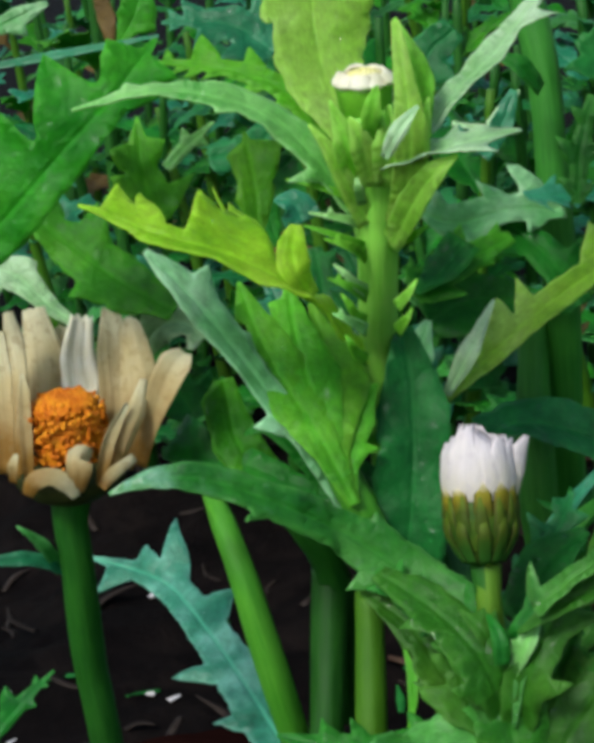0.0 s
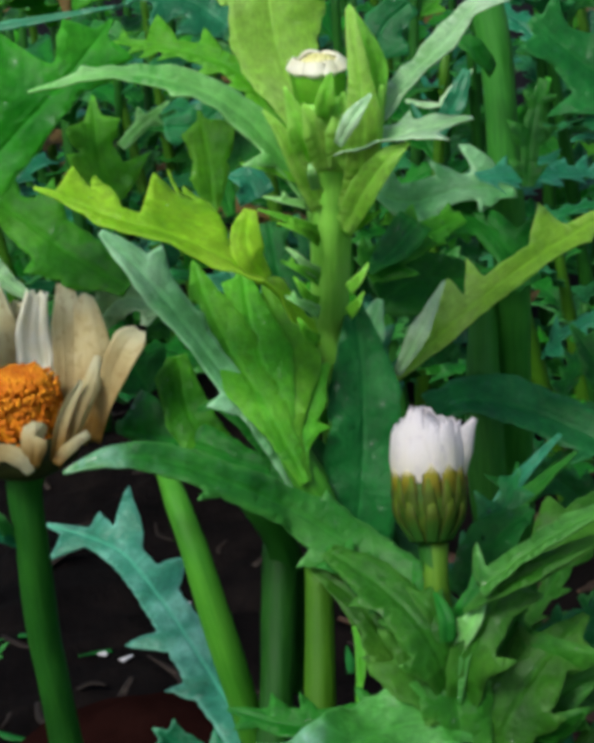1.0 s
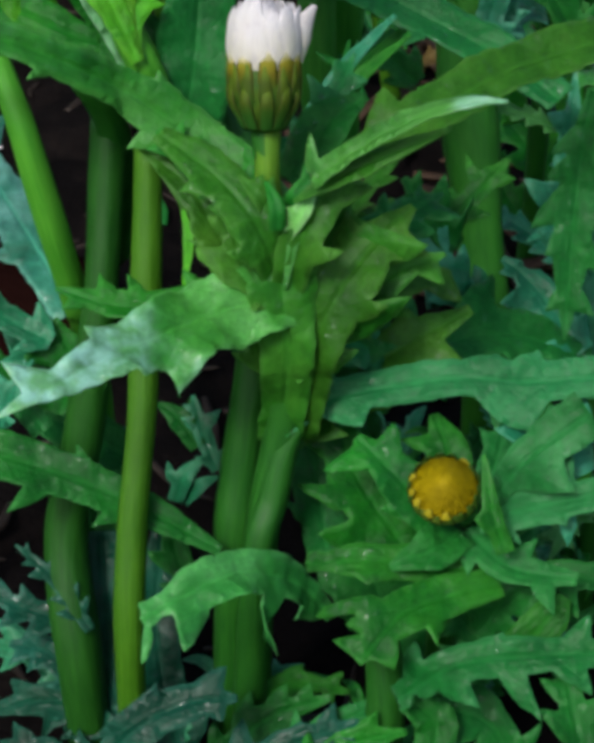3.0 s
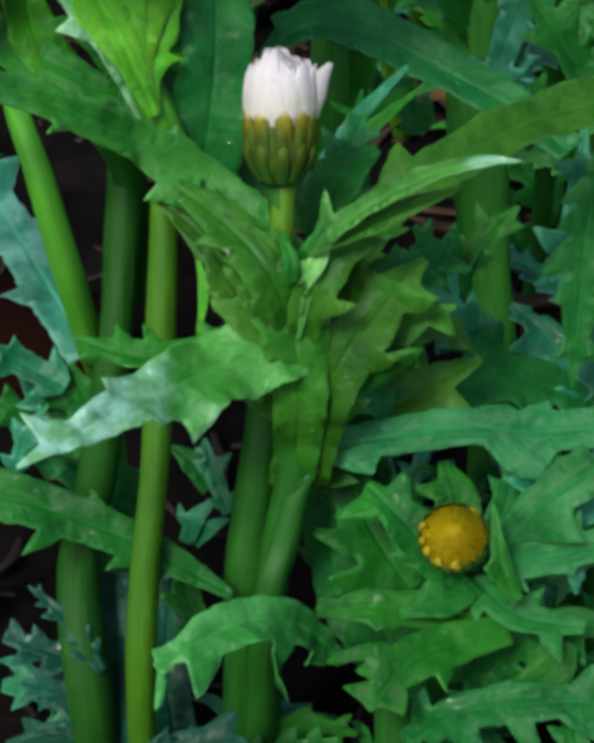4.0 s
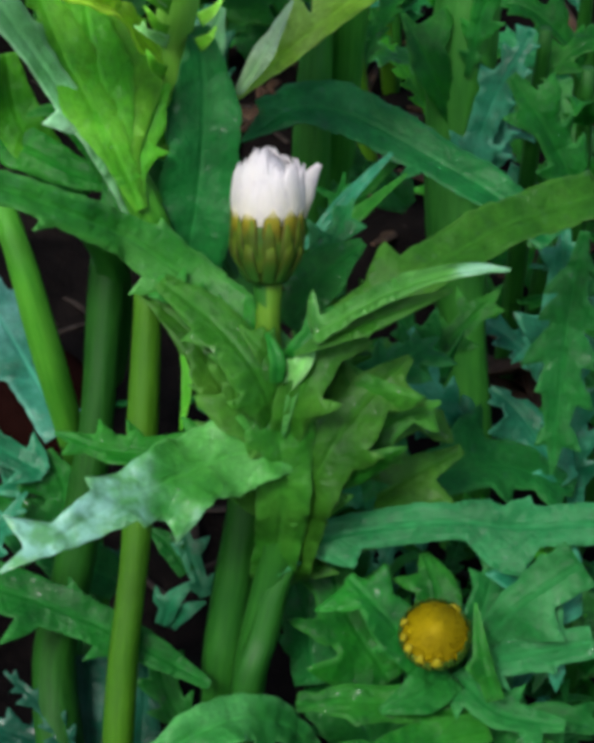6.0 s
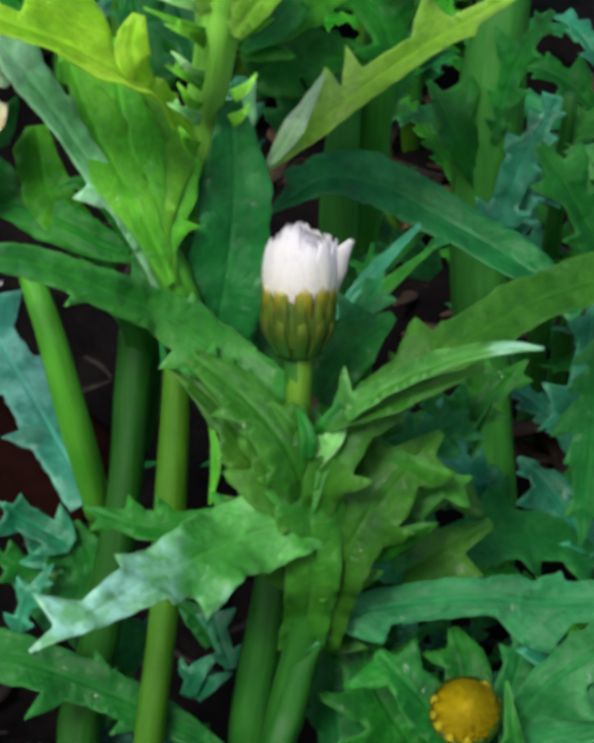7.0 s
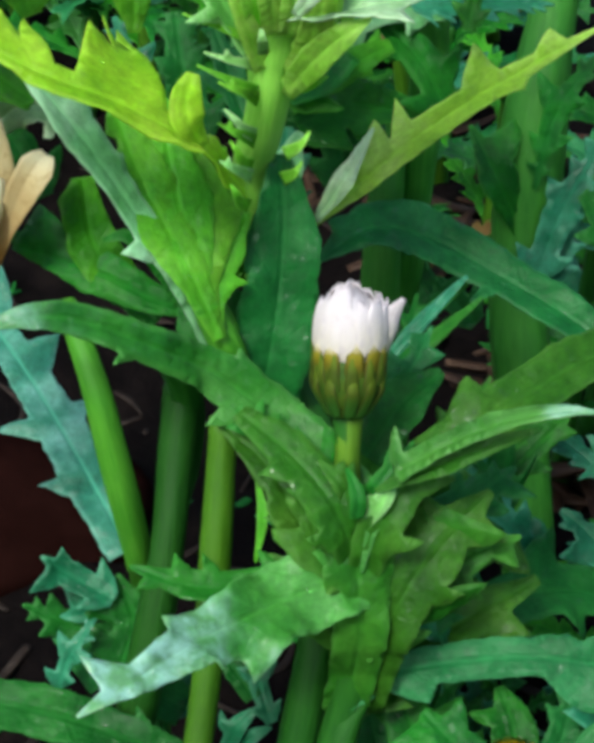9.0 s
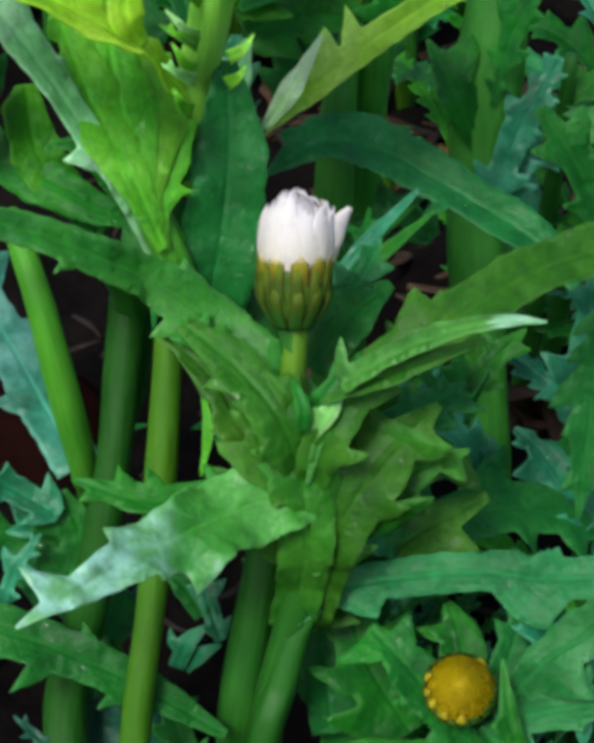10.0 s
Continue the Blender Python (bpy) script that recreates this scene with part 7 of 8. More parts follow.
leaf(TALL, [(-13.6, 301.8, 228.2), (-7.6, 298.5, 231.3), (-2.4, 300.1, 233.7)], [3.4, 2.7, 0.2], [3.4, 2.7, 0.2], [], (0.06, -0.90, 0.43), LEAF_BRACT, 0.15, 0.3)
leaf(TALL, [(-14.3, 299.3, 220.9), (-11.0, 295.6, 224.2), (-8.6, 296.8, 226.7)], [1.4, 0.8, 0.2], [1.4, 0.8, 0.2], [], (0.07, -0.89, 0.45), LEAF_YOUNG, 0.15, 0.3)
leaf(TALL, [(-14.5, 298.6, 218.8), (-10.7, 294.7, 221.5), (-7.8, 295.6, 222.8)], [1.4, 0.8, 0.2], [1.4, 0.8, 0.2], [], (0.07, -0.89, 0.46), LEAF_SPRING, 0.15, 0.3)
leaf(TALL, [(-15.4, 294.7, 207.7), (-12.7, 291.0, 211.3), (-10.9, 292.0, 213.6)], [1.4, 0.8, 0.2], [1.4, 0.8, 0.2], [], (0.07, -0.87, 0.48), LEAF_BRACT, 0.15, 0.3)
leaf(TALL, [(-15.8, 293.1, 203.3), (-13.6, 289.3, 206.6), (-12.2, 290.1, 208.5)], [1.4, 0.8, 0.2], [1.4, 0.8, 0.2], [], (0.08, -0.87, 0.49), LEAF_YOUNG, 0.15, 0.3)
leaf(TALL, [(-27.8, 291.3, 168.7), (-32.7, 296.1, 178.9), (-40.7, 304.3, 191.2), (-46.2, 310.8, 200.7), (-49.6, 317.5, 209.4)], [1.3, 3.2, 6.7, 4.6, 0.3], [1.3, 3.2, 6.7, 4.6, 0.3], [(1, 42.5, 1.6, 0.6, 5.4)], (0.11, -0.68, 0.72), LEAF_MID, 0.03, 0.4, full=0.3)
leaf(TALL, [(-27.8, 291.5, 168.7), (-32.3, 296.3, 178.7), (-36.0, 305.2, 191.0), (-38.4, 311.8, 199.1), (-39.7, 319.0, 208.5)], [1.3, 3.2, 7.1, 4.3, 0.3], [1.3, 3.2, 7.1, 4.3, 0.3], [(1, 43.7, 4.9, 1.7, 5.5)], (0.10, -0.68, 0.72), LEAF_MID, 0.03, 0.4, full=0.3)
leaf(TALL, [(-27.8, 291.7, 168.6), (-31.4, 296.6, 178.5), (-30.9, 305.6, 189.3), (-32.7, 311.7, 195.6), (-35.4, 318.1, 203.2)], [1.3, 3.4, 7.3, 4.3, 0.4], [1.3, 3.4, 7.3, 4.3, 0.4], [(-1, 35.3, 6.3, 2.1, 8.2)], (0.10, -0.68, 0.73), LEAF_MID, 0.03, 0.4, full=0.3)
leaf(TALL, [(-28.6, 292.9, 170.7), (-30.0, 297.3, 178.1), (-27.4, 302.9, 183.9), (-22.4, 307.3, 188.2)], [1.5, 4.2, 5.3, 0.4], [1.5, 4.2, 5.3, 0.4], [(-1, 8.0, 7.7, 2.7, 7.9)], (0.09, -0.67, 0.74), LEAF_MID, 0.03, 0.4, full=0.3)
leaf(TALL, [(-35.4, 312.5, 162.2), (-43.5, 313.9, 163.9), (-55.7, 317.6, 168.2), (-73.2, 324.8, 169.5)], [1.8, 3.4, 5.1, 0.8], [1.8, 3.4, 5.1, 0.8], [(-1, 34.7, 10.5, 3.6, 16.2)], (0.15, -0.78, 0.60), LEAF, 0.15, 1.0, full=0.5)
leaf(TALL, [(-49.9, 317.5, 165.0), (-55.5, 320.4, 173.1), (-57.6, 325.3, 185.7)], [4.5, 5.5, 2.3], [4.5, 5.5, 2.3], [(1, 17.8, 5.5, 1.9, 11.4)], (0.16, -0.79, 0.59), LEAF_FRESH, 0.15, 1.0, full=0.7)
leaf(TALL, [(-36.4, 313.6, 162.9), (-39.4, 315.2, 169.0), (-47.2, 316.5, 176.7), (-52.9, 316.5, 176.1)], [2.2, 2.6, 1.6, 0.4], [2.2, 2.6, 1.6, 0.4], [], (0.14, -0.79, 0.60), LEAF, 0.15, 1.0)
leaf(FADED, [(-62.5, 335.2, 192.1), (-66.6, 336.9, 195.8), (-72.8, 337.7, 195.0), (-79.9, 339.2, 186.7)], [1.5, 3.6, 4.9, 1.3], [1.5, 3.6, 4.9, 1.3], [(1, 0.0, 4.5, 0.8, 5.8), (-1, 10.2, 4.0, 1.5, 5.9)], (0.19, -0.82, 0.54), LEAF_GLARE, 0.15, 1.0)
# Bracts round the young head
leaf(TALL, [(-20.1, 293.6, 232.2), (-20.5, 288.9, 240.4), (-22.6, 288.3, 249.3)], [1.8, 2.9, 0.3], [1.8, 2.9, 0.3], [], (0.10, -0.88, 0.47), LEAF_BRACT, 0.2, 0.5)
leaf(TALL, [(-17.3, 292.0, 232.3), (-17.8, 288.2, 240.3), (-19.4, 287.7, 246.0)], [2.1, 2.6, 0.3], [2.1, 2.6, 0.3], [], (0.09, -0.88, 0.47), LEAF_BRACT, 0.2, 0.5)
leaf(TALL, [(-15.9, 292.4, 233.0), (-15.5, 289.0, 241.7), (-14.8, 288.9, 250.6)], [2.5, 2.8, 0.3], [2.5, 2.8, 0.3], [], (0.08, -0.88, 0.47), LEAF_BRACT, 0.2, 0.5)
leaf(TALL, [(-14.7, 292.3, 232.0), (-13.6, 288.7, 239.8), (-12.2, 289.2, 247.2)], [2.1, 2.6, 0.3], [2.1, 2.6, 0.3], [], (0.08, -0.88, 0.47), LEAF_BRACT, 0.2, 0.5)
leaf(TALL, [(-14.1, 295.7, 222.9), (-10.7, 291.0, 232.8), (-8.8, 288.3, 242.8), (-9.9, 294.4, 261.5)], [2.1, 2.6, 3.1, 0.8], [2.1, 2.6, 3.1, 0.8], [], (0.07, -0.88, 0.47), LEAF_BRACT, 0.2, 0.5)
leaf(TALL, [(-13.9, 296.6, 225.4), (-8.3, 289.7, 237.2), (-5.2, 292.5, 247.3)], [2.1, 2.4, 0.3], [2.1, 2.4, 0.3], [], (0.06, -0.88, 0.48), LEAF_BRACT, 0.2, 0.5)
leaf(TALL, [(-19.3, 295.4, 224.4), (-22.2, 290.8, 234.4), (-24.4, 289.4, 240.8), (-27.1, 289.4, 245.2)], [2.1, 1.9, 1.2, 0.3], [2.1, 1.9, 1.2, 0.3], [], (0.10, -0.87, 0.48), LEAF_BRACT, 0.2, 0.5)
leaf(TALL, [(-15.5, 296.4, 219.1), (-10.1, 290.7, 228.3), (-5.4, 287.1, 234.4), (-0.9, 287.7, 237.2)], [2.0, 3.0, 2.2, 0.3], [2.0, 3.0, 2.2, 0.3], [], (0.06, -0.87, 0.50), LEAF_BRACT, 0.2, 0.5)
leaf(TALL, [(-13.9, 285.0, 238.4), (-10.6, 283.0, 243.6), (-6.8, 284.8, 247.4)], [0.9, 1.7, 0.3], [0.9, 1.7, 0.3], [], (0.07, -0.88, 0.47), LEAF_GLARE, 0.15, 1.0)
leaf(TALL, [(-19.3, 290.6, 229.2), (-19.3, 287.5, 232.7), (-19.6, 288.2, 234.8)], [0.9, 0.9, 0.3], [0.9, 0.9, 0.3], [], (0.09, -0.87, 0.49), LEAF_SOFT, 0.15, 1.0)
# Wet leaf over the dark soil, its teal sky reflection put into the colour
leaf(FADED, [(-51.9, 321.3, 88.5), (-65.2, 344.1, 96.0), (-82.6, 374.3, 102.0), (-97.6, 395.5, 105.6), (-119.5, 407.8, 108.3)], [5.5, 6.5, 4.9, 4.4, 0.5], [5.5, 6.5, 4.9, 4.4, 0.5], [(1, 23.9, 11.7, 3.7, 6.8), (-1, 43.2, 11.0, 3.4, 10.1), (1, 44.7, 15.1, 4.6, 7.5), (-1, 65.5, 13.2, 5.0, 15.0), (-1, 89.5, 17.7, 6.3, 15.8), (-1, 96.6, 7.9, 3.1, 9.3), (1, 103.7, 10.3, 3.4, 9.2)], (0.18, -0.73, 0.66), LEAF_TEAL_SHEEN, 0.1, 1.0, full=0.15)
# Large leaf, a silvery highlight put into the colour of its wet end
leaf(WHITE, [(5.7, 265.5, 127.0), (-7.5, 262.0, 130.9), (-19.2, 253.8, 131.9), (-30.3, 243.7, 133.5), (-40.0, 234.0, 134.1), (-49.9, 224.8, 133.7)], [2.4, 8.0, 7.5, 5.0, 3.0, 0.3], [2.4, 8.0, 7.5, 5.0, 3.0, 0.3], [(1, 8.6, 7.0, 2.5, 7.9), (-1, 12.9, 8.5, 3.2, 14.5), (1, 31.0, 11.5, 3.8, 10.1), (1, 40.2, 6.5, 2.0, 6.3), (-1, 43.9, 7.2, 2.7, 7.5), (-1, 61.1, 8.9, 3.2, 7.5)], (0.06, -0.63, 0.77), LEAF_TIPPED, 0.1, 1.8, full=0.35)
# Pale hanging leaf
leaf(LOW, [(8.2, 239.7, 67.8), (1.2, 235.9, 81.0), (-7.6, 229.2, 90.6), (-17.5, 222.1, 92.9), (-27.3, 215.8, 91.4)], [1.5, 3.9, 4.9, 4.6, 0.4], [1.5, 3.9, 4.9, 4.6, 0.4], [(1, 5.7, 6.2, 3.7, 8.2), (1, 22.9, 18.1, 10.9, 7.6), (1, 45.3, 10.2, 5.9, 7.5), (-1, 51.5, 3.0, 1.6, 5.7), (1, 53.4, 2.7, 1.5, 5.0), (1, 54.3, 7.7, 4.5, 7.5)], (0.02, -0.54, 0.84), LEAF_PALE, 0.15, 1.5)
# Long arching leaf above the yellow bud
leaf(LOW, [(-1.2, 263.9, 96.8), (7.3, 267.9, 101.9), (22.2, 269.8, 104.2), (36.8, 267.7, 107.8), (49.4, 266.4, 107.5), (65.8, 265.5, 109.4)], [1.2, 3.4, 4.2, 4.0, 4.4, 4.4], [1.2, 3.4, 4.2, 4.0, 4.4, 4.4], [(1, 11.4, 5.9, 2.0, 7.0), (-1, 15.0, 7.7, 2.8, 11.2), (1, 25.4, 4.3, 1.7, 8.4), (1, 45.3, 5.3, 1.9, 9.7), (-1, 50.8, 10.7, 3.6, 15.1), (1, 54.2, 6.5, 2.4, 6.9)], (-0.06, -0.62, 0.78), LEAF_SEA, 0.15, 1.0)
# Lobed leaves under the yellow bud
leaf(LOW, [(42.1, 241.9, 76.7), (25.4, 243.3, 78.9), (13.5, 243.6, 79.5), (3.3, 243.2, 79.0)], [3.0, 3.9, 3.7, 0.4], [3.0, 3.9, 3.7, 0.4], [(-1, 10.6, 5.6, 2.0, 9.7), (-1, 23.7, 3.6, 1.2, 9.7), (1, 25.0, 5.1, 1.7, 8.2), (-1, 37.3, 2.6, 0.9, 5.8), (1, 38.9, 2.2, 1.4, 5.8)], (-0.04, -0.55, 0.83), LEAF, 0.15, 1.0)
leaf(LOW, [(42.8, 239.3, 76.6), (30.7, 234.7, 77.3), (21.8, 229.6, 77.3), (13.8, 221.2, 73.0)], [2.9, 4.6, 4.8, 0.6], [2.9, 4.6, 4.8, 0.6], [(1, 16.8, 9.2, 3.2, 6.7), (-1, 28.2, 13.7, 4.8, 9.4), (-1, 28.6, 6.7, 2.4, 5.3), (1, 30.5, 6.3, 2.0, 6.6), (-1, 32.9, 6.8, 2.3, 6.7)], (-0.06, -0.53, 0.84), LEAF, 0.15, 1.0)
leaf(YELLOW, [(40.8, 248.3, 90.2), (48.1, 250.6, 99.9), (60.6, 253.9, 109.1)], [1.5, 4.1, 5.3], [1.5, 4.1, 5.3], [(-1, 12.7, 11.5, 4.0, 12.0), (1, 20.2, 5.8, 2.1, 9.4)], (-0.11, -0.59, 0.80), LEAF_SEA, 0.15, 1.0)
# Long leaf, pale sheen coloured into its end, clasping the stem under the white bud
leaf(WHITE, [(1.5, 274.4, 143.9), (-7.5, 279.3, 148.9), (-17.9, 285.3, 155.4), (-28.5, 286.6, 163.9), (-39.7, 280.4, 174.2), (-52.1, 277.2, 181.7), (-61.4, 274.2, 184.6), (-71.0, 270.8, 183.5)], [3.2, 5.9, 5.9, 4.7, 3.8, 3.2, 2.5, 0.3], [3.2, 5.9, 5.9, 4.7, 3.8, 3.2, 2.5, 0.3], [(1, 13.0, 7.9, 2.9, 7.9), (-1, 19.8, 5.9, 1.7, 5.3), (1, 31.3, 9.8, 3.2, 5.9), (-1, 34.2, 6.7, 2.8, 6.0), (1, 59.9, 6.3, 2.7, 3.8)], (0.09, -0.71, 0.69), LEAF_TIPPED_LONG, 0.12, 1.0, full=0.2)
# Broad shaded leaves below it
leaf(WHITE, [(0.4, 276.0, 122.7), (14.9, 282.4, 121.0), (35.2, 290.8, 118.6)], [3.3, 8.2, 0.5], [3.3, 8.2, 0.5], [(-1, 12.1, 11.1, 4.0, 11.1), (1, 25.4, 8.6, 3.0, 12.8), (-1, 36.0, 7.1, 2.3, 10.0)], (-0.03, -0.66, 0.75), LEAF_OLIVE, 0.15, 1.0)
leaf(WHITE, [(1.0, 277.6, 134.8), (11.9, 285.4, 131.7), (29.3, 295.4, 131.5)], [2.9, 6.1, 0.4], [2.9, 6.1, 0.4], [(-1, 23.6, 8.3, 2.8, 9.8), (1, 26.1, 4.7, 1.7, 8.5)], (-0.03, -0.68, 0.74), LEAF_OLIVE, 0.15, 1.0)
leaf(WHITE, [(-1.1, 274.2, 110.4), (14.1, 280.5, 108.5), (27.2, 283.4, 102.2)], [3.0, 6.3, 0.5], [3.0, 6.3, 0.5], [(-1, 20.6, 7.0, 2.4, 8.6), (1, 21.5, 7.0, 2.3, 8.7)], (-0.03, -0.63, 0.77), LEAF_DEEP, 0.15, 1.0)
leaf(WHITE, [(0.1, 276.6, 140.2), (-3.8, 270.8, 132.6), (-7.8, 265.9, 119.4)], [3.8, 6.3, 2.9], [3.8, 6.3, 2.9], [(1, 7.4, 9.5, 3.4, 9.3), (-1, 8.5, 9.7, 3.4, 9.4)], (0.01, -0.66, 0.75), LEAF_OLIVE, 0.15, 1.0)
leaf(YELLOW, [(43.1, 235.8, 88.5), (40.3, 240.4, 96.4), (39.1, 247.4, 104.1)], [1.9, 1.9, 0.3], [1.9, 1.9, 0.3], [(1, 7.0, 3.8, 1.4, 5.3)], (-0.09, -0.57, 0.81), LEAF, 0.15, 1.0)
leaf(WHITE, [(0.1, 266.4, 141.7), (4.0, 266.1, 149.5), (7.2, 271.8, 153.7)], [0.7, 2.0, 0.4], [0.7, 2.0, 0.4], [(1, 6.8, 3.1, 1.1, 3.9)], (-0.00, -0.68, 0.73), LEAF_SOFT, 0.15, 1.0)
# Larger leaves further back
leaf(FADED, [(-114.8, 350.0, 210.4), (-106.5, 350.0, 206.2), (-100.1, 348.6, 199.1), (-91.5, 347.7, 192.1)], [3.7, 3.9, 2.2, 0.5], [3.7, 3.9, 2.2, 0.5], [(-1, 4.0, 7.9, 2.8, 6.1), (1, 8.5, 5.3, 1.9, 6.1)], (0.26, -0.82, 0.52), LEAF_GLARE, 0.15, 1.0)
leaf(FAR, [(-138.5, 457.9, 250.6), (-128.8, 460.6, 253.8), (-120.4, 462.8, 256.6)], [2.2, 3.0, 0.7], [2.2, 3.0, 0.7], [(-1, 8.4, 6.1, 2.2, 5.7)], (0.26, -0.88, 0.39), LEAF_SHEEN, 0.15, 1.0)
leaf(FAR, [(-129.7, 425.5, 245.1), (-110.8, 428.7, 245.8), (-83.5, 433.6, 247.3)], [0.9, 1.3, 0.4], [0.9, 1.3, 0.4], [], (0.24, -0.88, 0.41), LEAF_WET_SHEEN, 0.15, 1.0)
leaf(FAR, [(-116.1, 505.5, 254.5), (-114.0, 503.0, 245.9), (-113.0, 499.7, 235.7)], [2.0, 2.9, 0.9], [2.0, 2.9, 0.9], [], (0.22, -0.89, 0.40), STRAW_PALE, 0.15, 1.0)
leaf(FAR, [(2.5, 386.0, 223.3), (6.3, 387.4, 225.7), (10.5, 389.6, 230.0)], [0.9, 1.7, 0.3], [0.9, 1.7, 0.3], [], (0.01, -0.89, 0.46), LEAF_GLARE, 0.15, 1.0)
leaf(FAR, [(-5.9, 387.2, 224.4), (-0.4, 387.5, 222.7), (4.9, 388.3, 222.6)], [0.5, 0.8, 0.2], [0.5, 0.8, 0.2], [], (0.03, -0.88, 0.47), LEAF_GLARE, 0.15, 1.0)
leaf(FAR, [(18.7, 381.9, 203.3), (21.3, 387.8, 213.2), (28.9, 396.2, 225.1)], [1.6, 3.8, 0.7], [1.6, 3.8, 0.7], [(-1, 11.4, 5.7, 1.9, 7.9), (1, 13.1, 3.8, 1.3, 7.9)], (-0.02, -0.87, 0.49), LEAF_FRESH, 0.15, 1.0)
leaf(FAR, [(8.6, 372.3, 204.9), (15.3, 373.8, 206.1), (24.4, 376.2, 209.2)], [1.5, 2.6, 0.4], [1.5, 2.6, 0.4], [(1, 6.0, 4.2, 1.5, 4.6)], (-0.01, -0.86, 0.50), LEAF_WET_SHEEN, 0.15, 1.0)
leaf(FAR, [(-97.9, 487.6, 255.9), (-101.5, 484.0, 247.0), (-106.2, 481.2, 240.9)], [4.2, 5.1, 0.7], [4.2, 5.1, 0.7], [(1, 8.2, 7.5, 2.6, 9.8)], (0.21, -0.89, 0.40), LEAF_FRESH, 0.15, 1.0)
leaf(FAR, [(-76.9, 444.0, 211.4), (-66.4, 445.6, 211.3), (-55.2, 449.9, 218.7)], [2.6, 5.3, 0.8], [2.6, 5.3, 0.8], [(-1, 1.9, 5.7, 1.9, 9.2), (1, 16.7, 4.7, 1.5, 9.3)], (0.15, -0.87, 0.46), LEAF_DEEP, 0.15, 1.0)
leaf(FAR, [(-54.9, 456.5, 206.4), (-63.7, 452.5, 198.6), (-61.7, 447.5, 182.9)], [2.7, 5.7, 1.3], [2.7, 5.7, 1.3], [(1, 2.8, 12.1, 4.1, 11.3), (-1, 15.6, 8.4, 3.0, 11.3)], (0.14, -0.86, 0.49), LEAF, 0.15, 1.0)
leaf(FAR, [(-6.3, 463.7, 236.2), (-14.7, 460.1, 229.8), (-18.6, 455.0, 216.4)], [4.0, 5.8, 1.3], [4.0, 5.8, 1.3], [(-1, 13.5, 6.8, 2.4, 11.1), (1, 13.8, 9.9, 3.4, 11.1)], (0.05, -0.90, 0.44), LEAF_DEEP, 0.15, 1.0)
leaf(TALL, [(-9.8, 319.1, 179.3), (0.4, 324.3, 186.8), (14.0, 332.4, 194.8), (29.1, 341.2, 201.1), (50.7, 354.5, 208.0)], [1.0, 2.8, 3.2, 2.6, 0.4], [1.0, 2.8, 3.2, 2.6, 0.4], [(1, 19.9, 8.3, 3.2, 11.3), (1, 26.5, 8.8, 2.9, 5.7), (1, 46.1, 9.9, 3.4, 10.0), (-1, 52.3, 3.7, 1.5, 8.5), (1, 63.8, 5.2, 2.2, 8.7)], (-0.01, -0.84, 0.55), LEAF_LIME, 0.15, 1.0, full=0.3)
leaf(TALL, [(-9.4, 317.5, 180.6), (-4.1, 319.0, 189.0), (2.0, 324.2, 198.5)], [0.8, 2.4, 0.3], [0.8, 2.4, 0.3], [(1, 15.0, 1.3, 0.6, 4.1)], (0.04, -0.83, 0.56), LEAF_GLARE, 0.15, 1.0)
# Small leaves where the stalk of the white bud rises
leaf(WHITE, [(-1.5, 268.7, 146.4), (-4.4, 268.8, 151.6), (-8.3, 273.0, 153.8)], [1.7, 1.7, 0.3], [1.7, 1.7, 0.3], [(-1, 7.5, 3.5, 1.2, 3.9)], (0.02, -0.69, 0.73), LEAF_OLIVE, 0.15, 1.0)
leaf(WHITE, [(0.1, 268.8, 146.4), (3.8, 268.6, 152.8), (9.9, 274.6, 157.3)], [1.7, 1.7, 0.3], [1.7, 1.7, 0.3], [(1, 11.3, 2.6, 0.8, 3.9)], (-0.01, -0.69, 0.72), LEAF, 0.15, 1.0)
leaf(WHITE, [(-0.8, 264.7, 146.0), (-0.9, 266.1, 151.2), (-3.0, 270.5, 153.8)], [1.5, 1.6, 0.3], [1.5, 1.6, 0.3], [], (0.01, -0.68, 0.73), LEAF, 0.15, 1.0)

white_bud(WHITE, (-3.0, 279.0, 160.5), (0.02, 0.30, 1.0), 7.0, 25.5)
yellow_bud(YELLOW, (31.6, 248.0, 95.0), (-0.05, -0.55, 1.0), 6.9)
young_head(TALL, (-17.2, 297.5, 247.8), (0.05, -0.1, 1.0), 5.2)
faded_flower(FADED, (-88.9, 308.0, 178.5), (0.04, -0.12, 1.0), 9.2)



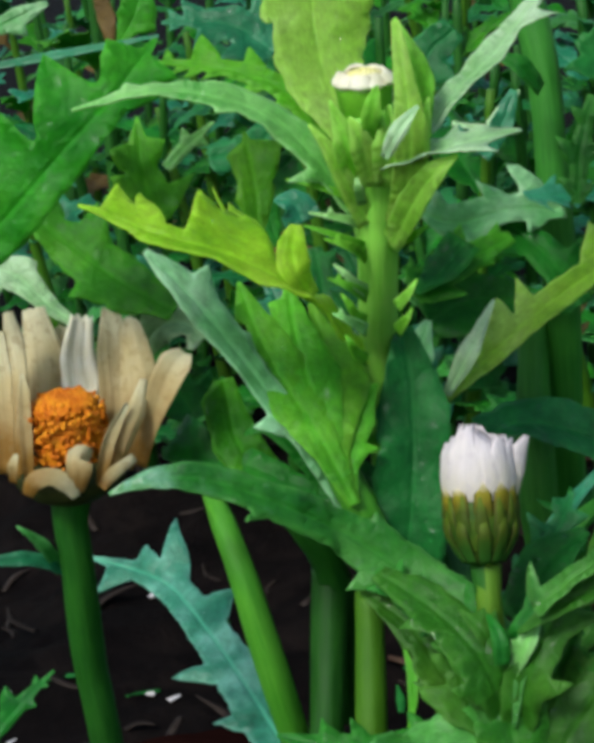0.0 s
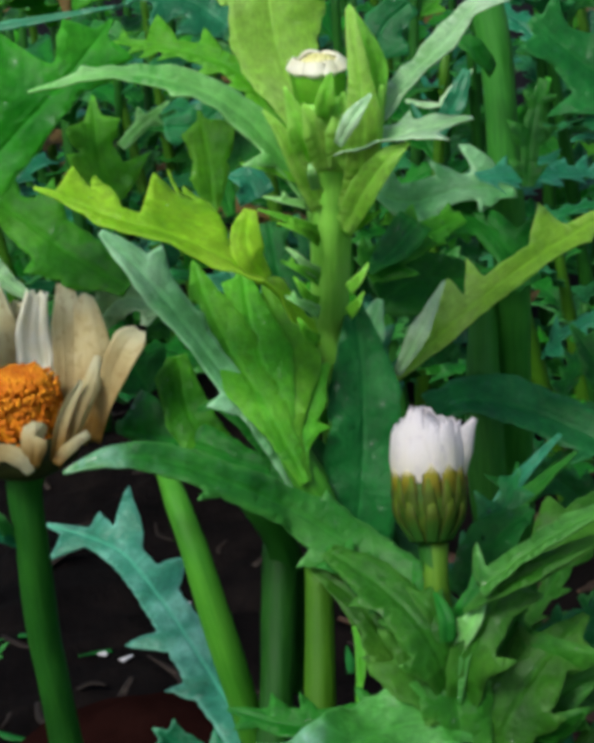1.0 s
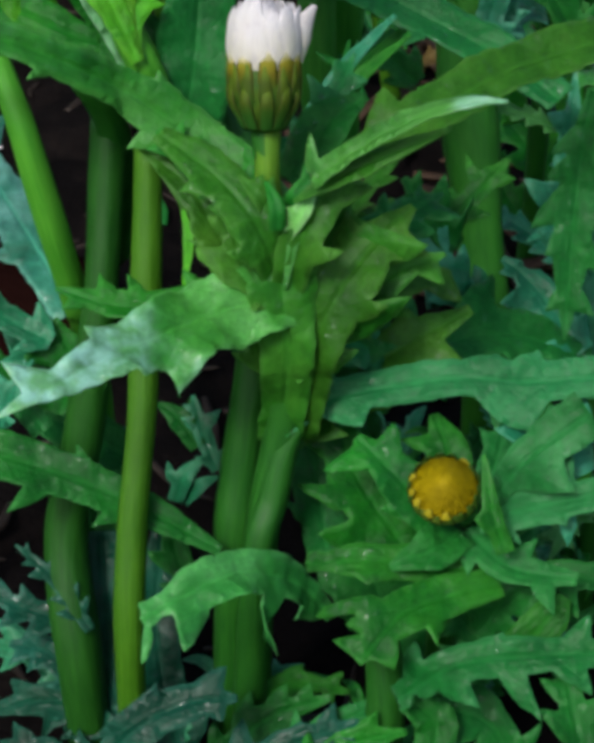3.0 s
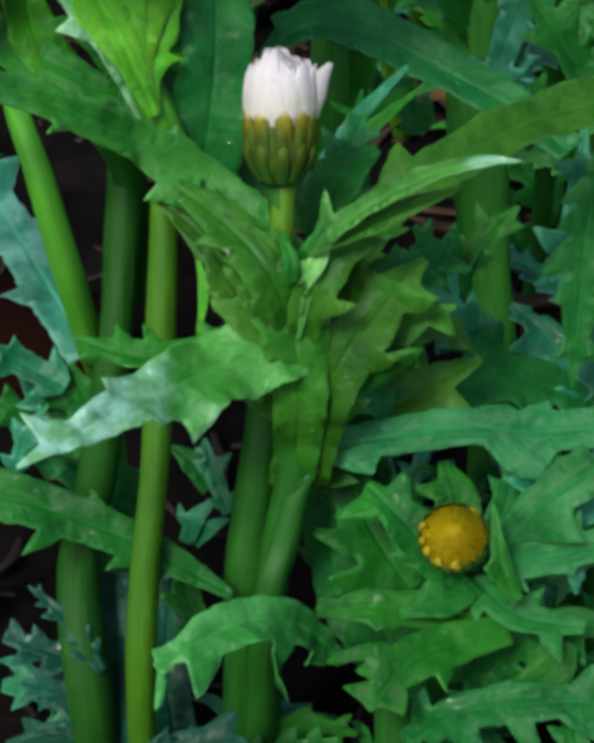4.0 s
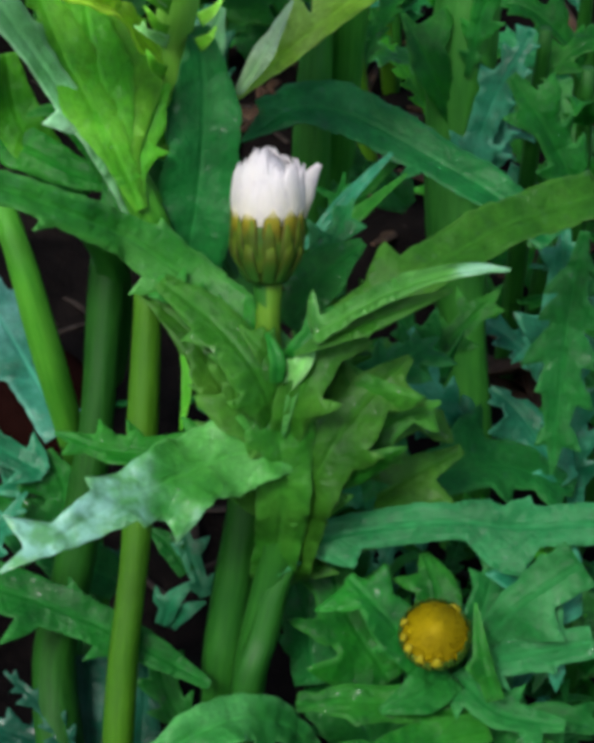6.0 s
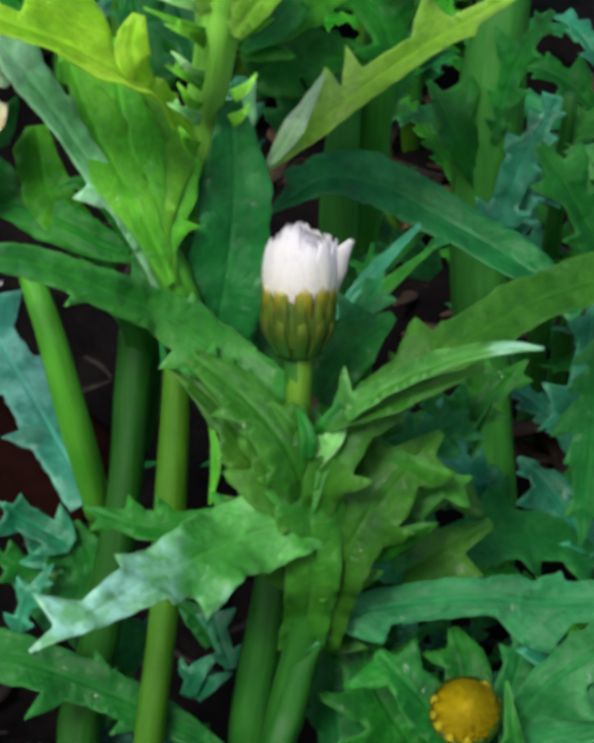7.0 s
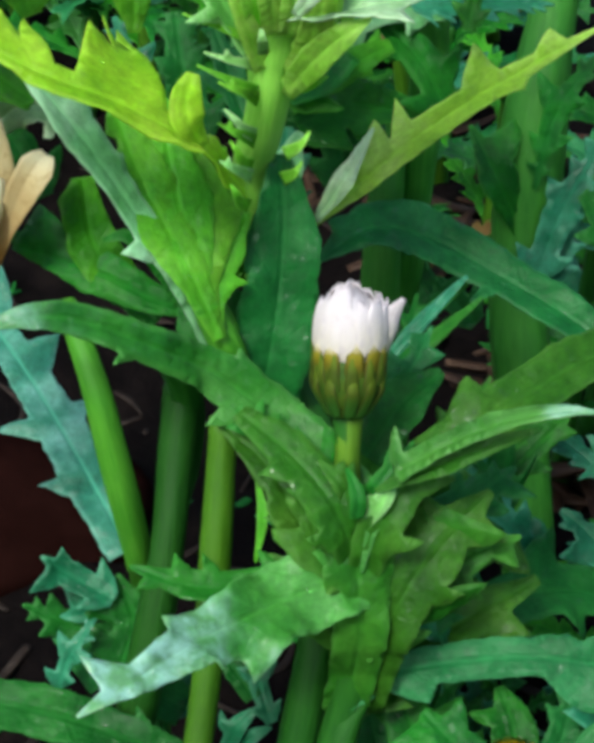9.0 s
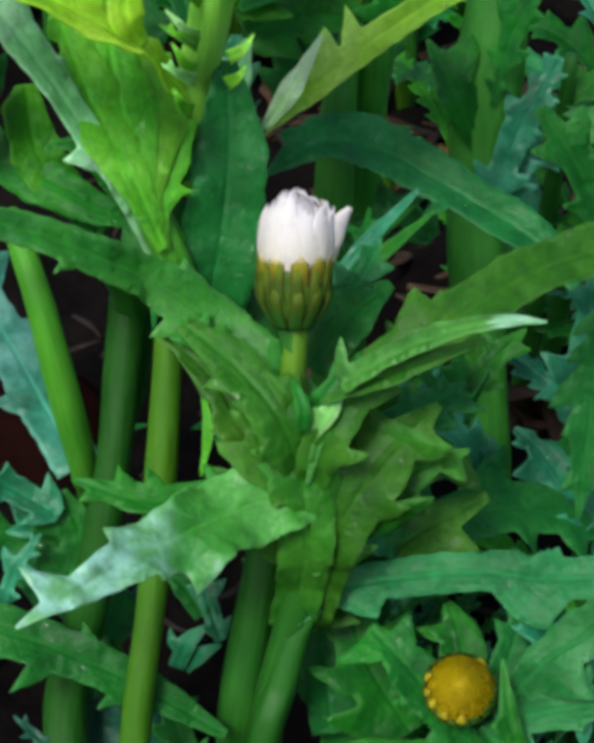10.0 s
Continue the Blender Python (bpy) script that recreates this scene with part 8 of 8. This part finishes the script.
# ---- undergrowth ----
def random_leaf(owner, rng, x, y, z, heading, length, rise, mat, wide):
    """One toothed leaf that springs from a point and arches over."""
    d = np.array((math.cos(heading), math.sin(heading)))
    pts = []
    for f in (0, 0.35, 0.7, 1.0):
        far = length * (f * 0.85 + 0.1 * f * f)
        h = z + rise * (math.sin(f * 2.0) * 1.0)
        pts.append((x + d[0] * far, y + d[1] * far, h))
    teeth = []
    for side in (1, -1):
        a = length * 0.25
        while a < length * 0.92:
            reach = wide * rng.uniform(1.2, 1.9) * (1.15 - 0.5 * a / length)
            teeth.append((side, a, reach, reach * 0.4, reach * 0.9))
            a += reach * rng.uniform(0.9, 1.4)
    teeth.sort(key=lambda t: t[1])
    up = (-d[0] * 0.2 + rng.uniform(-0.3, 0.3), -d[1] * 0.2 - 0.35, 1.0)
    leaf(owner, pts, [wide * 0.3, wide * 0.6, wide * 0.65, 0.2], [wide * 0.3, wide * 0.6, wide * 0.65, 0.2], teeth, up, mat, rng.uniform(0.05, 0.4), 1.2)


def weed(name, rng, x, y, height, leaves, mats, label, reach=1.0):
    ob = plant(name, x, y, label)
    ground = ground_height(x * MM, y * MM) / MM
    lean = (rng.uniform(-0.15, 0.15), rng.uniform(-0.15, 0.15))
    if height > 30:
        stem(ob, [(x, y, ground - 4), (x + lean[0] * height * 0.5, y + lean[1] * height * 0.5, ground + height * 0.5), (x + lean[0] * height, y + lean[1] * height, ground + height)],
             [3.6, 3.2, 1.8], STEM if rng.random() < 0.7 else STEM_MID)
    for k in range(leaves):
        f = (k + 0.5) / leaves
        z = ground + max(1.0, height * f * 0.92)
        random_leaf(ob, rng, x + lean[0] * (z - ground), y + lean[1] * (z - ground), z, k * 2.4 + rng.uniform(-0.5, 0.5), rng.uniform(38, 62) * reach * (1.1 - 0.4 * f), rng.uniform(8, 24), rng.choice(mats), rng.uniform(4.0, 6.5) * reach)
    return ob


rng = random.Random(21)
GREENS = [LEAF, LEAF_FRESH, LEAF_DEEP, LEAF, LEAF_PALE, LEAF_WET_SHEEN]
for k in range(130):
    y = 470 + 900 * (k / 130) ** 1.3 + rng.uniform(-20, 20)
    x = rng.uniform(-0.36, 0.14) * y if y > 600 else rng.uniform(-0.36, 0.3) * y
    if y < 700 and x < -0.05 * y or y < 560 and abs(x - 10) < 60 or y < 660 and k % 2:
        continue
    weed("leafy_plant", rng, x, y, rng.uniform(70, 150) if y < 700 else rng.uniform(150, 260), rng.randint(8, 11), GREENS + [STRAW_PALE] * (k % 3 == 0), "green toothed weed growing behind the flowers", 1.25 if y > 700 else 1.0)
for k in range(30):
    y = rng.uniform(235, 440)
    x = rng.uniform(-0.27, 0.27) * y
    if x < 5 and 300 < y:
        continue
    weed("seedling", rng, x, y, 6, rng.randint(4, 6), [LEAF_WET_SHEEN, LEAF_DARK, LEAF_WET_SHEEN, LEAF], "small wet seedling on the soil, bluish sky sheen coloured in", 0.5)


for x, y, tall in ((10, 372, 120), (78, 352, 85), (100, 380, 120), (92, 318, 60), (120, 330, 90), (88, 420, 130), (72, 300, 45)):
    weed("leafy_plant", rng, x, y, tall, 8, GREENS, "green toothed weed between the flowering plants", 0.75)
# Weeds out of view on both sides, added to keep light off the low growth
for k in range(26):
    side = -1 if k % 2 else 1
    y = rng.uniform(120, 460)
    x = side * rng.uniform(150 + 0.10 * y, 330)
    weed("leafy_plant", rng, x, y, rng.uniform(110, 190), rng.randint(8, 10), GREENS, "unseen green weed added beside the flowers to shade them")


# Unseen weeds, kept below the view, added to shade the nearest leaves
for k in range(28):
    y = rng.uniform(20, 175)
    weed("leafy_plant", rng, rng.uniform(-140, 140), y, min(150, 0.75 * (330 - 1.2 * y) - 25) * rng.uniform(0.8, 1.0), 7, GREENS, "unseen green weed added near the camera for shade", 0.8)


def litter(name, label, count, mat, box, size, seed, lift=0.0, wide=1.0):
    """Scattered chips and straws, one mesh."""
    rng = random.Random(seed)
    verts, faces = [], []
    for _ in range(count):
        x, y = rng.uniform(box[0], box[1]), rng.uniform(box[2], box[3])
        g = ground_height(x * MM, y * MM) / MM + lift
        a, length = rng.uniform(0, 6.28), rng.uniform(*size)
        d = np.array((math.cos(a), math.sin(a), rng.uniform(-0.1, 0.35)))
        p = np.array((x, y, g + 1.0))
        bend = np.array((-d[1], d[0], 0.3)) * length * rng.uniform(-0.2, 0.2)
        v, f, uv = strip([p, p + d * length * 0.5 + bend, p + d * length], [wide * rng.uniform(0.6, 1.6), wide * rng.uniform(0.9, 2.2), 0.4 * wide], (0, 0, 1), 0.4 * wide, -0.3, 4)
        first = len(verts)
        verts += v
        faces += [tuple(i + first for i in q) for q in f]
    tagged(part(name, verts, faces, mat, None), label, "litter", kind="stuff")


litter("plant_litter", "dry brown straw and leaf scraps lying on the soil", 300, STRAW, (-260, 260, 230, 800), (8, 30), 5)
litter("dry_stalks", "thick curved brown stalks lying on the soil", 170, STALK, (-20, 170, 430, 760), (16, 52), 8, wide=2.2)
litter("fallen_petals", "small fallen white petals on the dark soil", 8, PETAL_WHITE, (-200, -55, 430, 640), (3, 6), 9)
litter("fallen_scraps", "small wet green leaf scraps on the soil", 70, LEAF_DARK, (-200, 200, 230, 600), (6, 16), 6)


def clod(x, y, z, sx, sy, sz, seed):
    bm = bmesh.new()
    bmesh.ops.create_icosphere(bm, subdivisions=4, radius=1.0)
    for v in bm.verts:
        k = 1 + 0.16 * noise.noise(v.co * 1.3 + Vector((seed, 0, 0))) + 0.05 * noise.noise(v.co * 4 + Vector((seed, 0, 0)))
        v.co = Vector((v.co.x * sx, v.co.y * sy, v.co.z * sz)) * k * MM
    me = bpy.data.meshes.new("clod")
    bm.to_mesh(me)
    bm.free()
    me.polygons.foreach_set("use_smooth", [True] * len(me.polygons))
    me.materials.append(STONE)
    ob = new("clod", me)
    ob.location = (x * MM, y * MM, z * MM)
    tagged(ob, "smooth reddish-brown clod lying on the dark soil", "clod")


def water_drops():
    """All the small drops on the leaves, one mesh."""
    verts, faces, ring = [], [], 8
    for p, n, r in DROPS:
        q = np.array(Vector(n).to_track_quat("Z", "Y").to_matrix())
        first = len(verts)
        for h, rr in ((-0.15, 0.9), (0.2, 1.0), (0.55, 0.75), (0.75, 0.35)):
            verts += [(p + q @ np.array((rr * r * math.cos(a), rr * r * math.sin(a), h * r))) * MM for a in np.linspace(0, 2 * math.pi, ring, endpoint=False)]
        verts += [p * MM + q @ np.array((0, 0, -0.15 * r)) * MM, p * MM + q @ np.array((0, 0, 0.8 * r)) * MM]
        for k in range(3):
            faces += [(first + k * ring + j, first + k * ring + (j + 1) % ring, first + (k + 1) * ring + (j + 1) % ring, first + (k + 1) * ring + j) for j in range(ring)]
        faces += [(first + 4 * ring, first + (j + 1) % ring, first + j) for j in range(ring)]
        faces += [(first + 4 * ring + 1, first + 3 * ring + j, first + 3 * ring + (j + 1) % ring) for j in range(ring)]
    ob = part("water_drops", verts, faces, WATER, None)
    ob.visible_shadow = False
    tagged(ob, "small clear water drops lying on the wet leaves", "water drop", kind="stuff")


water_drops()
clod(-108, 430, 8, 48, 34, 22, 1.0)
